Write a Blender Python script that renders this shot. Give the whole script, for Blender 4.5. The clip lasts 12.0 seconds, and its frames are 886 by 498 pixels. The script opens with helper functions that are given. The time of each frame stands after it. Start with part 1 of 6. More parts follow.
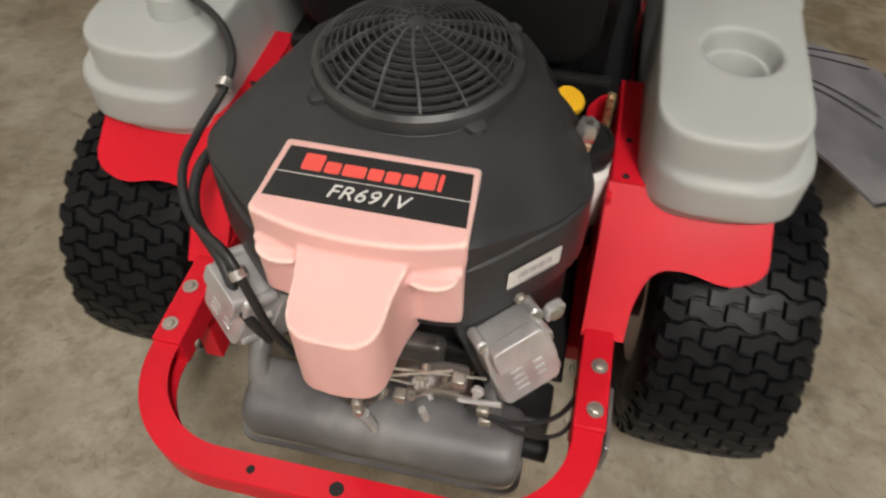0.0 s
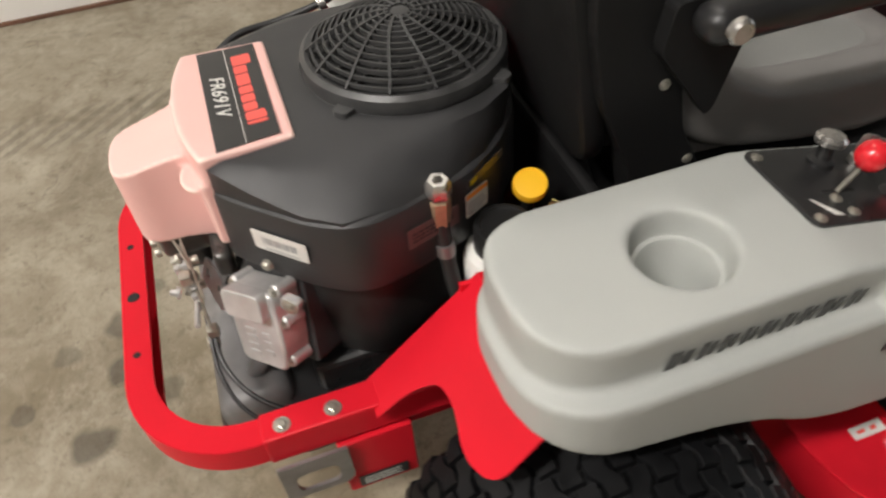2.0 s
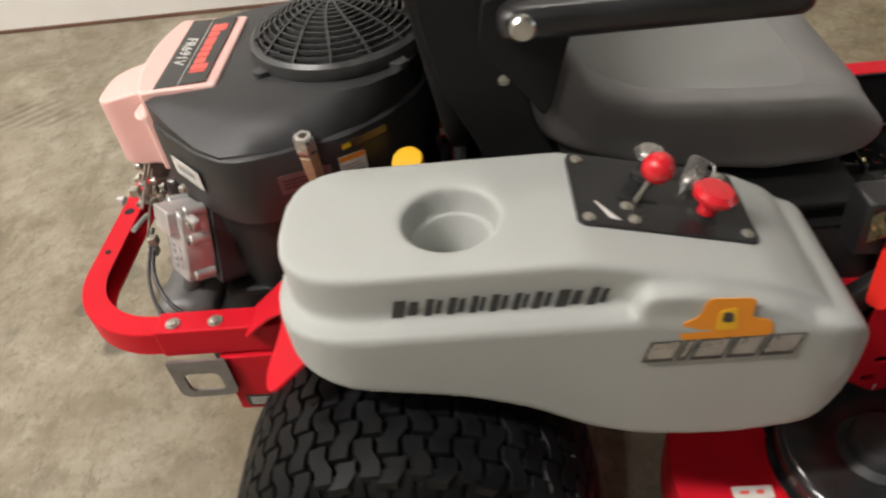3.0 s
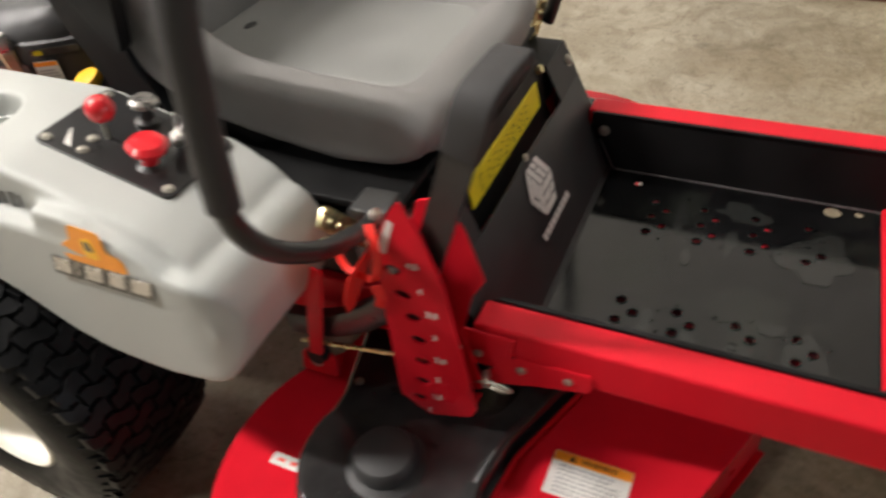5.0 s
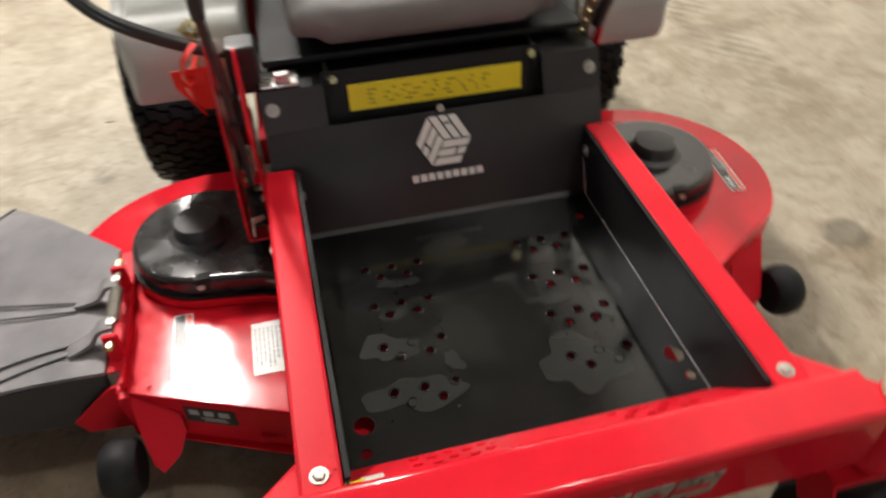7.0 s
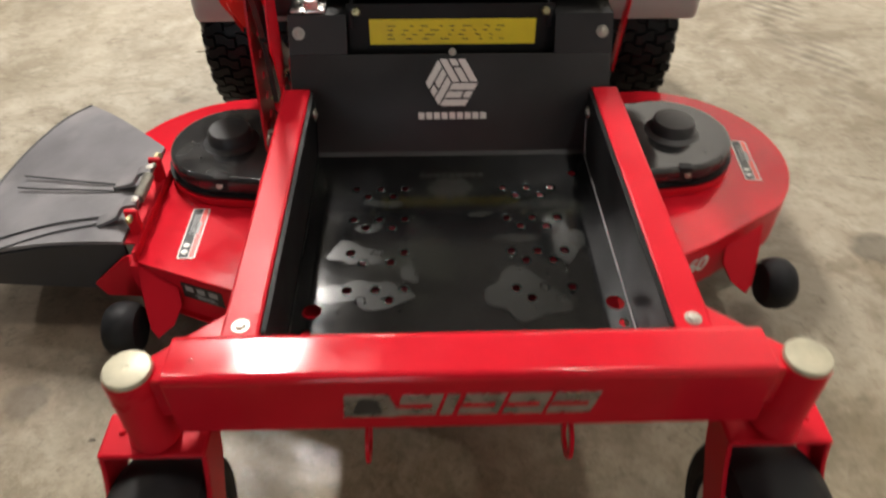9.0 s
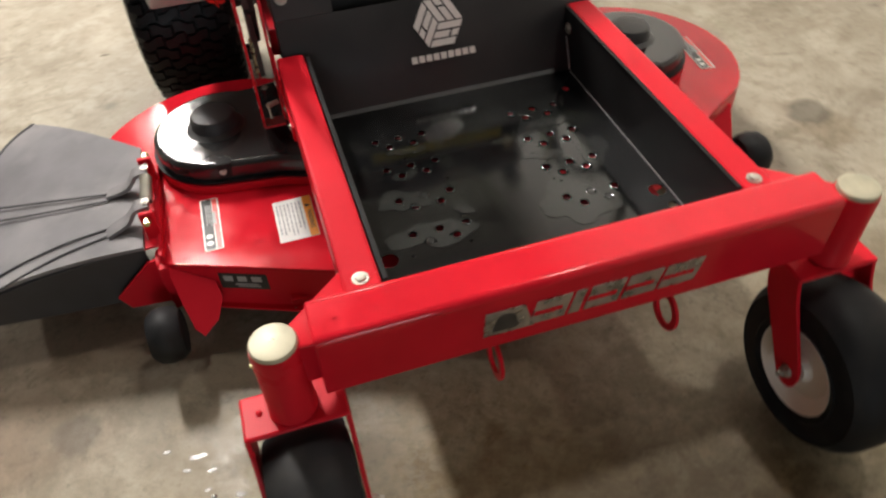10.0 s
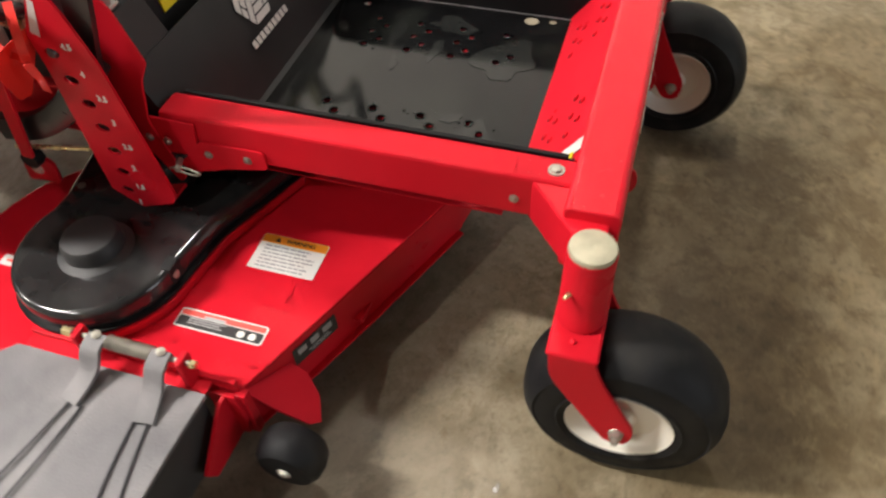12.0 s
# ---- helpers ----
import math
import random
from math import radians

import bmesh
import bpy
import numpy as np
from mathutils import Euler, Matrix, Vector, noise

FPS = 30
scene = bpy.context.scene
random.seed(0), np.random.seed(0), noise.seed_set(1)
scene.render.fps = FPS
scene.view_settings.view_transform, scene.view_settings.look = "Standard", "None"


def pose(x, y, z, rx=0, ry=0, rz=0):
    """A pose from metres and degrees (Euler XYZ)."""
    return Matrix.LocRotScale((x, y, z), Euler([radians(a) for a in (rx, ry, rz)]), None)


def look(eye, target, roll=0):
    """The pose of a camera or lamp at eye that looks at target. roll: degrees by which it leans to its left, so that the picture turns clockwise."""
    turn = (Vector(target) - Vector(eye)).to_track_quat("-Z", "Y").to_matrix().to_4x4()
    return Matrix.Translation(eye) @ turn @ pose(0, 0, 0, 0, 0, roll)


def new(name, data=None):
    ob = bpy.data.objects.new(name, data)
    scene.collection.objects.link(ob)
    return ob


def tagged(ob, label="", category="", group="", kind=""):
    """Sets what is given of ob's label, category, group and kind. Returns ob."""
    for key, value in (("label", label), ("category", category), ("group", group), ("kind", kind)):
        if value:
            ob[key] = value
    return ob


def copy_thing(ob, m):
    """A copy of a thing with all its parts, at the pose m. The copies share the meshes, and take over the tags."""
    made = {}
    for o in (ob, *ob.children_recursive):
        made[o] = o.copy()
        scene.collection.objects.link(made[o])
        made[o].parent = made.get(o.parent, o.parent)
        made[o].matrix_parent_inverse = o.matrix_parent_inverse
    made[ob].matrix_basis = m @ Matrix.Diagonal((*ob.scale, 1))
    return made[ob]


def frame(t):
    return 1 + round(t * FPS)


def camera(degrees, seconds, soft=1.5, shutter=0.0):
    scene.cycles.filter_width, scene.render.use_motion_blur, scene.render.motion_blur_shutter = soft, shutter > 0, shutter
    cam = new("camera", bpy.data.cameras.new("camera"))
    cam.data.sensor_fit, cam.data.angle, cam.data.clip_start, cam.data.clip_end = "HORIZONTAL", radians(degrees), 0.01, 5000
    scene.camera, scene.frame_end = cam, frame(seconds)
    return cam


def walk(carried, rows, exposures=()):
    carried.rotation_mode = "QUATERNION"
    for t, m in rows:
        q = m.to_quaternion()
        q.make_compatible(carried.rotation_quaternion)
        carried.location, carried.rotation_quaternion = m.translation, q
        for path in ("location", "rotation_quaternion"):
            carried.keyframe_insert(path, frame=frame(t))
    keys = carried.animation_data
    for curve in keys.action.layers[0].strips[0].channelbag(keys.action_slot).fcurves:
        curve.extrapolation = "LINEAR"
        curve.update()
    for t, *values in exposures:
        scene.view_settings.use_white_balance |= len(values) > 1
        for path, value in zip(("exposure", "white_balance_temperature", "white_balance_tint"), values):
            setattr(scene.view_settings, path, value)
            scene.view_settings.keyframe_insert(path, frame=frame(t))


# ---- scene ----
cam = camera(63.7, 12.0, soft=2.25, shutter=0.45)
PATH = [
    (0, (0.226, -1.306, 1.507), (-0.042, -0.094, -0.061), 0.3),
    (0.5, (0.351, -1.209, 1.478), (-0.265, -0.099, -0.067), -4.8),
    (1, (0.534, -1.068, 1.467), (-0.349, -0.226, -0.118), -8.4),
    (1.2, (0.651, -1.017, 1.47), (-0.341, -0.342, -0.131), -8.7),
    (1.5, (0.817, -0.907, 1.471), (-0.333, -0.345, -0.065), -7.4),
    (2, (0.945, -0.688, 1.43), (-0.377, -0.312, -0.023), -4.8),
    (2.5, (1.087, -0.459, 1.39), (-0.339, -0.362, -0.009), -6.2),
    (2.7, (1.149, -0.363, 1.393), (-0.311, -0.376, 0.026), -7.4),
    (4.3, (1.238, 0.44, 1.332), (-0.172, -0.095, 0.019), -9.7),
    (4.5, (1.22, 0.535, 1.323), (-0.171, -0.07, 0.02), -10.7),
    (5, (1.06, 0.824, 1.313), (-0.271, 0.109, 0.003), -6.5),
    (5.5, (0.902, 1.109, 1.302), (-0.373, 0.244, 0.028), -7.9),
    (6, (0.744, 1.397, 1.289), (-0.305, 0.294, -0.007), -7.7),
    (6.3, (0.605, 1.473, 1.275), (-0.266, 0.29, -0.081), -4.9),
    (6.5, (0.531, 1.521, 1.289), (-0.217, 0.273, -0.084), -3.4),
    (7, (0.288, 1.684, 1.325), (-0.049, 0.251, -0.029), -1.1),
    (7.2, (0.215, 1.71, 1.347), (0.05, 0.208, 0.033), -0.7),
    (8.8, (0.011, 1.806, 1.319), (0.154, 0.341, -0.036), -4.8),
    (9, (0.062, 1.884, 1.292), (0.014, 0.417, -0.066), 0.4),
    (9.5, (0.232, 1.961, 1.284), (0.053, 0.535, -0.108), -0.3),
    (10, (0.411, 1.909, 1.275), (0.036, 0.555, -0.148), -3.0),
    (10.5, (0.663, 1.902, 1.248), (-0.034, 0.68, -0.174), -5.3),
    (11, (0.814, 1.748, 1.239), (-0.137, 0.749, -0.209), -4.2),
    (11.5, (0.972, 1.498, 1.225), (-0.109, 0.777, -0.295), -3.3),
    (12, (1.147, 1.269, 1.245), (-0.08, 0.84, -0.276), -3.1),
]
walk(cam, [(t, look(eye, target, roll)) for t, eye, target, roll in PATH], [(0.0, -0.70), (0.5, -0.66), (1.0, -0.64), (1.5, -0.52), (2.5, -0.36), (4.5, 0.14), (5.5, 0.54), (6.2, 0.58), (7.0, 0.46), (9.0, 0.34), (10.5, 0.44), (11.5, 0.60), (12.0, 0.66)])

# ---- world and light: a large hall under unseen ceiling lamps and added fill lamps ----
world = bpy.data.worlds.new("hall_world")
scene.world = world
world.use_nodes = True
world.node_tree.nodes["Background"].inputs[0].default_value = (0.9, 0.86, 0.78, 1)
world.node_tree.nodes["Background"].inputs[1].default_value = 0.03


def unseen_lamp(x, y, power, length):
    data = bpy.data.lights.new("unseen_lamp_light", "AREA")
    data.shape, data.size, data.size_y, data.energy = "RECTANGLE", 0.34, length, power
    data.color = (1.0, 0.95, 0.905)
    ob = new("unseen_lamp_light", data)
    ob.matrix_world = pose(x, y, 5.84)
    return ob


# place, power and length of each lamp; the last three are added fill
LAMPS_AND_FILL = [(1.80, -3.80, 570, 2.1), (1.9, -8.2, 150, 1.9), (-1.6, -6.4, 50, 0.34), (-1.7, 0.6, 45, 0.34), (5.4, -1.9, 85, 0.34)]
for lamp_x, lamp_y, watts, run in LAMPS_AND_FILL:
    unseen_lamp(lamp_x, lamp_y, watts, run)
# daylight through the open loading door in the north wall: x from, x to, top
# unseen source, inferred from a bluish glow on the seat plate
DOOR = (0.7, 3.1, 3.4)
sky = bpy.data.lights.new("door_daylight", "AREA")
sky.shape, sky.size, sky.size_y, sky.energy, sky.color = "RECTANGLE", 2.4, 3.4, 75, (0.86, 0.93, 1.0)
new("door_daylight", sky).matrix_world = look((1.9, 9.58, 1.68), (1.9, 0.0, 1.68))


# ---- materials ----
def material(name, color, rough=0.5, metal=0.0, vary=0.12, scale=6.0, bump=0.0, bump_scale=300.0, rough_vary=0.1, coat=0.0, second=None, second_at=(0.5, 0.7), spec=0.5):
    m = bpy.data.materials.new(name)
    m.use_nodes = True
    nt = m.node_tree
    b = nt.nodes["Principled BSDF"]
    b.inputs["Metallic"].default_value = metal
    b.inputs["Specular IOR Level"].default_value = spec
    if coat:
        b.inputs["Coat Weight"].default_value = coat
        b.inputs["Coat Roughness"].default_value = 0.13
    tc = nt.nodes.new("ShaderNodeTexCoord")
    big = nt.nodes.new("ShaderNodeTexNoise")
    big.inputs["Scale"].default_value, big.inputs["Detail"].default_value = scale, 8
    fine = nt.nodes.new("ShaderNodeTexNoise")
    fine.inputs["Scale"].default_value, fine.inputs["Detail"].default_value = bump_scale, 3
    for n in (big, fine):
        nt.links.new(tc.outputs["Object"], n.inputs["Vector"])
    ramp = nt.nodes.new("ShaderNodeValToRGB")
    lo, hi = [tuple(max(0.0, min(1.0, c * f)) for c in color) + (1,) for f in (1 - vary, 1 + vary)]
    ramp.color_ramp.elements[0].position, ramp.color_ramp.elements[0].color = 0.3, lo
    ramp.color_ramp.elements[1].position, ramp.color_ramp.elements[1].color = 0.7, hi
    nt.links.new(big.outputs["Fac"], ramp.inputs["Fac"])
    out = ramp.outputs["Color"]
    if second:
        mask = nt.nodes.new("ShaderNodeTexNoise")
        mask.inputs["Scale"].default_value, mask.inputs["Detail"].default_value = scale * 0.7, 6
        nt.links.new(tc.outputs["Object"], mask.inputs["Vector"])
        rr = nt.nodes.new("ShaderNodeMapRange")
        rr.inputs["From Min"].default_value, rr.inputs["From Max"].default_value = second_at
        nt.links.new(mask.outputs["Fac"], rr.inputs["Value"])
        mix = nt.nodes.new("ShaderNodeMix")
        mix.data_type = "RGBA"
        nt.links.new(rr.outputs["Result"], mix.inputs["Factor"])
        nt.links.new(out, mix.inputs["A"])
        mix.inputs["B"].default_value = (*second, 1)
        out = mix.outputs["Result"]
    nt.links.new(out, b.inputs["Base Color"])
    mr = nt.nodes.new("ShaderNodeMapRange")
    mr.inputs["From Min"].default_value, mr.inputs["From Max"].default_value = 0.3, 0.7
    mr.inputs["To Min"].default_value, mr.inputs["To Max"].default_value = max(0.03, rough - rough_vary), min(1, rough + rough_vary)
    nt.links.new(big.outputs["Fac"], mr.inputs["Value"])
    nt.links.new(mr.outputs["Result"], b.inputs["Roughness"])
    if bump:
        bp = nt.nodes.new("ShaderNodeBump")
        bp.inputs["Strength"].default_value, bp.inputs["Distance"].default_value = bump, 0.002
        nt.links.new(fine.outputs["Fac"], bp.inputs["Height"])
        nt.links.new(bp.outputs["Normal"], b.inputs["Normal"])
    return m


RED = material("red_powder_coat", (0.62, 0.012, 0.025), 0.33, vary=0.06, bump=0.04, bump_scale=260, rough_vary=0.06, spec=0.11)
WET_RED = material("wet_red_powder_coat", (0.62, 0.012, 0.025), 0.13, vary=0.06, scale=12, bump=0.025, bump_scale=45, rough_vary=0.05, spec=0.34)
BLACK_PAINT = material("black_powder_coat", (0.0175, 0.0175, 0.0180), 0.34, vary=0.3, bump=0.06, bump_scale=600, rough_vary=0.08, spec=0.55)
PAN_BLACK = material("wet_black_paint", (0.0050, 0.0050, 0.0053), 0.085, vary=0.4, scale=7, rough_vary=0.035, bump=0.03, spec=0.46, second=(0.013, 0.014, 0.012), second_at=(0.52, 0.62))
COWL = material("black_engine_plastic", (0.034, 0.034, 0.035), 0.44, vary=0.25, bump=0.25, bump_scale=900, rough_vary=0.10, spec=0.42)
PLATE_BLACK = material("black_seat_plate_paint", (0.024, 0.024, 0.0245), 0.46, vary=0.3, bump=0.06, bump_scale=600, rough_vary=0.08, spec=0.30)
WALL_BLACK = material("black_tray_side_paint", (0.009, 0.009, 0.0094), 0.48, vary=0.3, bump=0.06, bump_scale=600, rough_vary=0.08, spec=0.14)
BLOCK_BLACK = material("matt_black_engine_casting", (0.015, 0.015, 0.0152), 0.48, vary=0.3, scale=18, bump=0.3, bump_scale=300, spec=0.34)
SHELL = material("dull_black_shell", (0.009, 0.009, 0.0092), 0.55, vary=0.2, bump=0.2, bump_scale=500, spec=0.22)
GLOSS_BLACK = material("glossy_black_plastic", (0.022, 0.022, 0.0225), 0.12, vary=0.30, scale=14, rough_vary=0.06, bump=0.08, bump_scale=40, spec=0.55, second=(0.034, 0.034, 0.033), second_at=(0.52, 0.70))
SCREEN = material("black_screen_plastic", (0.048, 0.048, 0.048), 0.42, vary=0.3, scale=25)
PINK = material("salmon_plastic", (0.84, 0.49, 0.445), 0.42, vary=0.05, bump=0.08, bump_scale=700)
def worn_edges(mat, pale, lo=0.515, hi=0.56):
    """Pale rubbed edges where the surface turns sharply outward."""
    nt = mat.node_tree
    b = nt.nodes["Principled BSDF"]
    base = b.inputs["Base Color"].links[0].from_socket
    geo = nt.nodes.new("ShaderNodeNewGeometry")
    mr = nt.nodes.new("ShaderNodeMapRange")
    mr.inputs["From Min"].default_value, mr.inputs["From Max"].default_value = lo, hi
    nt.links.new(geo.outputs["Pointiness"], mr.inputs["Value"])
    mix = nt.nodes.new("ShaderNodeMix")
    mix.data_type = "RGBA"
    nt.links.new(mr.outputs["Result"], mix.inputs["Factor"])
    nt.links.new(base, mix.inputs["A"])
    mix.inputs["B"].default_value = (*pale, 1)
    nt.links.new(mix.outputs["Result"], b.inputs["Base Color"])


worn_edges(PINK, (0.92, 0.70, 0.62))
GREY_TANK = material("grey_moulded_plastic", (0.415, 0.428, 0.405), 0.55, vary=0.05, scale=4, bump=0.3, bump_scale=420)
RUBBER = material("tyre_rubber", (0.0062, 0.0064, 0.0070), 0.44, vary=0.3, scale=30, spec=0.16, bump=0.15, bump_scale=350, second=(0.013, 0.013, 0.0133), second_at=(0.52, 0.8))
SMOOTH_RUBBER = material("smooth_tyre_rubber", (0.0095, 0.0098, 0.0108), 0.58, vary=0.4, scale=20, bump=0.15, spec=0.20, second=(0.022, 0.021, 0.019), second_at=(0.5, 0.75))
CHUTE = material("grey_worn_rubber", (0.160, 0.155, 0.161), 0.60, vary=0.25, scale=7, bump=0.35, bump_scale=250, spec=0.26, second=(0.240, 0.228, 0.230), second_at=(0.46, 0.66))
CHUTE_DARK = material("dark_rubber_skirt", (0.03, 0.03, 0.032), 0.6, vary=0.3, scale=20, bump=0.2)
ALU = material("cast_aluminium", (0.56, 0.55, 0.54), 0.42, 0.5, vary=0.15, scale=25, bump=0.35, bump_scale=260)
STEEL = material("bare_steel", (0.26, 0.25, 0.25), 0.42, 0.7, vary=0.2, scale=30, bump=0.1)
ZINC = material("zinc_bolt", (0.46, 0.44, 0.38), 0.42, 0.8, vary=0.12, scale=60)
YELLOW_ZINC = material("yellow_zinc", (0.70, 0.62, 0.34), 0.30, 0.9, vary=0.15, scale=60)
CAP_METAL = material("domed_zinc_cap", (0.42, 0.39, 0.28), 0.45, 0.25, vary=0.18, scale=35, bump=0.1)
BRASS = material("brass_fitting", (0.46, 0.34, 0.22), 0.45, 0.55, vary=0.2, scale=50)
MUFFLER = material("heat_grey_steel", (0.165, 0.161, 0.161), 0.50, 0.2, vary=0.3, scale=9, bump=0.15, second=(0.30, 0.29, 0.28), second_at=(0.50, 0.66))
CREAM = material("cream_rim_paint", (0.88, 0.84, 0.74), 0.38, vary=0.05)
VINYL = material("grey_seat_vinyl", (0.185, 0.178, 0.172), 0.52, vary=0.1, scale=12, bump=0.5, bump_scale=800)
VINYL_TOP = material("light_grey_seat_vinyl", (0.222, 0.224, 0.214), 0.50, vary=0.08, scale=12, bump=0.5, bump_scale=800)
FOAM = material("black_grip_foam", (0.030, 0.029, 0.029), 0.7, vary=0.15, scale=40, bump=0.3, bump_scale=600)
HOSE = material("black_hose", (0.018, 0.018, 0.018), 0.5, vary=0.2, scale=40)
# near-black that paints the shade of holes, recesses and hollows
VOID_SHADE = material("void_shade", (0.008, 0.008, 0.008), 0.8)
YELLOW = material("yellow_plastic", (0.90, 0.50, 0.02), 0.4, vary=0.05)
YELLOW_LABEL = material("yellow_decal", (0.78, 0.66, 0.02), 0.45, vary=0.06, scale=20)
ORANGE = material("orange_decal", (0.85, 0.30, 0.02), 0.4, vary=0.04)
WHITE = material("white_decal", (0.74, 0.73, 0.69), 0.40, vary=0.04, scale=30, coat=0.5)
INK = material("black_ink", (0.015, 0.015, 0.015), 0.5, coat=0.4)
GREY_INK = material("grey_ink", (0.36, 0.36, 0.36), 0.5)
DULL_RED = material("faded_red_print", (0.13, 0.075, 0.072), 0.5, vary=0.1)
RED_INK = material("coral_ink", (0.84, 0.10, 0.08), 0.4, vary=0.03, coat=0.4)
SILVER = material("brushed_silver", (0.55, 0.53, 0.50), 0.30, 0.85, vary=0.2, scale=40)
GUNMETAL = material("gunmetal_print", (0.10, 0.095, 0.09), 0.35, 0.6, vary=0.3, scale=30)
BOTTLE = material("white_bottle_plastic", (0.80, 0.79, 0.75), 0.45, vary=0.04)
TAG_RED = material("red_vinyl_tag", (0.80, 0.03, 0.02), 0.4, vary=0.05)
KNOB_RED = material("red_knob_plastic", (0.70, 0.02, 0.03), 0.25, vary=0.03, coat=0.5)
WALL_PAINT = material("white_wall_paint", (0.86, 0.84, 0.79), 0.7, vary=0.06, scale=2, bump=0.3, bump_scale=60)
DULL_WALL = material("grey_wall_paint", (0.12, 0.115, 0.11), 0.75, vary=0.1, scale=1.5)
CEILING_PAINT = material("grey_ceiling_paint", (0.28, 0.28, 0.27), 0.8, vary=0.1, scale=1)
BASE_BROWN = material("brown_base_strip", (0.16, 0.08, 0.05), 0.7, vary=0.3, scale=5)


def concrete():
    """Worn warehouse concrete: pale trowelled grain, darker blotches, oil spots, fine cracks, scuffs and painted shade.
    """
    m = bpy.data.materials.new("worn_concrete")
    m.use_nodes = True
    nt = m.node_tree
    b = nt.nodes["Principled BSDF"]
    tc = nt.nodes.new("ShaderNodeTexCoord")

    def noisy(scale, detail, rough=0.55, distort=0.0, stretch=None):
        n = nt.nodes.new("ShaderNodeTexNoise")
        n.inputs["Scale"].default_value, n.inputs["Detail"].default_value = scale, detail
        n.inputs["Roughness"].default_value, n.inputs["Distortion"].default_value = rough, distort
        if stretch:
            mp = nt.nodes.new("ShaderNodeMapping")
            mp.inputs["Scale"].default_value = stretch
            nt.links.new(tc.outputs["Object"], mp.inputs["Vector"])
            nt.links.new(mp.outputs["Vector"], n.inputs["Vector"])
        else:
            nt.links.new(tc.outputs["Object"], n.inputs["Vector"])
        return n.outputs["Fac"]

    def span(value, lo, hi, a=0.0, z=1.0):
        r = nt.nodes.new("ShaderNodeMapRange")
        r.inputs["From Min"].default_value, r.inputs["From Max"].default_value = lo, hi
        r.inputs["To Min"].default_value, r.inputs["To Max"].default_value = a, z
        nt.links.new(value, r.inputs["Value"])
        return r.outputs["Result"]

    def blend(fac, a, c, mode="MIX"):
        x = nt.nodes.new("ShaderNodeMix")
        x.data_type, x.blend_type = "RGBA", mode
        nt.links.new(fac, x.inputs["Factor"])
        for side, v in (("A", a), ("B", c)):
            if isinstance(v, tuple):
                x.inputs[side].default_value = (*v, 1)
            else:
                nt.links.new(v, x.inputs[side])
        return x.outputs["Result"]

    col = blend(span(noisy(1.1, 8, 0.6), 0.36, 0.64), (0.190, 0.157, 0.105), (0.315, 0.277, 0.212))
    col = blend(span(noisy(4.0, 10, 0.68, 0.5), 0.42, 0.64, 0, 0.80), col, (0.385, 0.345, 0.268))
    col = blend(span(noisy(2.3, 9, 0.68, 0.8, (1.0, 1.35, 1.0)), 0.52, 0.66, 0, 0.55), col, (0.135, 0.106, 0.066))
    col = blend(span(noisy(8, 9, 0.72, 0.4), 0.50, 0.64, 0, 0.45), col, (0.140, 0.112, 0.070))
    col = blend(span(noisy(21, 8, 0.74, 0.2), 0.56, 0.66, 0, 0.45), col, (0.085, 0.067, 0.042))
    col = blend(span(noisy(13, 7, 0.74, 0.3), 0.55, 0.68, 0, 0.40), col, (0.42, 0.38, 0.30))
    col = blend(span(noisy(60, 5, 0.65), 0.54, 0.70, 0, 0.35), col, (0.125, 0.103, 0.070))
    col = blend(span(noisy(6, 12, 0.75, 1.0, (0.6, 1.7, 1.0)), 0.60, 0.68, 0, 0.45), col, (0.10, 0.078, 0.050))
    where = nt.nodes.new("ShaderNodeSeparateXYZ")
    nt.links.new(tc.outputs["Object"], where.inputs["Vector"])
    def both(a, c):
        x = nt.nodes.new("ShaderNodeMath")
        x.operation = "MULTIPLY"
        nt.links.new(a, x.inputs[0])
        nt.links.new(c, x.inputs[1])
        return x.outputs["Value"]
    forward = span(where.outputs["Y"], 0.7, 1.5)
    col = blend(both(span(noisy(7, 10, 0.74, 0.5), 0.47, 0.60, 0, 0.70), forward), col, (0.150, 0.116, 0.066))
    col = blend(both(span(noisy(17, 9, 0.76, 0.3), 0.50, 0.62, 0, 0.42), forward), col, (0.105, 0.080, 0.046))
    col = blend(both(span(noisy(12, 8, 0.76, 0.3), 0.54, 0.64, 0, 0.60), forward), col, (0.36, 0.31, 0.22))
    col = blend(both(span(noisy(34, 6, 0.7, 0.2), 0.55, 0.66, 0, 0.38), forward), col, (0.095, 0.072, 0.042))
    col = blend(forward, col, (1.0, 0.955, 0.83), "MULTIPLY")
    # hairline cracks where two soft fields meet
    crack = nt.nodes.new("ShaderNodeTexVoronoi")
    crack.feature = "DISTANCE_TO_EDGE"
    crack.inputs["Scale"].default_value = 1.7
    bent = nt.nodes.new("ShaderNodeTexNoise")
    bent.inputs["Scale"].default_value, bent.inputs["Detail"].default_value = 5, 8
    nt.links.new(tc.outputs["Object"], bent.inputs["Vector"])
    shift = nt.nodes.new("ShaderNodeVectorMath")
    shift.operation = "MULTIPLY_ADD"
    shift.inputs[1].default_value = (0.35, 0.35, 0.0)
    nt.links.new(bent.outputs["Color"], shift.inputs[0])
    nt.links.new(tc.outputs["Object"], shift.inputs[2])
    nt.links.new(shift.outputs["Vector"], crack.inputs["Vector"])
    seen = nt.nodes.new("ShaderNodeMath")
    seen.operation = "MULTIPLY"
    nt.links.new(span(crack.outputs["Distance"], 0.001, 0.006, 0.30, 0.0), seen.inputs[0])
    nt.links.new(span(noisy(2.3, 5), 0.52, 0.60), seen.inputs[1])
    col = blend(seen.outputs["Value"], col, (0.060, 0.048, 0.032))
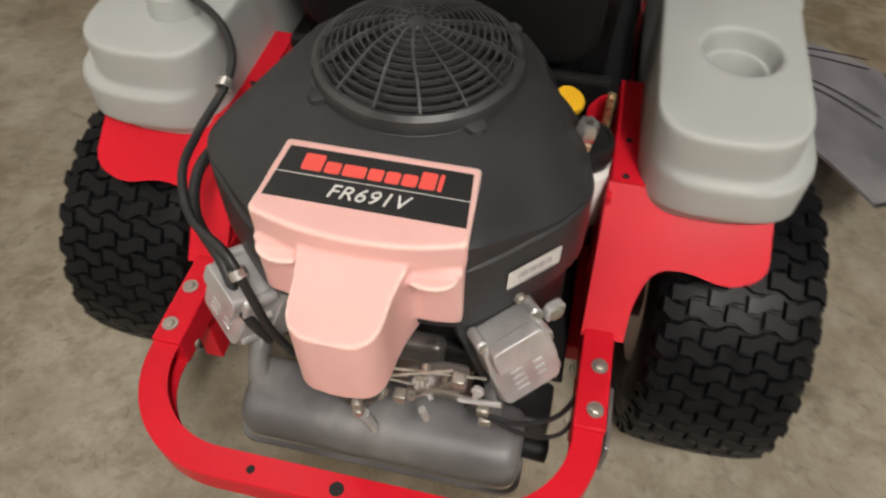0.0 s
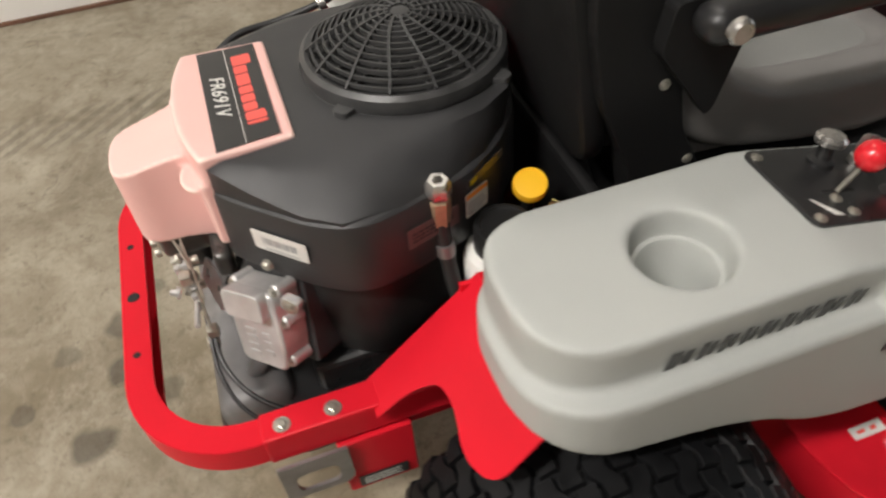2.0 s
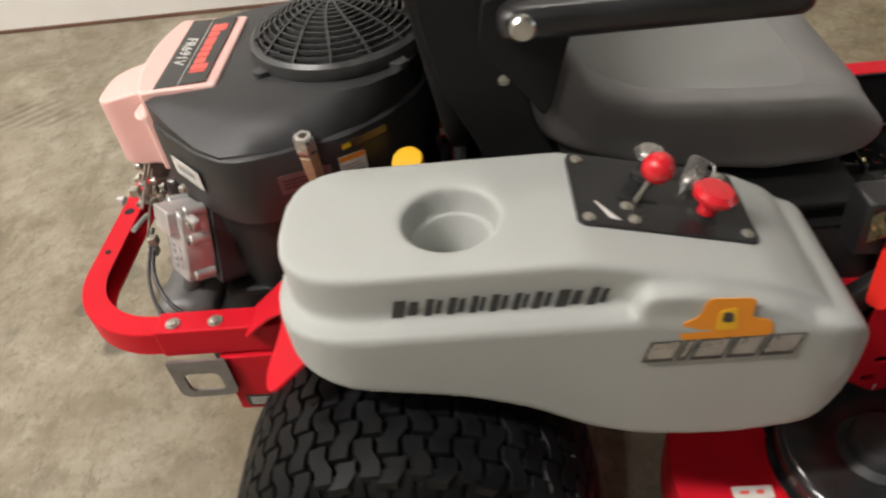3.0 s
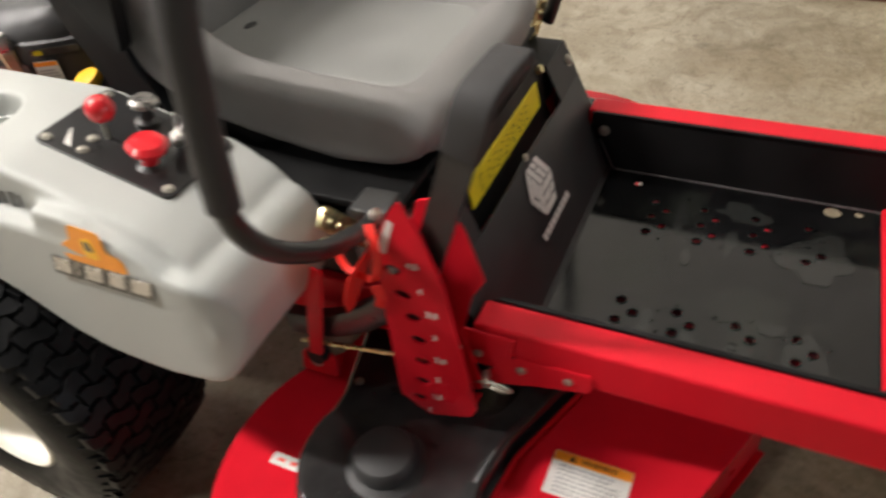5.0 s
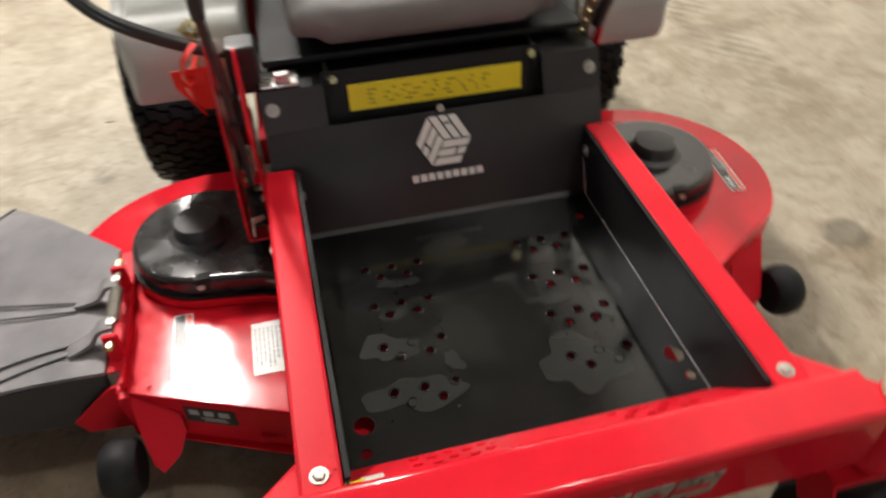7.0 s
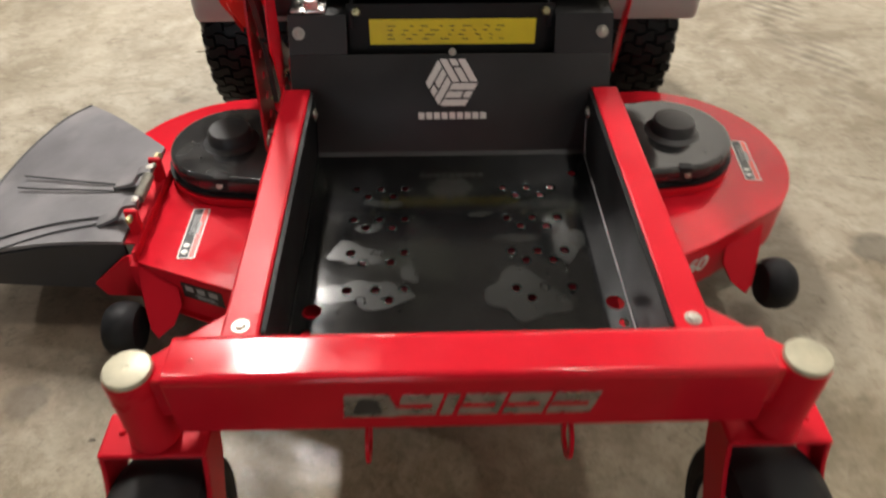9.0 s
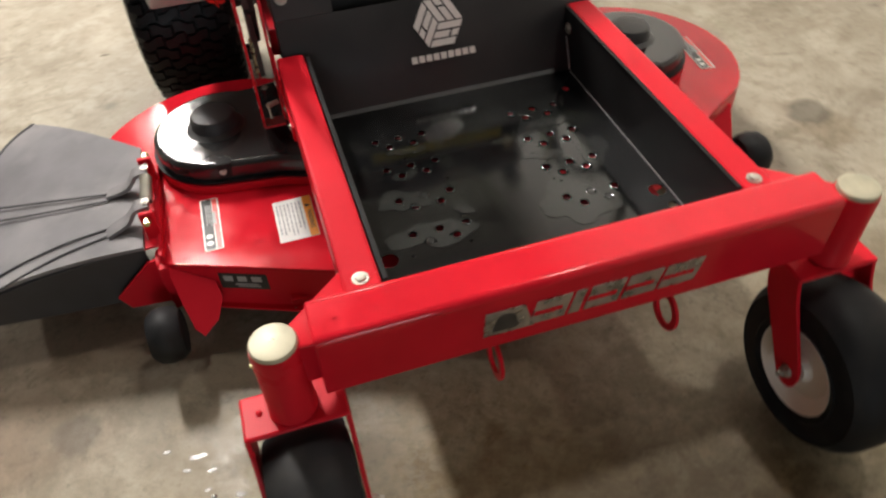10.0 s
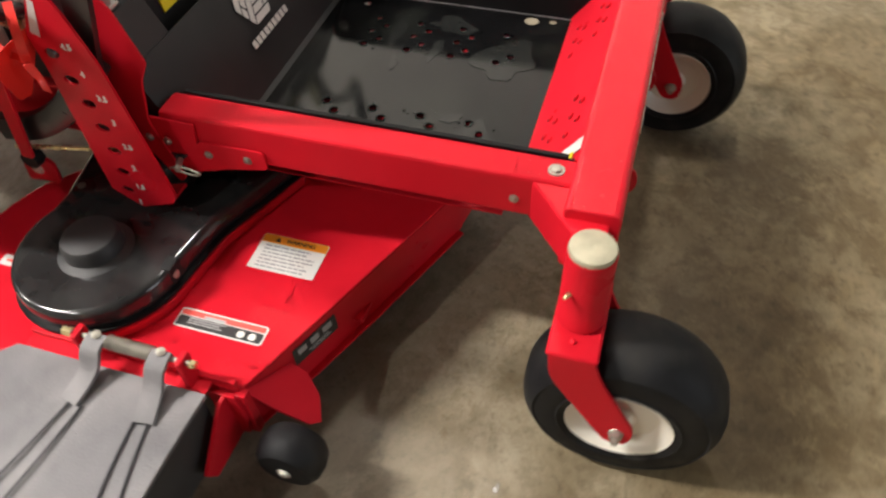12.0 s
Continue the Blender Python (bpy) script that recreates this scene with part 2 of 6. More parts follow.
    cell = nt.nodes.new("ShaderNodeTexVoronoi")
    cell.inputs["Scale"].default_value = 3.3
    warp = nt.nodes.new("ShaderNodeTexNoise")
    warp.inputs["Scale"].default_value = 6
    nt.links.new(tc.outputs["Object"], warp.inputs["Vector"])
    add = nt.nodes.new("ShaderNodeVectorMath")
    add.operation = "MULTIPLY_ADD"
    add.inputs[1].default_value = (0.12, 0.12, 0.12)
    nt.links.new(warp.outputs["Color"], add.inputs[0])
    nt.links.new(tc.outputs["Object"], add.inputs[2])
    nt.links.new(add.outputs["Vector"], cell.inputs["Vector"])
    col = blend(span(cell.outputs["Distance"], 0.02, 0.13, 0.40, 0.0), col, (0.06, 0.051, 0.039))
    def spot(x, y, r, strength, patch_tint, sx=1.0, sy=1.0, wobble=0.10, mode="MIX"):
        """A patch of uneven outline round one place, for stains and painted shade."""
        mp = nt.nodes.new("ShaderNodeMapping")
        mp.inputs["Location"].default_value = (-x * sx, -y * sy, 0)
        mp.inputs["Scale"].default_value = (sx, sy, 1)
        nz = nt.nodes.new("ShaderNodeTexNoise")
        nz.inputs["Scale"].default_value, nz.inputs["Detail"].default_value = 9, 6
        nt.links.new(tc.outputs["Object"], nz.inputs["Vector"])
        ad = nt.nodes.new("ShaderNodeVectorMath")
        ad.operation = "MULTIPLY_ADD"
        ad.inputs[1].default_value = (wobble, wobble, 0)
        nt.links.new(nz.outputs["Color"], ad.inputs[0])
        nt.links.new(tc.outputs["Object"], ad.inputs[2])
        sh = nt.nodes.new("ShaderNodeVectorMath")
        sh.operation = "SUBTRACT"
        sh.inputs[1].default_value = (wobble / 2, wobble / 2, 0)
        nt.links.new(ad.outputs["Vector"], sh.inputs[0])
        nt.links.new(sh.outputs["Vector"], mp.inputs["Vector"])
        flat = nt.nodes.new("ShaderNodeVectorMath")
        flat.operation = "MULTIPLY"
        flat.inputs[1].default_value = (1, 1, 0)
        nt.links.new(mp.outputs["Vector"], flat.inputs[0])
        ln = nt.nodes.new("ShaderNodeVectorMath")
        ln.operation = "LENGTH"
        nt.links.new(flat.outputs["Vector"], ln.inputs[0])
        return blend(span(ln.outputs["Value"], r * (0.72 if mode == "MIX" else 0.5), r * 1.12, strength, 0.0), col, patch_tint, mode)

    # a tyre's print: a long band crossed by slanting bars
    band = nt.nodes.new("ShaderNodeMapping")
    band.inputs["Location"].default_value = (1.46, 0.0, 0)
    nt.links.new(tc.outputs["Object"], band.inputs["Vector"])
    parts = nt.nodes.new("ShaderNodeSeparateXYZ")
    nt.links.new(band.outputs["Vector"], parts.inputs["Vector"])
    wide = nt.nodes.new("ShaderNodeMath")
    wide.operation = "ABSOLUTE"
    nt.links.new(parts.outputs["X"], wide.inputs[0])
    tread = nt.nodes.new("ShaderNodeTexWave")
    tread.inputs["Scale"].default_value, tread.inputs["Distortion"].default_value = 8.0, 0.8
    tread.bands_direction = "DIAGONAL"
    tread.inputs["Detail Scale"].default_value = 4.0
    nt.links.new(tc.outputs["Object"], tread.inputs["Vector"])
    inside = nt.nodes.new("ShaderNodeMath")
    inside.operation = "MULTIPLY"
    nt.links.new(span(wide.outputs["Value"], 0.085, 0.13, 1.0, 0.0), inside.inputs[0])
    nt.links.new(span(tread.outputs["Fac"], 0.35, 0.6, 0.0, 0.42), inside.inputs[1])
    worn = nt.nodes.new("ShaderNodeMath")
    worn.operation = "MULTIPLY"
    nt.links.new(inside.outputs["Value"], worn.inputs[0])
    nt.links.new(span(noisy(4.0, 6), 0.38, 0.55), worn.inputs[1])
    col = blend(both(worn.outputs["Value"], span(where.outputs["Y"], -0.5, -0.1, 1.0, 0.0)), col, (0.085, 0.071, 0.052))
    OIL, STAIN_AND_SHADE = (0.045, 0.037, 0.027), (0.54, 0.46, 0.33)
    for x, y, r, k in ((-0.455, -1.20, 0.045, 0.6), (-0.293, -1.196, 0.045, 0.65), (-0.257, -1.43, 0.03, 0.5), (-0.105, -1.27, 0.055, 0.65), (-0.40, -1.33, 0.035, 0.4), (-0.56, -1.10, 0.03, 0.4), (-0.20, -1.10, 0.04, 0.4), (0.62, 1.62, 0.05, 0.45), (0.95, 0.93, 0.05, 0.4), (-1.18, 0.48, 0.07, 0.55)):
        col = spot(x, y, r, k, OIL)
    # first two stains; those ahead of the beam paint its shade; last two below engine
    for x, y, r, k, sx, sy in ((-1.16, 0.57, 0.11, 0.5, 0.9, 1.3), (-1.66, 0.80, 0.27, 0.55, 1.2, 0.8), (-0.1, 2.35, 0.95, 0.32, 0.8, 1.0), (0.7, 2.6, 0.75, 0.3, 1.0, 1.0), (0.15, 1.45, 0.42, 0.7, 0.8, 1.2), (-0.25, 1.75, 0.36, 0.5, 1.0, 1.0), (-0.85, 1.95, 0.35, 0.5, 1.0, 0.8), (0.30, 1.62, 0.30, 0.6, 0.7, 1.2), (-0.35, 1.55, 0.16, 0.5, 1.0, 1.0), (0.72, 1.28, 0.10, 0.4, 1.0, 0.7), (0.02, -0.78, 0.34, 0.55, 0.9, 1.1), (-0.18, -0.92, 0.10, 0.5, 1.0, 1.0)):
        col = spot(x, y, r, k, STAIN_AND_SHADE, sx, sy, 0.35, "MULTIPLY")
    # warm darker patches round the chute
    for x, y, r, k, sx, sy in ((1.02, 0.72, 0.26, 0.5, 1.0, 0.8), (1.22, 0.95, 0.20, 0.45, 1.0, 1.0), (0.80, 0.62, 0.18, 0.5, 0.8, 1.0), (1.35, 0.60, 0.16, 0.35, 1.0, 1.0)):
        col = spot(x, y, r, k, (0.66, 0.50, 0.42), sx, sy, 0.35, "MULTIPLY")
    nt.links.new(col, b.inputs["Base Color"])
    rough = span(noisy(2.2, 8, 0.6), 0.3, 0.7, 0.34, 0.66)
    # ground wetted by drips ahead of the deck
    around = nt.nodes.new("ShaderNodeVectorMath")
    around.operation = "DISTANCE"
    around.inputs[1].default_value = (0.48, 1.22, 0.0)
    nt.links.new(shift.outputs["Vector"], around.inputs[0])
    wet = both(span(around.outputs["Value"], 0.18, 0.52, 1.0, 0.0), span(noisy(14, 8, 0.7), 0.42, 0.56))
    mixed = nt.nodes.new("ShaderNodeMix")
    nt.links.new(wet, mixed.inputs["Factor"])
    nt.links.new(rough, mixed.inputs["A"])
    mixed.inputs["B"].default_value = 0.10
    nt.links.new(mixed.outputs["Result"], b.inputs["Roughness"])
    b.inputs["Specular IOR Level"].default_value = 0.30
    bp = nt.nodes.new("ShaderNodeBump")
    bp.inputs["Strength"].default_value, bp.inputs["Distance"].default_value = 0.35, 0.004
    nt.links.new(noisy(22, 12, 0.75), bp.inputs["Height"])
    nt.links.new(bp.outputs["Normal"], b.inputs["Normal"])
    return m


CONCRETE = concrete()


# ---- mesh helpers ----
def finish(bm, name, mat, parent=None, label="", smooth=35):
    me = bpy.data.meshes.new(name)
    bmesh.ops.recalc_face_normals(bm, faces=bm.faces)
    bm.to_mesh(me)
    bm.free()
    me.materials.append(mat)
    me.set_sharp_from_angle(angle=radians(smooth))
    flat = me.attributes.get("flat_face")
    me.polygons.foreach_set("use_smooth", [not v.value for v in flat.data] if flat else [True] * len(me.polygons))
    ob = new(name, me)
    ob.parent = parent
    return tagged(ob, label) if label else ob


def part(name, bm, mat, parent, label="", smooth=35):
    return finish(bm, name, mat, parent, label, smooth)


def shared(name, me, parent, m):
    ob = new(name, me)
    ob.parent = parent
    ob.matrix_basis = m
    return ob


def bevelled(bm, width, segments=2, limit=25):
    edges = [e for e in bm.edges if len(e.link_faces) == 2 and e.calc_face_angle(0) > radians(limit)]
    if edges and width > 0:
        bmesh.ops.bevel(bm, geom=edges, offset=width, segments=segments, profile=0.5, affect="EDGES", clamp_overlap=True)
        # a broad face beside narrow bevels keeps its own flat shading
        mark = bm.faces.layers.int.new("flat_face")
        bm.normal_update()
        size = {f: f.calc_area() for f in bm.faces}
        for f in bm.faces:
            near = [g for e in f.edges for g in e.link_faces if g is not f and f.normal.angle(g.normal, 0) > 0.02]
            f[mark] = int(all(size[g] < 0.4 * size[f] or f.normal.angle(g.normal, 0) > 1.0 for g in near))
    return bm


def joined(*bms):
    out = bms[0]
    for other in bms[1:]:
        me = bpy.data.meshes.new("temp")
        other.to_mesh(me)
        other.free()
        out.from_mesh(me)
        bpy.data.meshes.remove(me)
    return out


def moved(bm, m):
    bmesh.ops.transform(bm, matrix=m, verts=bm.verts)
    return bm


def box(lo, hi, bevel=0.003, segments=2):
    bm = bmesh.new()
    size = [b - a for a, b in zip(lo, hi)]
    bmesh.ops.create_cube(bm, size=1, matrix=Matrix.Translation([(a + b) / 2 for a, b in zip(lo, hi)]) @ Matrix.Diagonal((*size, 1)))
    return bevelled(bm, bevel, segments)


def prism(points, axis, lo, hi, bevel=0.003, segments=2, limit=25):
    """A polygon drawn in the two other axes (in xyz order), pulled from lo to hi along an axis."""
    def at(p, v):
        p = list(p)
        p.insert("xyz".index(axis), v)
        return p
    bm = bmesh.new()
    a = [bm.verts.new(at(p, lo)) for p in points]
    b = [bm.verts.new(at(p, hi)) for p in points]
    n = len(points)
    bm.faces.new(a)
    bm.faces.new(b[::-1])
    for i in range(n):
        bm.faces.new((a[i], b[i], b[(i + 1) % n], a[(i + 1) % n]))
    bmesh.ops.recalc_face_normals(bm, faces=bm.faces)
    return bevelled(bm, bevel, segments, limit)


def rounded(points, radius, steps=5):
    """The polygon with its corners cut to arcs; radius: one for all or one a corner."""
    out, n = [], len(points)
    for i, p in enumerate(points):
        r = radius[i] if isinstance(radius, (list, tuple)) else radius
        p, a, b = Vector(p), Vector(points[i - 1]), Vector(points[(i + 1) % n])
        u, v = (a - p), (b - p)
        d = min(r, u.length * 0.48, v.length * 0.48)
        if d < 1e-5:
            out.append(tuple(p))
            continue
        s, e = p + u.normalized() * d, p + v.normalized() * d
        for k in range(steps + 1):
            t = k / steps
            out.append(tuple((1 - t) ** 2 * s + 2 * t * (1 - t) * p + t * t * e))
    return out


def ring(cx, cy, r, n=16, start=0.0):
    return [(cx + r * math.cos(start + 2 * math.pi * k / n), cy + r * math.sin(start + 2 * math.pi * k / n)) for k in range(n)]


def plate(outline, holes, thick, bevel=0.0):
    """A sheet in the xy plane, from z = -thick to 0, with holes that go through it."""
    bm = bmesh.new()
    loops = [outline] + list(holes)
    edges = []
    for pts in loops:
        vs = [bm.verts.new((x, y, 0)) for x, y in pts]
        edges += [bm.edges.new((vs[i], vs[(i + 1) % len(vs)])) for i in range(len(vs))]
    bmesh.ops.triangle_fill(bm, use_beauty=True, use_dissolve=False, edges=edges)
    got = bmesh.ops.extrude_face_region(bm, geom=bm.faces[:])
    bmesh.ops.translate(bm, vec=(0, 0, -thick), verts=[v for v in got["geom"] if isinstance(v, bmesh.types.BMVert)])
    bmesh.ops.recalc_face_normals(bm, faces=bm.faces)
    return bm


def smooth_path(points, steps=6):
    pts = [Vector(p) for p in points]
    out = []
    for i in range(len(pts) - 1):
        p0, p1, p2, p3 = pts[max(i - 1, 0)], pts[i], pts[i + 1], pts[min(i + 2, len(pts) - 1)]
        for k in range(steps):
            t = k / steps
            out.append(0.5 * (2 * p1 + (p2 - p0) * t + (2 * p0 - 5 * p1 + 4 * p2 - p3) * t * t + (3 * p1 - p0 - 3 * p2 + p3) * t ** 3))
    return out + [pts[-1]]


def sweep(points, section, up=(0, 0, 1), closed=False):
    """A closed section, in (side, up) offsets, carried along a path."""
    bm = bmesh.new()
    pts, up = [Vector(p) for p in points], Vector(up)
    rows, n = [], len(pts)
    for i, p in enumerate(pts):
        a, b = (pts[i - 1], pts[(i + 1) % n]) if closed else (pts[max(i - 1, 0)], pts[min(i + 1, n - 1)])
        ahead = (b - a).normalized()
        side = ahead.cross(up)
        side = side.normalized() if side.length > 1e-4 else Vector((1, 0, 0))
        lift = side.cross(ahead).normalized()
        rows.append([bm.verts.new(p + side * s + lift * u) for s, u in section])
    m = len(section)
    for i in range(n if closed else n - 1):
        r, q = rows[i], rows[(i + 1) % n]
        for k in range(m):
            bm.faces.new((r[k], r[(k + 1) % m], q[(k + 1) % m], q[k]))
    if not closed:
        bm.faces.new(rows[0][::-1])
        bm.faces.new(rows[-1])
    return bm


def tube(points, r, n=10, smooth=True, steps=6, up=(0.13, 0.21, 0.97)):
    return sweep(smooth_path(points, steps) if smooth else points, ring(0, 0, r, n), up)


def lathe(profile, n=32, m=None):
    """A profile of (radius, height) turned round z; radius 0 closes it."""
    bm = bmesh.new()
    rows = []
    for r, z in profile:
        rows.append([bm.verts.new((0, 0, z))] if r < 1e-6 else [bm.verts.new((r * math.cos(2 * math.pi * k / n), r * math.sin(2 * math.pi * k / n), z)) for k in range(n)])
    for a, b in zip(rows, rows[1:]):
        for k in range(n):
            j = (k + 1) % n
            if len(a) == 1 and len(b) > 1:
                bm.faces.new((a[0], b[k], b[j]))
            elif len(b) == 1 and len(a) > 1:
                bm.faces.new((a[k], a[j], b[0]))
            elif len(a) > 1:
                bm.faces.new((a[k], a[j], b[j], b[k]))
    bmesh.ops.recalc_face_normals(bm, faces=bm.faces)
    return moved(bm, m) if m else bm


def toward(point, normal, spin=(0, 0, 1)):
    """A frame at a point whose z runs along normal and whose y leans toward spin."""
    z = Vector(normal).normalized()
    x = Vector(spin).cross(z)
    x = x.normalized() if x.length > 1e-4 else Vector((1, 0, 0))
    y = z.cross(x)
    m = Matrix((x, y, z)).transposed().to_4x4()
    m.translation = Vector(point)
    return m


def baked(bm, cutters=(), voxel=0.0, soften=0, decimate=0.0, keep=None):
    """The solid with the cutters taken out of it, its volumes merged and softened."""
    me = bpy.data.meshes.new("temp")
    bmesh.ops.recalc_face_normals(bm, faces=bm.faces)
    bm.to_mesh(me)
    bm.free()
    ob, extra = new("temp", me), []
    if voxel:
        mod = ob.modifiers.new("m", "REMESH")
        mod.mode, mod.voxel_size = "VOXEL", voxel
    for cut in ([keep] if keep else []) + list(cutters):
        cme = bpy.data.meshes.new("temp")
        bmesh.ops.recalc_face_normals(cut, faces=cut.faces)
        cut.to_mesh(cme)
        cut.free()
        c = new("temp", cme)
        extra.append(c)
        mod = ob.modifiers.new("c", "BOOLEAN")
        mod.operation, mod.object, mod.solver = "INTERSECT" if cut is keep else "DIFFERENCE", c, "EXACT"
    if voxel and (cutters or keep):
        mod = ob.modifiers.new("m2", "REMESH")
        mod.mode, mod.voxel_size = "VOXEL", voxel
    if soften:
        mod = ob.modifiers.new("s", "SMOOTH")
        mod.factor, mod.iterations = 0.5, soften
    if decimate:
        mod = ob.modifiers.new("d", "DECIMATE")
        mod.ratio = decimate
    bpy.context.view_layer.update()
    got = bpy.data.meshes.new_from_object(ob.evaluated_get(bpy.context.evaluated_depsgraph_get()))
    out = bmesh.new()
    out.from_mesh(got)
    for o in [ob] + extra:
        data = o.data
        bpy.data.objects.remove(o)
        bpy.data.meshes.remove(data)
    bpy.data.meshes.remove(got)
    return out


def lettering(text, size, m, mat, parent, name="lettering", shear=0.0, bold=0.0, depth=0.0006, space=1.0):
    cu = bpy.data.curves.new("temp", "FONT")
    cu.body, cu.size, cu.shear, cu.align_x, cu.align_y = text, size, shear, "CENTER", "CENTER"
    cu.extrude, cu.offset, cu.space_character = depth, bold, space
    ob = new("temp", cu)
    bpy.context.view_layer.update()
    me = bpy.data.meshes.new_from_object(ob.evaluated_get(bpy.context.evaluated_depsgraph_get()))
    bpy.data.objects.remove(ob)
    bpy.data.curves.remove(cu)
    me.name = name
    me.transform(m)
    me.materials.clear()
    me.materials.append(mat)
    out = new(name, me)
    out.parent = parent
    return out


def decal(w, h, m, mat, parent, name="decal", label="", corner=0.003, lift=0.0008):
    outline = rounded([(-w / 2, -h / 2), (w / 2, -h / 2), (w / 2, h / 2), (-w / 2, h / 2)], corner, 3)
    return part(name, moved(prism(outline, "z", 0.0, lift, 0), m), mat, parent, label)


def bars(rows, m, mat, parent, name="print", lift=0.0016, lean=0.0):
    """Plain bars of unreadable print: rows of (x0, x1, y, height)."""
    bm = bmesh.new()
    for x0, x1, y, h in rows:
        k = lean * h / 2
        vs = [bm.verts.new((x, yy, lift)) for x, yy in ((x0 - k, y - h / 2), (x1 - k, y - h / 2), (x1 + k, y + h / 2), (x0 + k, y + h / 2))]
        bm.faces.new(vs)
    me = bpy.data.meshes.new(name)
    bm.to_mesh(me)
    bm.free()
    me.transform(m)
    me.materials.append(mat)
    ob = new(name, me)
    ob.parent = parent
    return ob


def print_lines(w, h, lines, seed, margin=0.08):
    rnd, out = random.Random(seed), []
    for k in range(lines):
        y = h / 2 - h * (k + 0.9) / (lines + 0.8)
        x, end = -w / 2 + w * margin, w / 2 - w * margin * rnd.uniform(1, 3)
        while x < end:
            step = w * rnd.uniform(0.04, 0.13)
            out.append((x, min(x + step, end), y, h / lines * 0.42))
            x += step + w * 0.018
    return out


def bolt_mesh(r=0.009, tall=0.006):
    bm = lathe([(0, tall), (r * 0.55, tall), (r * 0.95, tall * 0.8), (r, tall * 0.45), (r, 0.002)], 6)
    bm = joined(bm, lathe([(r, 0.002), (r * 1.45, 0.002), (r * 1.5, 0.0), (0, -0.001)], 14))
    me = bpy.data.meshes.new("bolt")
    bmesh.ops.recalc_face_normals(bm, faces=bm.faces)
    bm.to_mesh(me)
    bm.free()
    me.materials.append(ZINC)
    return me


BOLT, SMALL_BOLT = bolt_mesh(), bolt_mesh(0.0055, 0.004)


def bolt(point, normal, parent, small=False):
    return shared("bolt", SMALL_BOLT if small else BOLT, parent, toward(point, normal))


# ---- the hall ----
HALL = (-2.36, 8.0, -9.6, 9.5, 6.0)
GROUND = -0.035
x0, x1, y0, y1, top = HALL


def setting(name, bm, mat, label):
    return tagged(finish(bm, name, mat), label, kind="structure")


setting("floor", box((x0 - 0.2, y0 - 0.2, GROUND - 0.15), (x1 + 0.2, y1 + 0.2, GROUND), 0), CONCRETE, "worn stained warehouse concrete floor with oil spots")
setting("wall_west", box((x0 - 0.2, y0, GROUND), (x0, y1, top), 0), WALL_PAINT, "white painted hall wall with a scuffed base")
setting("wall_east", box((x1, y0, GROUND), (x1 + 0.2, y1, top), 0), DULL_WALL, "plain grey hall wall")
setting("wall_south", box((x0 - 0.2, y0 - 0.2, GROUND), (x1 + 0.2, y0, top), 0), DULL_WALL, "plain grey hall wall")
setting("wall_north", joined(box((x0 - 0.2, y1, GROUND), (DOOR[0], y1 + 0.2, top), 0), box((DOOR[1], y1, GROUND), (x1 + 0.2, y1 + 0.2, top), 0), box((DOOR[0], y1, DOOR[2]), (DOOR[1], y1 + 0.2, top), 0)), DULL_WALL, "plain grey hall wall with an open loading door")
setting("door_1", joined(box((DOOR[0] - 0.08, y1 - 0.03, GROUND), (DOOR[0] - 0.002, y1 + 0.1, DOOR[2] + 0.08), 0.004), box((DOOR[1] + 0.002, y1 - 0.03, GROUND), (DOOR[1] + 0.08, y1 + 0.1, DOOR[2] + 0.08), 0.004), box((DOOR[0] - 0.002, y1 - 0.03, DOOR[2] + 0.002), (DOOR[1] + 0.002, y1 + 0.1, DOOR[2] + 0.08), 0.004)), STEEL, "plain steel frame of an open loading door")
# added sheet that closes the unseen view through the door
setting("backdrop", box((DOOR[0] - 3, y1 + 3.0, GROUND - 0.1), (DOOR[1] + 3, y1 + 3.05, 6.0), 0), WALL_PAINT, "plain pale sheet added beyond the loading door")
setting("ceiling", box((x0 - 0.2, y0 - 0.2, top), (x1 + 0.2, y1 + 0.2, top + 0.1), 0), CEILING_PAINT, "plain grey hall ceiling")
setting("baseboard", box((x0, y0, GROUND), (x0 + 0.012, y1, GROUND + 0.018), 0.003), BASE_BROWN, "thin brown strip along the foot of the white wall")
TUBE = bpy.data.materials.new("lamp_glow")
TUBE.use_nodes = True
TUBE.node_tree.nodes["Principled BSDF"].inputs["Emission Color"].default_value = (1, 0.92, 0.8, 1)
TUBE.node_tree.nodes["Principled BSDF"].inputs["Emission Strength"].default_value = 30.0
# a lamp body for each light, the added fill lamps included
for lamp_x, lamp_y, watts, run in LAMPS_AND_FILL:
    deep = run / 2
    fixture = tagged(finish(box((lamp_x - 0.24, lamp_y - deep - 0.07, 5.90), (lamp_x + 0.24, lamp_y + deep + 0.07, 6.01), 0.01), "unseen_ceiling_light", CEILING_PAINT), "grey unseen ceiling lamp with a glowing white diffuser, three of five added as fill", "lamp", "ceiling lamps")
    part("diffuser", box((lamp_x - 0.18, lamp_y - deep - 0.01, 5.87), (lamp_x + 0.18, lamp_y + deep + 0.01, 5.899), 0.002), TUBE, fixture)

# ---- the mower ----
mower = tagged(new("lawn_mower"), "red zero-turn riding lawn mower with grey tanks on a concrete floor", "lawn mower")

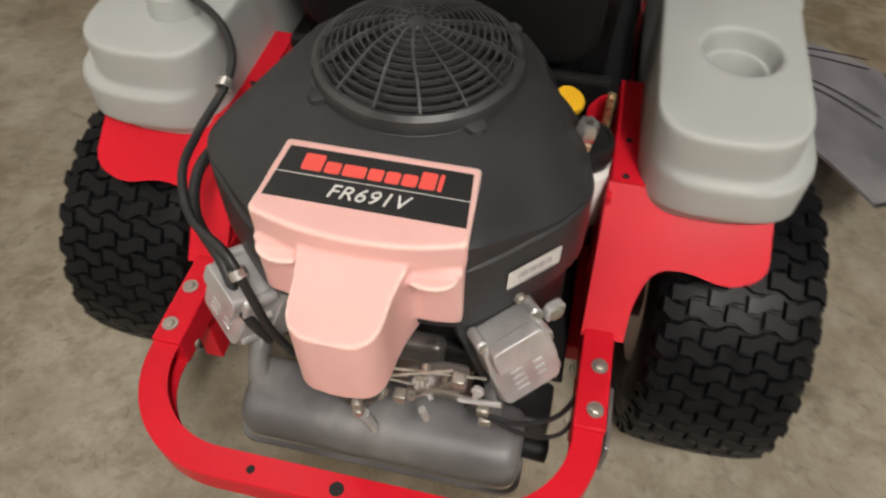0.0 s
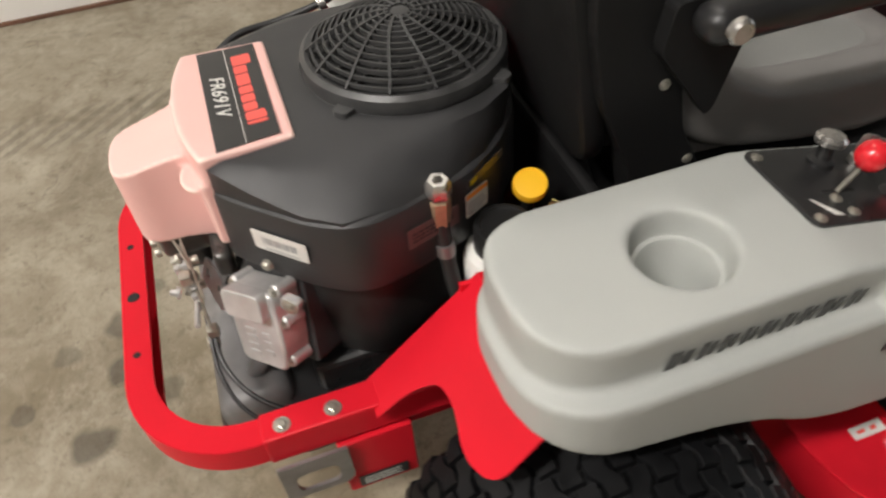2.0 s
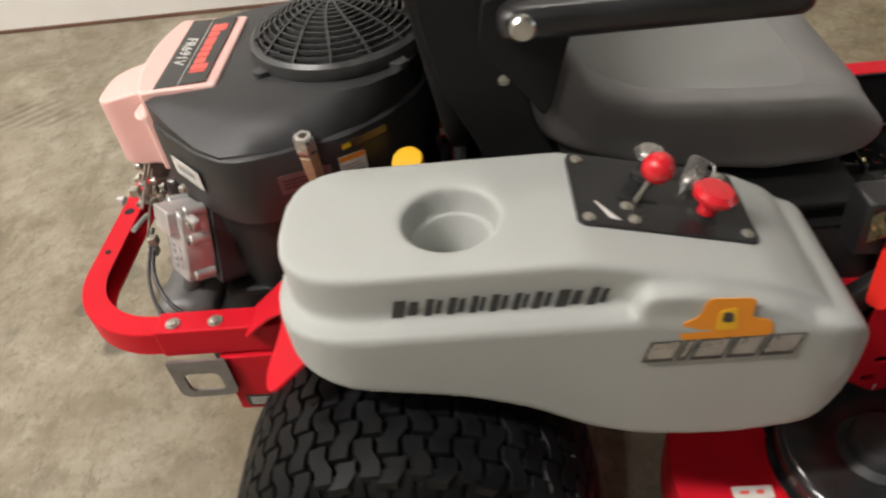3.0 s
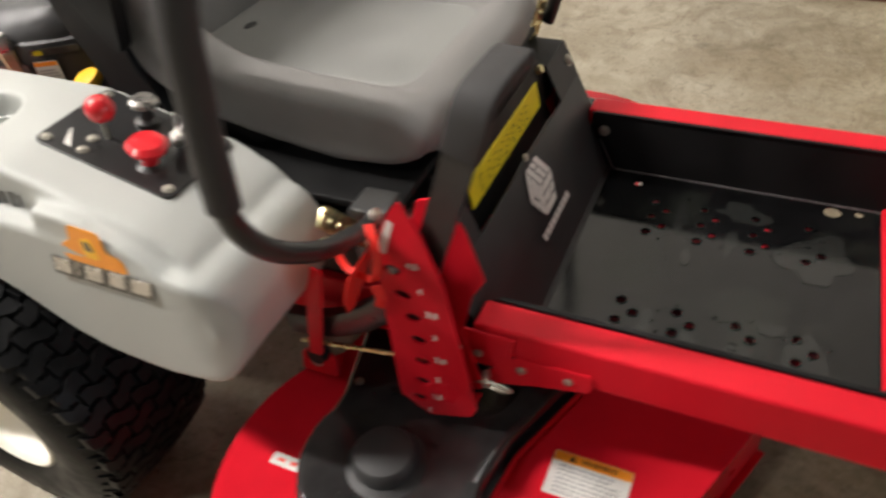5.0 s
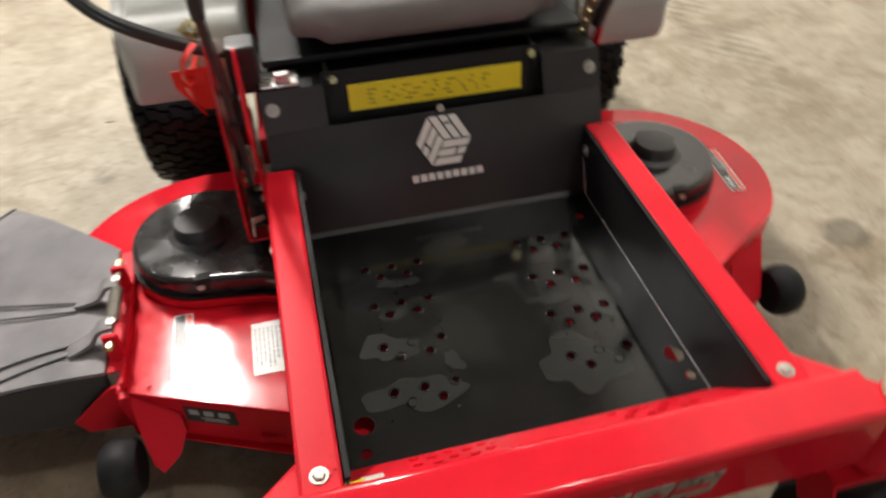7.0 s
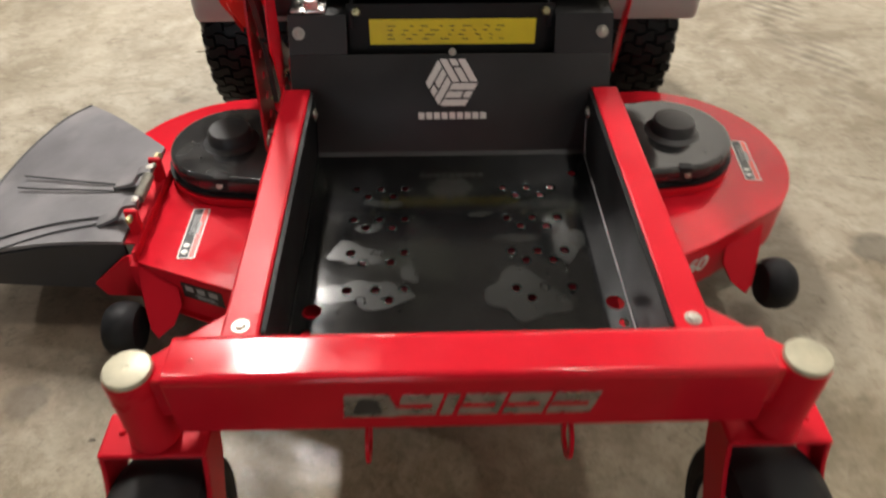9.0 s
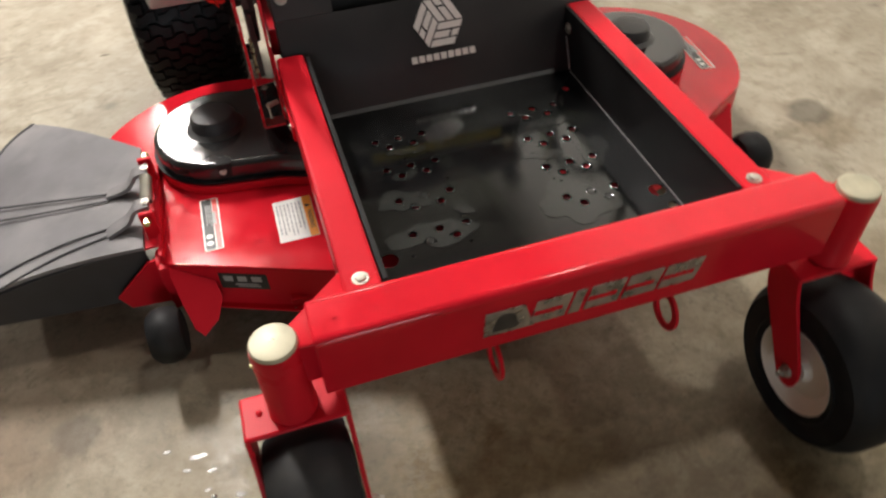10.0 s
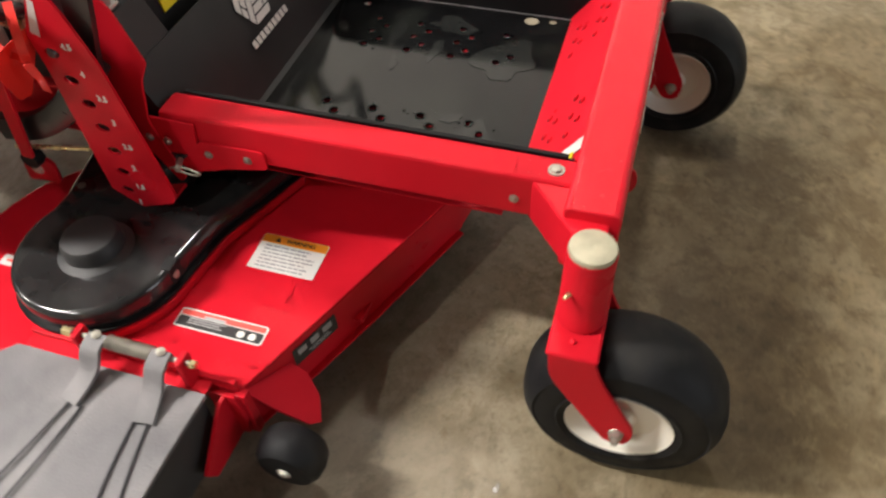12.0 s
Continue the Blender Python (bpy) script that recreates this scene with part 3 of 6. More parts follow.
# -- frame --
RAIL_TOP = 0.487
frame_part = part("frame", box((-0.33, -0.62, 0.36), (0.33, 0.30, 0.41), 0.004), RED, mower, "red powder-coated steel frame")
for s in (-1, 1):
    part("rail", box((min(s * 0.309, s * 0.368), 0.49, 0.405), (max(s * 0.309, s * 0.368), 1.21, RAIL_TOP), 0.006), RED, frame_part)
    part("rail", box((min(s * 0.3185, s * 0.3685), -0.818, 0.442), (max(s * 0.3185, s * 0.3685), 0.40, 0.506), 0.004), RED, frame_part)
    bolt((s * 0.339, 1.177, RAIL_TOP), (0, 0, 1), frame_part)
    for y in (-0.709, -0.786):
        bolt((s * 0.349, y, 0.507), (0, 0, 1), frame_part)
    for y in (-0.70, -0.79):
        bolt((s * 0.311, y, 0.465), (-s, 0, 0), frame_part, True)
    bolt((s * 0.368, 1.119, 0.440), (s, 0, 0), frame_part, True)
    # gusset from the rail's end to the caster tube
    part("gusset", prism([(s * 0.352, 1.13), (s * 0.37, 1.148), (s * 0.472, 1.236), (s * 0.472, 1.272), (s * 0.352, 1.272)], "z", 0.40, RAIL_TOP - 0.004, 0.004), WET_RED, frame_part)
    part("caster_tube", lathe([(0, 0.335), (0.0385, 0.335), (0.0385, 0.343), (0.0365, 0.346), (0.0365, 0.480), (0.0355, 0.485), (0, 0.486)], 36, pose(s * 0.482, 1.256, 0)), RED, frame_part)
    part("cap", lathe([(0.0345, 0.485), (0.0348, 0.4895), (0.0330, 0.4930), (0.027, 0.4945), (0.004, 0.4952), (0.003, 0.4944), (0.0, 0.4944)], 36, pose(s * 0.482, 1.256, 0)), CAP_METAL, frame_part, "domed zinc grease cap")
    part("grease_fitting", lathe([(0, 0.012), (0.003, 0.012), (0.004, 0.006), (0.004, 0), (0, 0)], 10, toward((s * 0.482 + s * 0.033, 1.236, 0.42), (s, -0.6, 0))), YELLOW_ZINC, frame_part)
    loop = sweep([(s * 0.155 + 0.0, 1.268 + 0.030 * math.cos(a), 0.352 + 0.034 * math.sin(a)) for a in [2 * math.pi * k / 20 for k in range(20)]], [(-0.006, -0.003), (0.006, -0.003), (0.006, 0.003), (-0.006, 0.003)], up=(1, 0, 0), closed=True)
    part("tie_down_loop", moved(loop, Matrix.Translation((0, 0, -0.030))), RED, frame_part)
BEAM = prism([(1.204, 0.382), (1.212, 0.374), (1.280, 0.374), (1.288, 0.382), (1.288, 0.493), (1.284, 0.500), (1.278, 0.503), (1.212, 0.503), (1.206, 0.500), (1.204, 0.494)], "x", -0.428, 0.428, 0.003)
part("front_beam", BEAM, WET_RED, frame_part, "red square-section front beam with a silver emblem")
# emblem on the beam: silver plaque and five slanted blocks
E_ON = toward((0.0, 1.2885, 0.440), (0, 1, 0))
part("emblem", moved(prism([(-0.184, -0.026), (-0.102, -0.026), (-0.118, 0.026), (-0.180, 0.026)], "z", 0, 0.002, 0.0006), E_ON), SILVER, frame_part, "silver emblem of plain slanted blocks")
part("emblem", moved(prism(rounded([(-0.172, -0.018), (-0.126, -0.018), (-0.134, 0.016), (-0.158, 0.020)], 0.008, 3), "z", 0.002, 0.003, 0), E_ON), GUNMETAL, frame_part)
for k, (a, b) in enumerate(((-0.104, -0.046), (-0.040, -0.022), (-0.014, 0.044), (0.050, 0.108), (0.114, 0.178))):
    part("emblem", moved(prism([(a - 0.006, -0.024), (b - 0.006, -0.024), (b + 0.006, 0.024), (a + 0.006, 0.024)], "z", 0, 0.002, 0.0006), E_ON), SILVER, frame_part)
    if b - a > 0.03:
        part("emblem", moved(prism([(a - 0.001, -0.005), (b - 0.012, -0.005), (b - 0.010, 0.003), (a + 0.001, 0.003)], "z", 0.002, 0.003, 0), E_ON), RED, frame_part)
# added plate that keeps lamp spots through the tray holes off the deck
part("light_stop_plate", box((-0.295, 0.56, 0.316), (0.295, 1.085, 0.320), 0.001), RED, frame_part)
# toe plate between the tray and the beam
toe = prism([(1.098, 0.352), (1.106, 0.349), (1.207, 0.484), (1.206, 0.492)], "x", -0.307, 0.307, 0.001)
part("toe_plate", toe, RED, frame_part)
TOE = toward((0, 1.152, 0.4225), (0, -0.80, 0.60), (0, 0.6, 0.8))
for s in (-1, 1):
    for up in (0.040, -0.030):
        for x, dy in ((0.104, 0), (0.156, 0), (0.208, 0), (0.130, 0.022), (0.182, 0.022)):
            on = TOE @ pose(s * x, up + dy - 0.01, 0.0004)
            part("punched_hole", moved(prism(ring(0, -0.001, 0.0058, 12), "z", 0.0, 0.0008, 0), on), VOID_SHADE, frame_part)
            crescent = [(0.0075 * math.cos(a), 0.0075 * math.sin(a)) for a in [math.pi * k / 8 for k in range(9)]] + [(0.0062 * math.cos(a), 0.0025 * math.sin(a)) for a in [math.pi * (8 - k) / 8 for k in range(9)]]
            part("punched_lip", moved(prism(crescent, "z", 0.0, 0.0032, 0.0006), on), RED, frame_part)
decal(0.060, 0.030, toward((0.272, 1.190, 0.4745), (0, -0.80, 0.60), (1, 0, 0)) @ pose(0, 0, 0, 0, 0, 0), WHITE, frame_part, "warning_decal", "small white and yellow warning decal")
decal(0.014, 0.030, toward((0.297, 1.190, 0.4747), (0, -0.80, 0.60), (1, 0, 0)), YELLOW_LABEL, frame_part, "warning_decal", lift=0.0016)

# -- rear bumper: a bent channel with holes --
arc = [(0.186 + 0.157 * math.cos(a), -0.828 - 0.157 * math.sin(a)) for a in [math.pi / 2 * k / 14 for k in range(15)]]
line = [(0.343, -0.74)] + arc + [(0.09, -0.985), (0.0, -0.985)]
line = line + [(-x, y) for x, y in line[-2::-1]]
bumper = part("rear_bumper", sweep([(x, y, 0.474) for x, y in line], [(0.022, 0.022), (-0.0185, 0.022), (-0.0185, -0.024), (0.022, -0.024), (0.022, -0.028), (-0.0205, -0.028), (-0.0225, -0.026), (-0.0225, 0.024), (-0.0205, 0.026), (0.022, 0.026)]), RED, mower, "bent red steel channel bumper with bolt holes")
bumper.data.polygons.foreach_set("use_smooth", [True] * len(bumper.data.polygons))
for x, r in ((-0.128, 0.0065), (0.002, 0.011), (0.132, 0.0065)):
    part("hole", lathe([(r, 0.0), (r * 0.9, 0.0009), (0, 0.0009)], 18, pose(x, -0.986, 0.5002)), VOID_SHADE, bumper)
    # discs on the web; the wide one painted white as if lit ground showed through
    part("hole", lathe([(r, 0.0), (r * 0.9, 0.0009), (0, 0.0009)], 18, toward((x + 0.03, -1.0032, 0.474), (0, 1, 0))), WHITE if r > 0.01 else VOID_SHADE, bumper)

# -- tank shelves: red plates with an arch over the frame --
for s in (-1, 1):
    # sloping strip from the frame up to the shelf, then the outward apron
    up = Vector((0, -0.675, 0.738))
    along = Vector((0, 0.738, 0.675))
    base = Vector((s * 0.36, -0.64, 0.507))
    m = Matrix((Vector((s, 0, 0)), along, up)).transposed().to_4x4()
    m.translation = base
    outline = rounded([(-0.045, -0.015), (0.024, -0.015), (0.027, 0.055), (0.052, 0.112), (0.100, 0.118), (0.170, 0.100), (0.226, 0.128), (0.214, 0.245), (-0.045, 0.245)], [0.002, 0.002, 0.03, 0.03, 0.03, 0.03, 0.04, 0.004, 0.004])
    shelf = part("tank_bracket", moved(plate(outline, [], 0.004), m), RED, mower, "red bent steel tank bracket")
    part("shelf", box((min(s * 0.318, s * 0.585), -0.462, 0.668), (max(s * 0.318, s * 0.585), -0.20, 0.673), 0.001), RED, shelf)
    part("upright", box((min(s * 0.314, s * 0.322), -0.49, 0.44), (max(s * 0.314, s * 0.322), -0.20, 0.66), 0.001), RED, shelf)
    for y, z in ((-0.449, 0.6775), (-0.362, 0.6775)):
        part("hole", lathe([(0.006, 0), (0.0055, 0.001), (0, 0.001)], 14, pose(s * 0.340, y, z - 0.004)), VOID_SHADE, shelf)
    # box under the frame with a small plate, and the steel lifting eye
    hang = part("frame_bracket", box((min(s * 0.34, s * 0.375), -0.72, 0.285), (max(s * 0.34, s * 0.375), -0.60, 0.436), 0.003), RED, mower)
    eye = plate(rounded([(-0.055, -0.05), (0.055, -0.05), (0.055, 0.05), (-0.055, 0.05)], [0.022, 0.022, 0.004, 0.004]), [rounded([(-0.034, -0.034), (0.034, -0.034), (0.034, 0.016), (-0.034, 0.016)], 0.016, 4)], 0.006)
    part("lifting_eye", moved(eye, toward((s * 0.384, -0.76, 0.392), (s, 0, 0))), STEEL, hang, "bare steel lifting eye")
plate_on = toward((0.3765, -0.66, 0.312), (1, 0, 0))
decal(0.085, 0.032, plate_on, INK, mower, "type_plate", "black type plate with unreadable silver print")
bars(print_lines(0.08, 0.03, 3, 4), plate_on, WHITE, mower)

# -- rear drive wheels --
def drive_wheel():
    wheel = new("drive_wheel")
    r, w = 0.302, 0.138
    half_prof = [(0.128, w - 0.024), (0.142, w - 0.008), (0.165, w + 0.003), (0.195, w + 0.008), (0.225, w + 0.007), (0.250, w + 0.001), (0.270, w - 0.012), (0.282, w - 0.030), (0.2875, w - 0.060), (0.290, 0.0)]
    prof = half_prof + [(a, -b) for a, b in half_prof[-2::-1]]
    tyre = part("tyre", lathe(prof, 96), RUBBER, wheel, "black turf tyre with zigzag tread blocks", 50)
    tread, rows = bmesh.new(), 54
    def crown(x):
        return 0.3015 - 0.0105 * (abs(x) / (w - 0.012)) ** 3.2
    def block(xs, bend, turns):
        """One bent tread block with chamfered edges, repeated round the tyre."""
        one = bmesh.new()
        levels = []
        for sink, grow in ((0.0145, 1.04), (0.0022, 0.99), (0.0, 0.91)):
            mid, row = (xs[0] + xs[-1]) / 2, []
            for side in (-1, 1):
                run = list(zip(xs, bend)) if side < 0 else list(zip(xs, bend))[::-1]
                for x, b in run:
                    xx = mid + (x - mid) * (1 + (grow - 1) * 0.5)
                    rr, a = crown(xx) - sink, (b + side * 0.0145 * grow) / 0.30
                    row.append(one.verts.new((rr * math.cos(a), rr * math.sin(a), xx)))
            levels.append(row)
        n = len(levels[0])
        for lo, hi in zip(levels, levels[1:]):
            for k in range(n):
                one.faces.new((lo[k], lo[(k + 1) % n], hi[(k + 1) % n], hi[k]))
        top_row, m = levels[-1], n // 2
        for k in range(m - 1):
            one.faces.new((top_row[k], top_row[k + 1], top_row[n - 2 - k], top_row[n - 1 - k]))
        bmesh.ops.recalc_face_normals(one, faces=one.faces)
        me = bpy.data.meshes.new("tread_block")
        for turn in turns:
            c = one.copy()
            c.transform(Matrix.Rotation(turn, 4, "Z"))
            c.to_mesh(me)
            tread.from_mesh(me)
            c.free()
        one.free()
        bpy.data.meshes.remove(me)
    for odd in (0, 1):
        turns = [2 * math.pi * k / rows for k in range(odd, rows, 2)]
        for col in range(5 if odd else 4):
            xc = (col - (2 if odd else 1.5)) * 0.0615
            xs = [max(-w + 0.008, min(w - 0.008, xc + d)) for d in (-0.0283, -0.010, 0.010, 0.0283)]
            if xs[3] - xs[0] > 0.02:
                turn_side = -1 if odd else 1
                block(xs, [0.0062 * turn_side, 0.0062 * turn_side, -0.0062 * turn_side, -0.0062 * turn_side], turns)
    for side in (-1, 1):
        # shoulder lugs that wrap over the edge
        for k in range(rows):
            a0 = 2 * math.pi * (k + 0.5) / rows
            low, high = [], []
            for rr, zz in ((0.262, w - 0.004), (0.283, w - 0.018), (0.2925, w - 0.030)):
                for a in (-0.041, 0.041):
                    low.append(tread.verts.new(((rr - 0.012) * math.cos(a0 + a), (rr - 0.012) * math.sin(a0 + a), side * (zz - 0.010))))
                    high.append(tread.verts.new((rr * math.cos(a0 + a * 0.9), rr * math.sin(a0 + a * 0.9), side * (zz + 0.0035))))
            for a, b, c, d in ((0, 1, 3, 2), (2, 3, 5, 4)):
                tread.faces.new((high[a], high[b], high[c], high[d]))
            for a, b in ((0, 1), (1, 3), (3, 5), (5, 4), (4, 2), (2, 0)):
                tread.faces.new((low[a], low[b], high[b], high[a]))
    bmesh.ops.recalc_face_normals(tread, faces=tread.faces)
    part("tread", tread, RUBBER, tyre, "", 30)
    rim = [(0.0, 0.015), (0.055, 0.015), (0.072, 0.028), (0.098, 0.028), (0.110, 0.048), (0.113, w - 0.050), (0.120, w - 0.040), (0.122, w - 0.020), (0.130, w - 0.010), (0.140, w - 0.003), (0.145, w - 0.004), (0.146, w - 0.010), (0.138, w - 0.022), (0.130, 0.0), (0.138, -w + 0.022), (0.145, -w + 0.004), (0.135, -w + 0.01), (0.12, -w + 0.03), (0.0, -w + 0.04)]
    part("rim", lathe(rim, 48), CREAM, wheel, "cream painted steel rim")
    return wheel


first = drive_wheel()
first.parent = mower
first.matrix_basis = pose(0.578, -0.37, 0.267, 0, 90, 0)
copy_thing(first, pose(-0.566, -0.37, 0.267, 0, -90, 0))
part("axle_housing", tube([(-0.45, -0.37, 0.267), (0.45, -0.37, 0.267)], 0.05, 16, False), BLACK_PAINT, mower)

# -- front casters, trailing toward the front --
def caster(s):
    fork = new("front_caster")
    fork.parent = mower
    cx, cy, cz, w = s * 0.482, 1.352, 0.1365, 0.067
    prof = [(0.080, -w + 0.012), (0.090, -w), (0.100, -w - 0.003), (0.103, -w - 0.0055), (0.106, -w - 0.003), (0.122, -w - 0.004), (0.140, -w + 0.001), (0.142, -w - 0.001), (0.145, -w + 0.003), (0.152, -w + 0.012), (0.159, -w + 0.024), (0.164, -w + 0.042), (0.165, 0), (0.164, w - 0.042), (0.159, w - 0.024), (0.152, w - 0.012), (0.145, w - 0.003), (0.142, w + 0.001), (0.140, w - 0.001), (0.122, w + 0.004), (0.106, w + 0.003), (0.103, w + 0.0055), (0.100, w + 0.003), (0.090, w), (0.080, w - 0.012)]
    at = pose(cx, cy, cz, 0, 90, 0)
    prof = [(a if a < 0.11 else 0.11 + (a - 0.11) * 1.118, b) for a, b in prof]
    part("tyre", lathe(prof, 64, at), SMOOTH_RUBBER, fork, "smooth black caster tyre")
    rim = [(0.0, w - 0.004), (0.022, w - 0.004), (0.024, w - 0.010), (0.030, w - 0.017), (0.064, w - 0.020), (0.073, w - 0.009), (0.082, w - 0.003), (0.090, w + 0.002), (0.092, w - 0.004), (0.080, 0)]
    part("rim", joined(lathe(rim, 40, at), lathe(rim, 40, at @ pose(0, 0, 0, 180, 0, 0))), CREAM, fork, "cream painted caster rim")
    for side in (-1, 1):
        px = cx + side * 0.0775
        shape = rounded([(1.222, 0.328), (1.292, 0.328), (1.305, 0.285), (1.380, 0.145), (1.370, 0.102), (1.334, 0.102), (1.225, 0.268)], [0.004, 0.004, 0.03, 0.03, 0.02, 0.02, 0.03])
        leg = part("fork_leg", prism(shape, "x", px - 0.004, px + 0.004, 0.0015), RED, fork)
        shared("axle_bolt", BOLT, leg, toward((px + side * 0.004, 1.350, 0.1365), (side, 0, 0)))
        part("axle_nut", lathe([(0, 0.020), (0.006, 0.020), (0.007, 0.012), (0.011, 0.010), (0.011, 0)], 6, toward((px + side * 0.004, 1.350, 0.1365), (side, 0, 0))), ZINC, leg)
    part("yoke", box((cx - 0.0815, 1.217, 0.322), (cx + 0.0815, 1.297, 0.332), 0.005, 3), RED, fork)
    part("pivot_washer", lathe([(0, 0.336), (0.036, 0.336), (0.036, 0.331), (0, 0.331)], 28, pose(cx, 1.256, 0)), BLACK_PAINT, fork)
    part("stop_pin", lathe([(0, 0.0050), (0.0030, 0.0046), (0.0048, 0.0030), (0.0052, 0.0)], 12, pose(cx + s * 0.053, 1.254, 0.332)), RED, fork)
    part("axle", tube([(cx - 0.09, 1.350, 0.1365), (cx + 0.09, 1.350, 0.1365)], 0.008, 12, False), ZINC, fork)
    return fork


caster(1), caster(-1)

# -- foot tray: black sheet with rows of punched grip holes --
holes, centres = [], []
for s in (-1, 1):
    for row in range(4):
        y = 0.672 + row * 0.1
        centres += [(s * x, y + dy) for x, dy in ((0.104, 0), (0.156, 0), (0.208, 0), (0.130, 0.026), (0.182, 0.026))]
holes = [ring(x, y, 0.0072, 12) for x, y in centres]
big = [(0.267, 1.022), (-0.279, 1.012)]
holes += [ring(x, y, 0.017, 16) for x, y in big] + [ring(x, y, r, 14) for x, y, r in ((-0.285, 1.060, 0.009), (0.272, 1.074, 0.009), (-0.262, 0.622, 0.009))]
tray_outline = [(-0.303, 0.55), (0.303, 0.55), (0.303, 1.104), (-0.303, 1.104)]
tray = part("foot_tray", moved(plate(tray_outline, holes, 0.003), pose(0, 0, 0.347)), PAN_BLACK, mower, "wet black steel foot tray with punched grip holes")
for x, y in centres:
    part("grip_lip", lathe([(0.0112, 0.0004), (0.0096, 0.0014), (0.0082, 0.0019), (0.0072, 0.0014), (0.0072, -0.001)], 14, pose(x, y, 0.347)), PAN_BLACK, tray)
for s in (-1, 1):
    part("side_wall", prism([(0.52, 0.347), (1.10, 0.347), (1.196, 0.478), (1.20, RAIL_TOP - 0.002), (0.50, RAIL_TOP - 0.002), (0.50, 0.42)], "x", min(s * 0.303, s * 0.3075), max(s * 0.303, s * 0.3075), 0.001), WALL_BLACK, tray)
    part("wall_lip", box((min(s * 0.299, s * 0.3078), 0.51, RAIL_TOP - 0.002), (max(s * 0.299, s * 0.3078), 1.19, RAIL_TOP + 0.002), 0.001), WALL_BLACK, tray)
    part("weld_bead", tube([(s * 0.301, 0.56, 0.3485), (s * 0.301, 1.10, 0.3485)], 0.0022 if s > 0 else 0.0016, 6, False), PAN_BLACK if s > 0 else STEEL, tray)
    part("weld_bead", tube([(s * 0.3015, 0.556, 0.349), (s * 0.3015, 0.522, 0.420)], 0.0014, 6, False), STEEL if s < 0 else PAN_BLACK, tray)
for s in (-1, 1):
    bolt((s * 0.3015, 0.529, 0.444), (-s, 0, 0), tray)

# -- seat plate: sloping black sheet with a cut-out behind a yellow label --
face = [(0.436, 0.582), (0.452, 0.547), (0.508, 0.430), (0.540, 0.352), (0.553, 0.346)]
def bent_sheet(profile, xa, xb, thick):
    pts = list(profile) + [(y - thick, z - thick * 0.5) for y, z in profile[::-1]]
    return prism(pts, "x", xa, xb, 0.0008)
seat_plate = part("seat_plate", bent_sheet(face[1:], -0.352, 0.352, 0.004), PLATE_BLACK, mower, "sloping black steel front plate under the seat")
for s in (-1, 1):
    part("cheek", bent_sheet([(0.418, 0.622), (0.436, 0.582), (0.4521, 0.5473)], min(s * 0.226, s * 0.352), max(s * 0.226, s * 0.352), 0.004), PLATE_BLACK, seat_plate)
    part("cheek", prism([(0.418, 0.622), (0.4521, 0.5473), (0.505, 0.430), (0.20, 0.430), (0.20, 0.622)], "x", min(s * 0.348, s * 0.352), max(s * 0.348, s * 0.352), 0.0008), PLATE_BLACK, seat_plate)
    part("ledge", box((min(s * 0.226, s * 0.352), 0.20, 0.618), (max(s * 0.226, s * 0.352), 0.418, 0.622), 0.0008), SHELL, seat_plate)
    bolt((s * 0.329, 0.434, 0.588), (0, 0.91, 0.42), seat_plate)
    part("hinge_nut", lathe([(0, 0.014), (0.008, 0.014), (0.010, 0.010), (0.010, 0)], 6, toward((s * 0.205, 0.404, 0.622), (0, 0.9, 0.4))), YELLOW_ZINC, seat_plate)
    part("hinge_bracket", prism([(0.34, 0.585), (0.41, 0.585), (0.415, 0.63), (0.36, 0.64)], "x", s * 0.215 - 0.004, s * 0.215 + 0.004, 0.002), PLATE_BLACK, seat_plate)
bolt((-0.002, 0.4505, 0.551), (0, 0.9, 0.43), seat_plate, True)
part("latch_plate", box((0.270, 0.355, 0.622), (0.345, 0.414, 0.630), 0.003), SILVER, seat_plate, "bright metal latch plate")
part("latch_plate", box((0.285, 0.398, 0.630), (0.315, 0.412, 0.652), 0.003), SILVER, seat_plate)
# yellow strip
strip = [(0.411, 0.607), (0.419, 0.553), (0.415, 0.553), (0.407, 0.607)]
part("yellow_label", prism(strip, "x", -0.186, 0.178, 0.0006), YELLOW_LABEL, seat_plate, "long yellow warning strip with unreadable black print")
YS = toward((-0.004, 0.4152, 0.580), (0, 0.99, 0.147))
bars([(a, a + (b - a) * 0.45, y, h * 0.42) for a, b, y, h in print_lines(0.34, 0.045, 4, 8)], YS, INK, seat_plate)
part("back_sheet", bent_sheet([(0.404, 0.640), (0.414, 0.555), (0.43, 0.51)], -0.226, 0.226, 0.003), SHELL, seat_plate)
# hexagonal emblem of plain white bars
HEX = toward((-0.001, 0.4815, 0.4935), (0, 0.902, 0.432))
def hexpoint(k, r):
    a = math.radians(60 * k)
    return (r * math.cos(a), r * math.sin(a))
for k in range(3):
    c, p, q, r2 = (0, 0), hexpoint(2 * k, 0.060), hexpoint(2 * k + 1, 0.060), hexpoint(2 * k + 2, 0.060)
    u, v = Vector(p) - Vector(c), Vector(r2) - Vector(c)
    for a, b, lo, hi in ((0.03, 0.30, 0.03, 0.97), (0.37, 0.63, 0.03, 0.62), (0.37, 0.63, 0.70, 0.97), (0.70, 0.97, 0.03, 0.97)):
        quad = [tuple(u * x + v * y) for x, y in ((a, lo), (b, lo), (b, hi), (a, hi))]
        part("emblem", moved(prism(quad, "z", 0, 0.0008, 0), HEX), WHITE, seat_plate, "white hexagon emblem of plain bars" if k == 0 and a < 0.1 else "")
bars([(-0.075 + k * 0.0172, -0.075 + k * 0.0172 + 0.0135, -0.072, 0.015) for k in range(9)], HEX, WHITE, seat_plate)
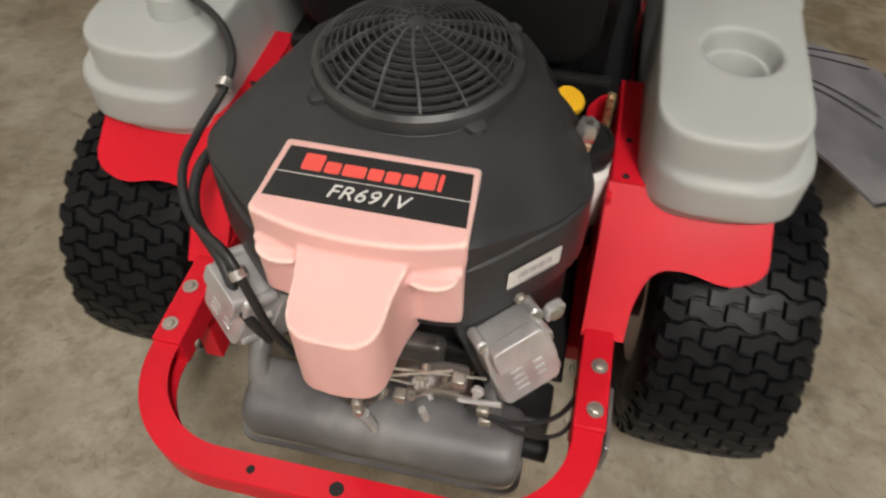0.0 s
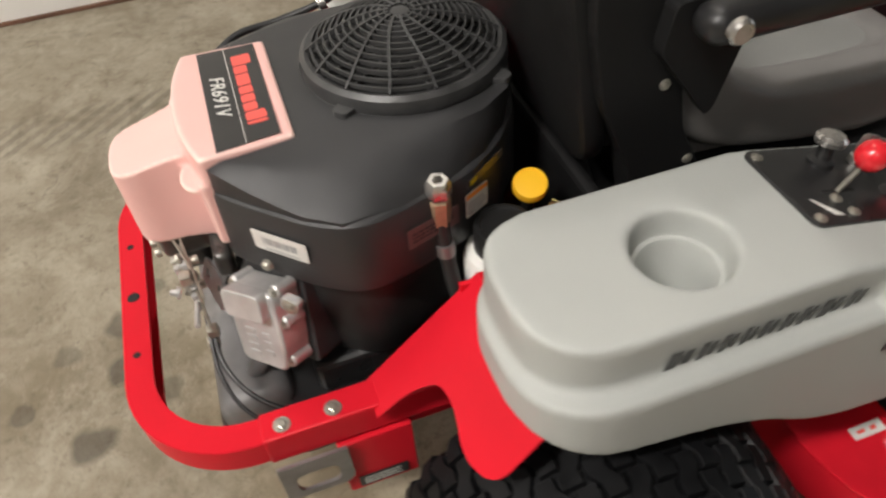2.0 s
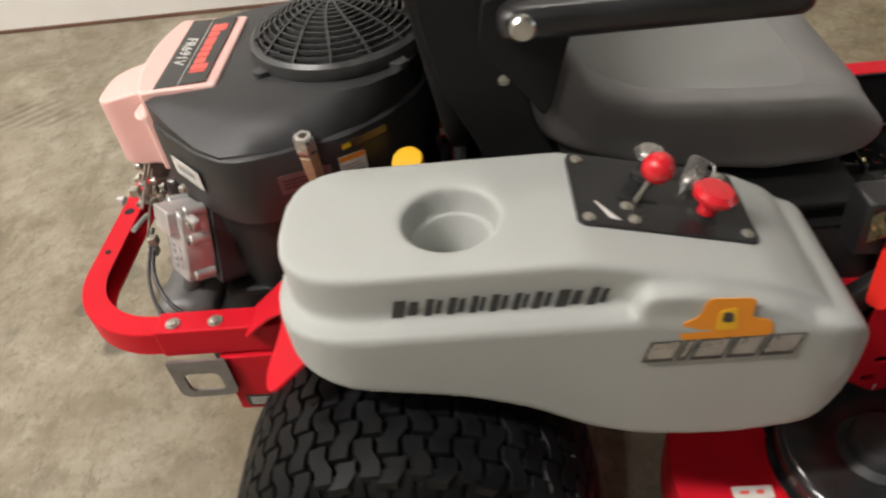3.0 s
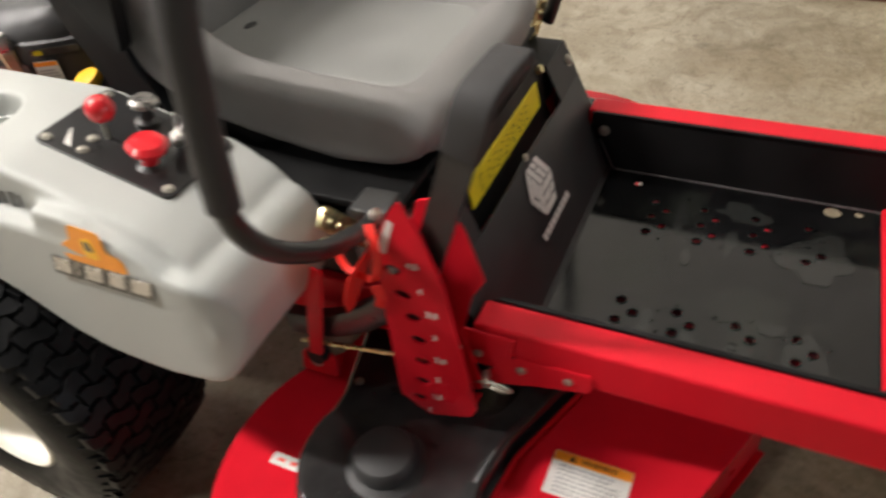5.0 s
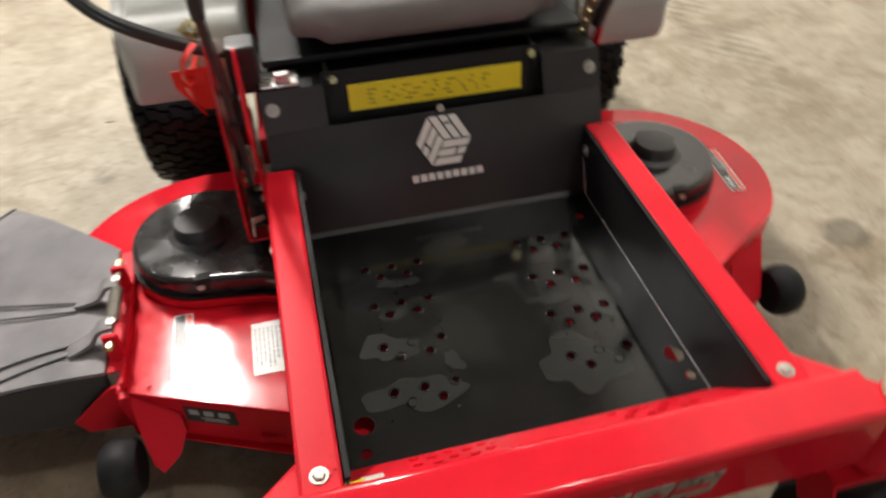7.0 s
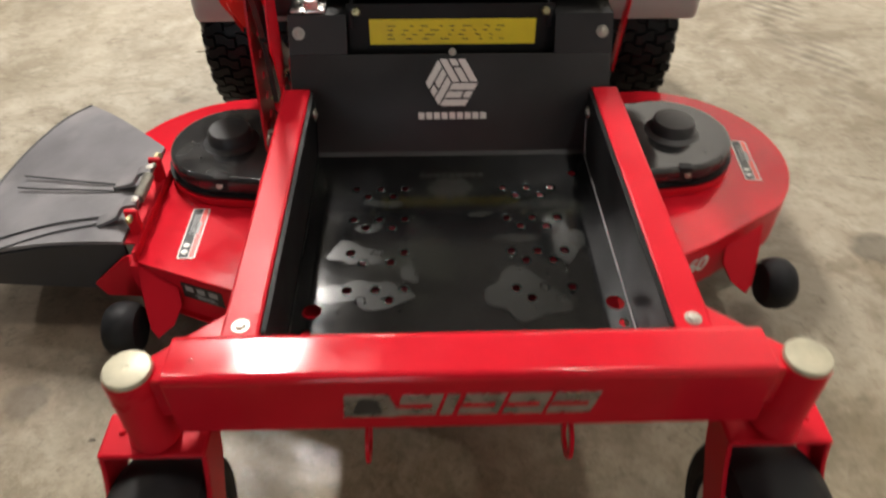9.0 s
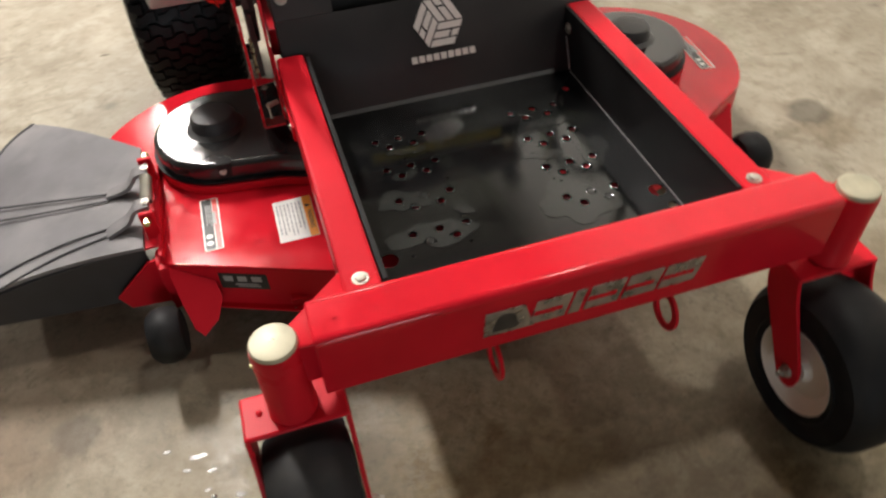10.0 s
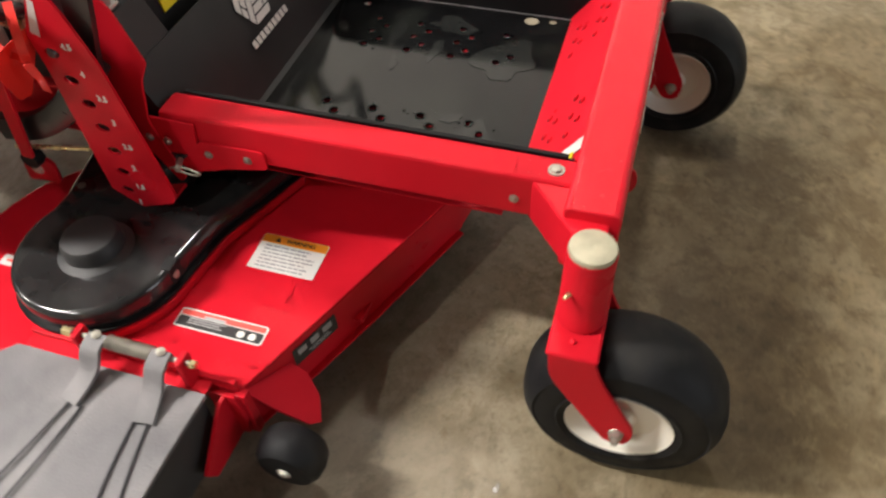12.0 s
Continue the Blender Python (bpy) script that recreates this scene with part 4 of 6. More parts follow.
# dark box that carries the seat
part("seat_base", box((-0.335, -0.24, 0.50), (0.335, 0.40, 0.615), 0.01), SHELL, mower)
part("seat_deck", box((-0.335, -0.26, 0.640), (0.335, 0.36, 0.655), 0.004), SHELL, mower)
part("firewall", box((-0.30, -0.27, 0.42), (0.30, -0.245, 0.715), 0.01), SHELL, mower)

# -- seat --
def seat():
    cushion = prism(rounded([(-0.24, -0.13), (0.24, -0.13), (0.262, 0.34), (0.18, 0.400), (-0.18, 0.400), (-0.262, 0.34)], [0.05, 0.05, 0.09, 0.09, 0.09, 0.09], 6), "z", 0.690, 0.762, 0.02, 3)
    wing = rounded([(0.385, 0.705), (0.33, 0.680), (0.22, 0.672), (0.08, 0.693), (-0.02, 0.714), (-0.095, 0.747), (-0.155, 0.790), (-0.184, 0.850), (-0.190, 0.93), (-0.215, 1.08), (-0.15, 1.08), (-0.10, 0.93), (-0.05, 0.845), (0.03, 0.805), (0.18, 0.790), (0.34, 0.780), (0.395, 0.748)], 0.02, 4)
    bolsters = [prism(wing, "x", min(s * 0.185, s * 0.272), max(s * 0.185, s * 0.272), 0.030, 4, 40) for s in (-1, 1)]
    front = tube([(-0.21, 0.345, 0.722), (0.21, 0.345, 0.722)], 0.052, 16, False)
    body = baked(joined(cushion, *bolsters, front), voxel=0.009, soften=16)
    seat_part = part("seat", body, VINYL, mower, "grey vinyl bucket seat with raised side bolsters", 80)
    panel_shape = prism(rounded([(-0.178, -0.17), (0.178, -0.17), (0.176, 0.29), (0.13, 0.345), (-0.13, 0.345), (-0.176, 0.29)], 0.06, 6), "z", 0.725, 0.7655, 0.012, 3)
    part("cushion", baked(panel_shape, voxel=0.008, soften=8), VINYL_TOP, seat_part, "lighter grey vinyl seat cushion", 80)
    part("drain_slot", lathe([(0.016, 0), (0.012, 0.003), (0, 0.0035)], 16, pose(0.02, -0.10, 0.7640) @ Matrix.Diagonal((1.3, 0.7, 1, 1))), INK, seat_part)
    back = prism(rounded([(-0.23, 0.72), (0.23, 0.72), (0.25, 1.18), (0.18, 1.27), (-0.18, 1.27), (-0.25, 1.18)], 0.08, 5), "y", -0.225, -0.150, 0.03, 3)
    back = moved(back, Matrix.Translation((0, -0.18, 0.7)) @ pose(0, 0, 0, 9) @ Matrix.Translation((0, 0.18, -0.7)))
    part("backrest", baked(back, voxel=0.012, soften=4), VINYL, seat_part, "grey vinyl backrest", 60)
    shell = prism(rounded([(-0.262, 0.745), (0.262, 0.745), (0.26, 1.20), (0.19, 1.28), (-0.19, 1.28), (-0.26, 1.20)], 0.08, 5), "y", -0.262, -0.226, 0.012, 2)
    part("back_shell", moved(shell, Matrix.Translation((0, -0.18, 0.7)) @ pose(0, 0, 0, 9) @ Matrix.Translation((0, 0.18, -0.7))), SHELL, seat_part, "black plastic seat shell")
    for s in (-1, 1):
        arm = part("armrest", baked(box((min(s * 0.305, s * 0.362), -0.19, 0.972), (max(s * 0.305, s * 0.362), 0.20, 1.020), 0.02, 3), voxel=0.008, soften=3), BLACK_PAINT, seat_part, "black padded armrest", 60)
        bracket = rounded([(-0.205, 1.015), (-0.215, 0.95), (-0.150, 0.868), (-0.129, 0.838), (-0.118, 0.850), (-0.100, 0.930), (-0.085, 0.985), (-0.12, 1.02)], 0.010, 3)
        part("arm_bracket", prism(bracket, "x", min(s * 0.284, s * 0.310), max(s * 0.284, s * 0.310), 0.004), SHELL, arm)
        flank = rounded([(-0.075, 0.668), (-0.10, 0.735), (-0.136, 0.800), (-0.150, 0.862), (-0.158, 0.93), (-0.185, 1.10), (-0.300, 1.10), (-0.292, 0.98), (-0.270, 0.872), (-0.222, 0.77), (-0.20, 0.668)], 0.014, 3)
        flank_part = part("side_shell", prism(flank, "x", min(s * 0.235, s * 0.283), max(s * 0.235, s * 0.283), 0.006), SHELL, seat_part, "black moulded seat side shell")
        for y, z in ((-0.182, 0.886), (-0.118, 0.742)):
            shared("bolt", SMALL_BOLT, flank_part, toward((s * 0.283, y, z), (s, 0, 0)))
        part("arm_pivot", lathe([(0, 0.012), (0.013, 0.012), (0.0165, 0.008), (0.0165, 0)], 20, toward((s * 0.362, -0.159, 1.000), (s, 0, 0))), SILVER, arm)
    return seat_part


seat()

# -- grey tanks --
def tank(s):
    def X(a, b):
        return (min(s * a, s * b), max(s * a, s * b))
    lower = rounded([(-0.56, 0.686), (-0.50, 0.662), (-0.42, 0.634), (-0.267, 0.606), (-0.18, 0.572), (-0.10, 0.520), (-0.02, 0.492), (0.10, 0.486), (0.205, 0.503), (0.245, 0.560), (0.262, 0.640), (0.225, 0.70), (-0.06, 0.738), (-0.45, 0.738), (-0.56, 0.730)], 0.03, 4)
    plan = rounded([(s * 0.362, -0.508), (s * 0.620, -0.508), (s * 0.620, 0.275), (s * 0.362, 0.275)], [0.10, 0.15, 0.10, 0.05], 8)
    body = baked(prism(lower, "x", *X(0.30, 0.70), 0), voxel=0.006, keep=prism(plan, "z", 0.4, 0.9, 0))
    upper = rounded([(-0.56, 0.68), (-0.56, 0.812), (-0.11, 0.812), (0.12, 0.754), (0.19, 0.715), (0.245, 0.63), (0.22, 0.60), (-0.45, 0.62)], 0.025, 4)
    plan = rounded([(s * 0.357, -0.493), (s * 0.591, -0.493), (s * 0.590, 0.268), (s * 0.357, 0.268)], [0.09, 0.14, 0.06, 0.085], 8)
    hood = baked(prism(upper, "x", *X(0.30, 0.70), 0), voxel=0.006, keep=prism(plan, "z", 0.4, 0.9, 0))
    body = joined(body, hood)
    side = rounded([(-0.075, 0.60), (-0.045, 0.775), (0.02, 0.772), (0.12, 0.738), (0.18, 0.70), (0.235, 0.62), (0.20, 0.55)], 0.02, 3)
    body = joined(body, prism(side, "x", *X(0.40, 0.616), 0.015, 3, 20))
    cuts = []
    if s > 0:
        cuts.append(lathe([(0, 0.690), (0.044, 0.690), (0.049, 0.765), (0.056, 0.772), (0.061, 0.80), (0.069, 0.83), (0, 0.83)], 40, pose(0.486, -0.267, 0)))
    body = baked(body, cuts, voxel=0.005, soften=7)
    t = part("fuel_tank", body, GREY_TANK, mower, "grey moulded plastic tank with a cup holder" if s > 0 else "grey moulded plastic tank with a filler cap", 60)
    if s < 0:
        part("filler_cap", lathe([(0, 0.045), (0.030, 0.045), (0.042, 0.038), (0.045, 0.0)], 24, pose(-0.45, -0.36, 0.81)), GREY_TANK, t, "grey ribbed filler cap")
    # brand print as plain leaning bars, and the orange mark ahead of it
    on = toward((s * 0.5895, -0.219, 0.768), (s, 0, 0))
    widths = [0.036, 0.024, 0.024, 0.020, 0.024, 0.020, 0.024, 0.034, 0.026]
    rows, x = [], -0.124
    for w in widths:
        rows.append((x, x + w * 0.42, 0.0, 0.030))
        rows.append((x + w * 0.55, x + w * 0.86, -0.002, 0.024))
        x += w + 0.004
    bars([(a, b, -0.008, h) for a, b, y, h in rows], on, INK, t, lean=0.25, lift=0.004)
    mark = toward((s * 0.6195, 0.052, 0.700), (s, 0, 0.06))
    part("emblem", moved(prism(rounded([(-0.052, 0.000), (0.062, 0.000), (0.056, 0.026), (0.030, 0.030), (0.034, 0.062), (-0.024, 0.066), (-0.030, 0.036), (-0.050, 0.030)], 0.010, 3), "z", 0.0, 0.0012, 0), mark), ORANGE, t, "orange and silver emblem of plain shapes")
    part("emblem", moved(prism(rounded([(-0.010, 0.014), (0.016, 0.014), (0.012, 0.050), (-0.008, 0.046)], 0.006, 3), "z", 0.0012, 0.0018, 0), mark), YELLOW, t)
    part("emblem", moved(prism(rounded([(-0.004, 0.028), (0.010, 0.026), (0.008, 0.042), (-0.003, 0.044)], 0.004, 3), "z", 0.0018, 0.0024, 0), mark), GUNMETAL, t)
    for a, b in ((-0.088, -0.050), (-0.045, -0.034), (-0.029, 0.010), (0.015, 0.050), (0.055, 0.096)):
        part("emblem", moved(prism([(a - 0.006, -0.036), (b - 0.006, -0.036), (b + 0.004, 0.000), (a + 0.004, 0.000)], "z", 0.0012, 0.0018, 0), mark), GUNMETAL, t)
        part("emblem", moved(prism([(a - 0.001, -0.029), (b - 0.007, -0.029), (b + 0.001, -0.002), (a + 0.007, -0.002)], "z", 0.0018, 0.0026, 0), mark), SILVER, t)
    if s > 0:
        part("cup_liner", lathe([(0.0640, 0.806), (0.0600, 0.782), (0.0575, 0.775), (0.0500, 0.773), (0.0470, 0.768), (0.0430, 0.704), (0.0390, 0.6955), (0, 0.6950)], 40, pose(0.486, -0.267, 0)), GREY_TANK, t)
    return t


tank(1), tank(-1)
# control panel let into the tank's top
PANEL = toward((0.453, 0.006, 0.7835), (0.0, 0.246, 0.969), (0, 1, 0))
outline = rounded([(-0.083, -0.118), (0.068, -0.118), (0.068, 0.118), (-0.083, 0.118)], 0.016, 4)
panel = part("control_panel", moved(prism(outline, "z", -0.010, 0.003, 0.001), PANEL), BLACK_PAINT, mower, "black control panel with knobs and a key")
for x, y in ((0.055, -0.104), (-0.068, -0.104), (0.052, 0.104), (-0.068, 0.100), (0.024, -0.050), (0.050, -0.044)):
    shared("screw", SMALL_BOLT, panel, PANEL @ pose(x, y, 0.003))
part("slot", moved(prism([(0.007, -0.060), (0.013, -0.060), (0.013, -0.006), (0.007, -0.006)], "z", 0.003, 0.0036, 0), PANEL), VOID_SHADE, panel)
part("print", moved(prism([(0.020, -0.092), (0.022, -0.089), (0.054, -0.062), (0.052, -0.076)], "z", 0.003, 0.0036, 0), PANEL), WHITE, panel, "white speed wedge mark")
def knob(at, profile, stem, mat, name, label):
    k = part(name, lathe(stem, 16, at), INK if name != "throttle_lever" else ZINC, panel, label)
    part("knob", lathe(profile, 24, at), mat, k)
lean = PANEL @ pose(0.010, -0.034, 0.003, -6, 8, 0)
knob(lean, [(0, 0.040), (0.010, 0.042), (0.018, 0.050), (0.0205, 0.060), (0.018, 0.071), (0.010, 0.079), (0, 0.081)], [(0, 0), (0.004, 0), (0.004, 0.045), (0, 0.045)], KNOB_RED, "throttle_lever", "throttle lever with a round red knob")
knob(PANEL @ pose(-0.047, -0.012, 0.001, 4, -4, 0), [(0.010, 0.032), (0.020, 0.034), (0.021, 0.041), (0.016, 0.046), (0, 0.047)], [(0.018, 0), (0.018, 0.008), (0.011, 0.012), (0.009, 0.034), (0, 0.034)], SILVER, "choke_knob", "black stem with a chromed pull knob")
knob(PANEL @ pose(0.025, 0.053, -0.006), [(0.012, 0.016), (0.013, 0.030), (0.027, 0.040), (0.029, 0.047), (0.022, 0.054), (0, 0.056)], [(0.024, 0), (0.022, 0.008), (0.010, 0.014), (0.010, 0.02), (0, 0.02)], KNOB_RED, "blade_switch", "red mushroom blade switch")
key = part("ignition_key", lathe([(0.013, 0), (0.013, 0.010), (0.009, 0.014), (0, 0.014)], 20, PANEL @ pose(-0.042, 0.050, 0.003)), SILVER, panel, "ignition lock with keys in it")
part("key", moved(prism(rounded([(-0.013, 0.0), (0.013, 0.0), (0.013, 0.034), (-0.013, 0.034)], 0.008, 3), "z", -0.001, 0.001, 0), PANEL @ pose(-0.042, 0.050, 0.014, 90, 0, 65)), SILVER, key)
part("key_ring", moved(tube([(0.013 * math.cos(a * 0.5236), 0.013 * math.sin(a * 0.5236), 0) for a in range(13)], 0.0012, 8, False), PANEL @ pose(-0.032, 0.058, 0.034, 60, 0, 40)), SILVER, key)
part("key", moved(prism(rounded([(-0.009, 0.0), (0.009, 0.0), (0.009, 0.034), (-0.009, 0.034)], 0.007, 3), "z", -0.001, 0.001, 0), PANEL @ pose(-0.030, 0.064, 0.006, 55, 20, -40)), SILVER, key)

# -- drive levers --
def lever(s):
    rise = [(-0.362, 0.378, 0.655), (-0.366, 0.392, 0.70), (-0.385, 0.405, 0.76), (-0.46, 0.41, 0.81), (-0.56, 0.40, 0.85), (-0.62, 0.38, 0.90), (-0.648, 0.362, 0.98)] if s < 0 else [(s * 0.40, 0.365, 0.690), (s * 0.46, 0.372, 0.712), (s * 0.56, 0.385, 0.770), (s * 0.62, 0.372, 0.820), (s * 0.645, 0.36, 0.875), (s * 0.648, 0.362, 0.95)]
    bar = part("drive_lever", tube(rise, 0.0135, 14), BLACK_PAINT, mower, "bent black drive lever with a foam grip")
    part("grip", tube([(s * 0.647, 0.360, 0.895), (s * 0.645, 0.368, 1.0), (s * 0.632, 0.378, 1.12), (s * 0.57, 0.392, 1.25), (s * 0.47, 0.40, 1.31)], 0.0185, 16), FOAM, bar, "thick black foam grip")
    holes = [ring(0, 0.030 + k * 0.026, 0.0045, 10) for k in range(5)]
    if s > 0:
        holes = [ring(0, -0.012 + k * 0.024, 0.005, 10) for k in range(7)]
        strap = moved(plate(rounded([(-0.016, -0.03), (0.016, -0.03), (0.016, 0.15), (-0.016, 0.15)], 0.006, 3), holes, 0.005), toward((0.372, 0.34, 0.62), (0, 1, 0.1), (0.62, 0, 0.78)))
        part("pivot_block", box((0.34, 0.32, 0.60), (0.40, 0.38, 0.70), 0.006), BLACK_PAINT, bar)
        bolt((0.40, 0.35, 0.65), (1, 0, 0), bar)
        bolt((0.41, 0.375, 0.705), (0, 1, 0.3), bar)
    else:
        strap = moved(plate(rounded([(-0.013, -0.03), (0.013, -0.03), (0.013, 0.165), (-0.013, 0.165)], 0.003, 3), holes, 0.005), toward((-0.338, 0.346, 0.605), (0.45, 0.86, -0.2), (-0.08, 0.26, 0.96)))
    part("lever_strap", strap, YELLOW_ZINC, bar, "zinc strap with a row of holes")


lever(1), lever(-1)

# -- cutting-height gauge beside the tray, lift pedal and links --
GAUGE = toward((0.4275, 0.0, 0.0), (1, 0, 0))  # x runs forward, y up
gauge_outline = rounded([(0.366, 0.655), (0.408, 0.735), (0.424, 0.755), (0.452, 0.70), (0.476, 0.62), (0.512, 0.345), (0.500, 0.322), (0.425, 0.295), (0.372, 0.330), (0.372, 0.60)], 0.006, 3)
spots = [(0.398, 0.627), (0.408, 0.579), (0.419, 0.534), (0.423, 0.485), (0.423, 0.433), (0.418, 0.382), (0.408, 0.334)]
gauge_holes = [[(x + 0.0140 * math.cos(a), y + 0.0090 * math.sin(a)) for a in [2 * math.pi * k / 12 for k in range(12)]] for x, y in spots]
gauge = part("height_gauge", moved(plate(gauge_outline, gauge_holes, 0.005), GAUGE), RED, mower, "red slotted cutting-height gauge plate with white numbers")
for (x, y), word in zip(spots, ("4.5", "4", "3.5", "3", "2.5", "2", "1.5")):
    lettering(word, 0.0155, GAUGE @ pose(x + 0.030 + (0.004 if len(word) > 1 else 0), y + 0.016, 0.0008), WHITE, gauge, "number", bold=0.0004)
lettering("1", 0.018, GAUGE @ pose(0.425, 0.308, 0.0008), WHITE, gauge, "number", bold=0.0004)
part("white_mark", moved(prism([(0.378, 0.662), (0.404, 0.722), (0.412, 0.715), (0.392, 0.655)], "z", 0, 0.0008, 0), GAUGE), WHITE, gauge)
part("lock_pin", lathe([(0, 0.003), (0.007, 0.003), (0.009, 0.0), (0.009, -0.012)], 14, toward((0.4275, 0.398, 0.627), (1, 0, 0))), GUNMETAL, gauge)
part("gauge_bottom", prism([(0.425, 0.296), (0.500, 0.323), (0.498, 0.328), (0.424, 0.301)], "x", 0.378, 0.4225, 0.0006), RED, gauge)
part("gauge_inner_plate", prism([(0.40, 0.40), (0.55, 0.40), (0.56, 0.475), (0.42, 0.478)], "x", 0.3695, 0.374, 0.0006), RED, gauge)
part("gauge_inner_plate", prism(rounded([(0.408, 0.560), (0.408, 0.675), (0.426, 0.724), (0.456, 0.731), (0.493, 0.687), (0.520, 0.594), (0.497, 0.557), (0.475, 0.470), (0.506, 0.345), (0.492, 0.330), (0.440, 0.420)], 0.008, 3), "x", 0.3745, 0.379, 0.0006), RED, gauge)
for y, z in ((0.465, 0.435), (0.50, 0.433), (0.43, 0.60)):
    bolt((0.3795, y, z), (1, 0, 0), gauge, True)
clip = part("hitch_pin", tube([(0.385, 0.515, 0.398), (0.41, 0.525, 0.396)], 0.006, 10, False), ZINC, mower, "zinc pin with a spring clip")
part("spring_clip", tube([(0.405, 0.505, 0.392), (0.407, 0.53, 0.402), (0.407, 0.556, 0.398), (0.406, 0.566, 0.392), (0.407, 0.55, 0.388), (0.407, 0.525, 0.392)], 0.002, 6), ZINC, clip)
side_bracket = part("side_bracket", prism(rounded([(0.50, 0.372), (0.53, 0.360), (0.60, 0.382), (0.684, 0.400), (0.684, 0.438), (0.56, 0.438)], 0.008, 3), "x", 0.3685, 0.3735, 0.0008), RED, mower)
bolt((0.3735, 0.571, 0.411), (1, 0, 0), side_bracket, True)
bolt((0.3735, 0.648, 0.415), (1, 0, 0), side_bracket, True)
pedal = part("lift_pedal", sweep(smooth_path([(0.402, 0.412, 0.42), (0.403, 0.430, 0.58), (0.406, 0.467, 0.70), (0.412, 0.502, 0.80), (0.410, 0.527, 0.872)]), [(-0.006, -0.022), (0.006, -0.022), (0.006, 0.022), (-0.006, 0.022)], up=(0, 1, 0)), BLACK_PAINT, mower, "flat black lift pedal arm with a rubber foot pad")
pad = sweep(smooth_path([(0.4115, 0.514, 0.836), (0.411, 0.524, 0.866), (0.407, 0.531, 0.894), (0.396, 0.537, 0.911), (0.374, 0.543, 0.920), (0.332, 0.550, 0.926), (0.320, 0.552, 0.926)]), rounded([(-0.011, -0.026), (0.011, -0.026), (0.011, 0.026), (-0.011, 0.026)], 0.006, 3), up=(0, 1, 0))
part("foot_pad", pad, FOAM, pedal, "black rubber foot pad", 60)
part("lift_link", sweep(smooth_path([(0.398, 0.440, 0.600), (0.398, 0.400, 0.555), (0.398, 0.320, 0.478), (0.398, 0.235, 0.428), (0.398, 0.15, 0.410)]), rounded([(-0.025, -0.013), (0.025, -0.013), (0.025, 0.013), (-0.025, 0.013)], 0.006, 2), up=(1, 0, 0)), BLACK_PAINT, mower, "thick curved black lift arm")
part("lift_rod", tube([(0.412, 0.17, 0.375), (0.412, 0.42, 0.422)], 0.004, 8, False), YELLOW_ZINC, mower)
for s in (-1, 1):
    lift = part("lift_bracket", prism(rounded([(0.198, 0.372), (0.224, 0.372), (0.270, 0.586), (0.240, 0.594)], 0.006, 3), "x", min(s * 0.426, s * 0.432), max(s * 0.426, s * 0.432), 0.001), RED, mower)
    part("deck_lug", prism(rounded([(0.150, 0.285), (0.228, 0.290), (0.235, 0.345), (0.205, 0.362), (0.160, 0.340)], 0.010, 3), "x", min(s * 0.405, s * 0.411), max(s * 0.405, s * 0.411), 0.001), RED, lift)
    bolt((s * 0.411, 0.188, 0.321), (s, 0, 0), lift)
    part("lift_roller", lathe([(0, -0.012), (0.018, -0.012), (0.020, 0.0), (0.018, 0.012), (0, 0.012)], 18, toward((s * 0.418, 0.205, 0.360), (1, 0, 0))), SMOOTH_RUBBER, lift)
# hang tag of red vinyl tied to the lever
tag = tagged(new("hang_tag"), "red vinyl warning tag tied to the drive lever", "tag")
def ribbon(points, width, up):
    return sweep(smooth_path(points), [(-width / 2, -0.0006), (width / 2, -0.0006), (width / 2, 0.0006), (-width / 2, 0.0006)], up)
part("ribbon", ribbon([(0.445, 0.385, 0.722), (0.470, 0.405, 0.700), (0.478, 0.405, 0.665), (0.470, 0.392, 0.640)], 0.013, (0.6, 0.6, 0.2)), TAG_RED, tag)
part("ribbon", ribbon([(0.478, 0.400, 0.642), (0.470, 0.398, 0.610), (0.458, 0.385, 0.575)], 0.014, (0.7, 0.3, 0.6)), TAG_RED, tag)
part("ribbon", ribbon([(0.470, 0.392, 0.642), (0.466, 0.350, 0.650), (0.455, 0.330, 0.672)], 0.010, (0.5, 0.2, 0.8)), TAG_RED, tag)
leaf = toward((0.458, 0.362, 0.640), (-0.08, 0.95, -0.30))
part("leaf", moved(prism(rounded([(-0.047, 0.028), (0.046, 0.026), (0.050, -0.012), (0.014, -0.092), (-0.016, -0.082), (-0.046, -0.016)], 0.008, 3), "z", 0, 0.0012, 0), leaf), TAG_RED, tag)
bars(print_lines(0.032, 0.034, 6, 12), leaf, RED_INK, tag)

# -- mower deck --
def arc_points(cx, cy, r, a0, a1, n):
    return [(cx + r * math.cos(radians(a0 + (a1 - a0) * k / n)), cy + r * math.sin(radians(a0 + (a1 - a0) * k / n))) for k in range(n + 1)]
right_arc = arc_points(0.520, 0.405, 0.337, -118, -29, 14)
left_arc = arc_points(-0.555, 0.365, 0.318, 128, 298, 22)
deck_outline = right_arc + [(0.735, 0.345), (0.703, 0.362), (0.700, 0.742), (0.43, 0.853), (0.16, 0.962), (0.0, 0.985), (-0.15, 0.915), (-0.58, 0.716)] + left_arc[1:] + [(-0.30, 0.15), (0.0, 0.22), (0.30, 0.16)]
deck = part("cutting_deck", prism(deck_outline, "z", 0.205, 0.213, 0.0025, 2, 40), WET_RED, mower, "red stamped three-blade cutting deck, wet in places")
walls = bmesh.new()
n = len(deck_outline)
inner = [(x * 0.994, 0.5 + (y - 0.5) * 0.992) for x, y in deck_outline]
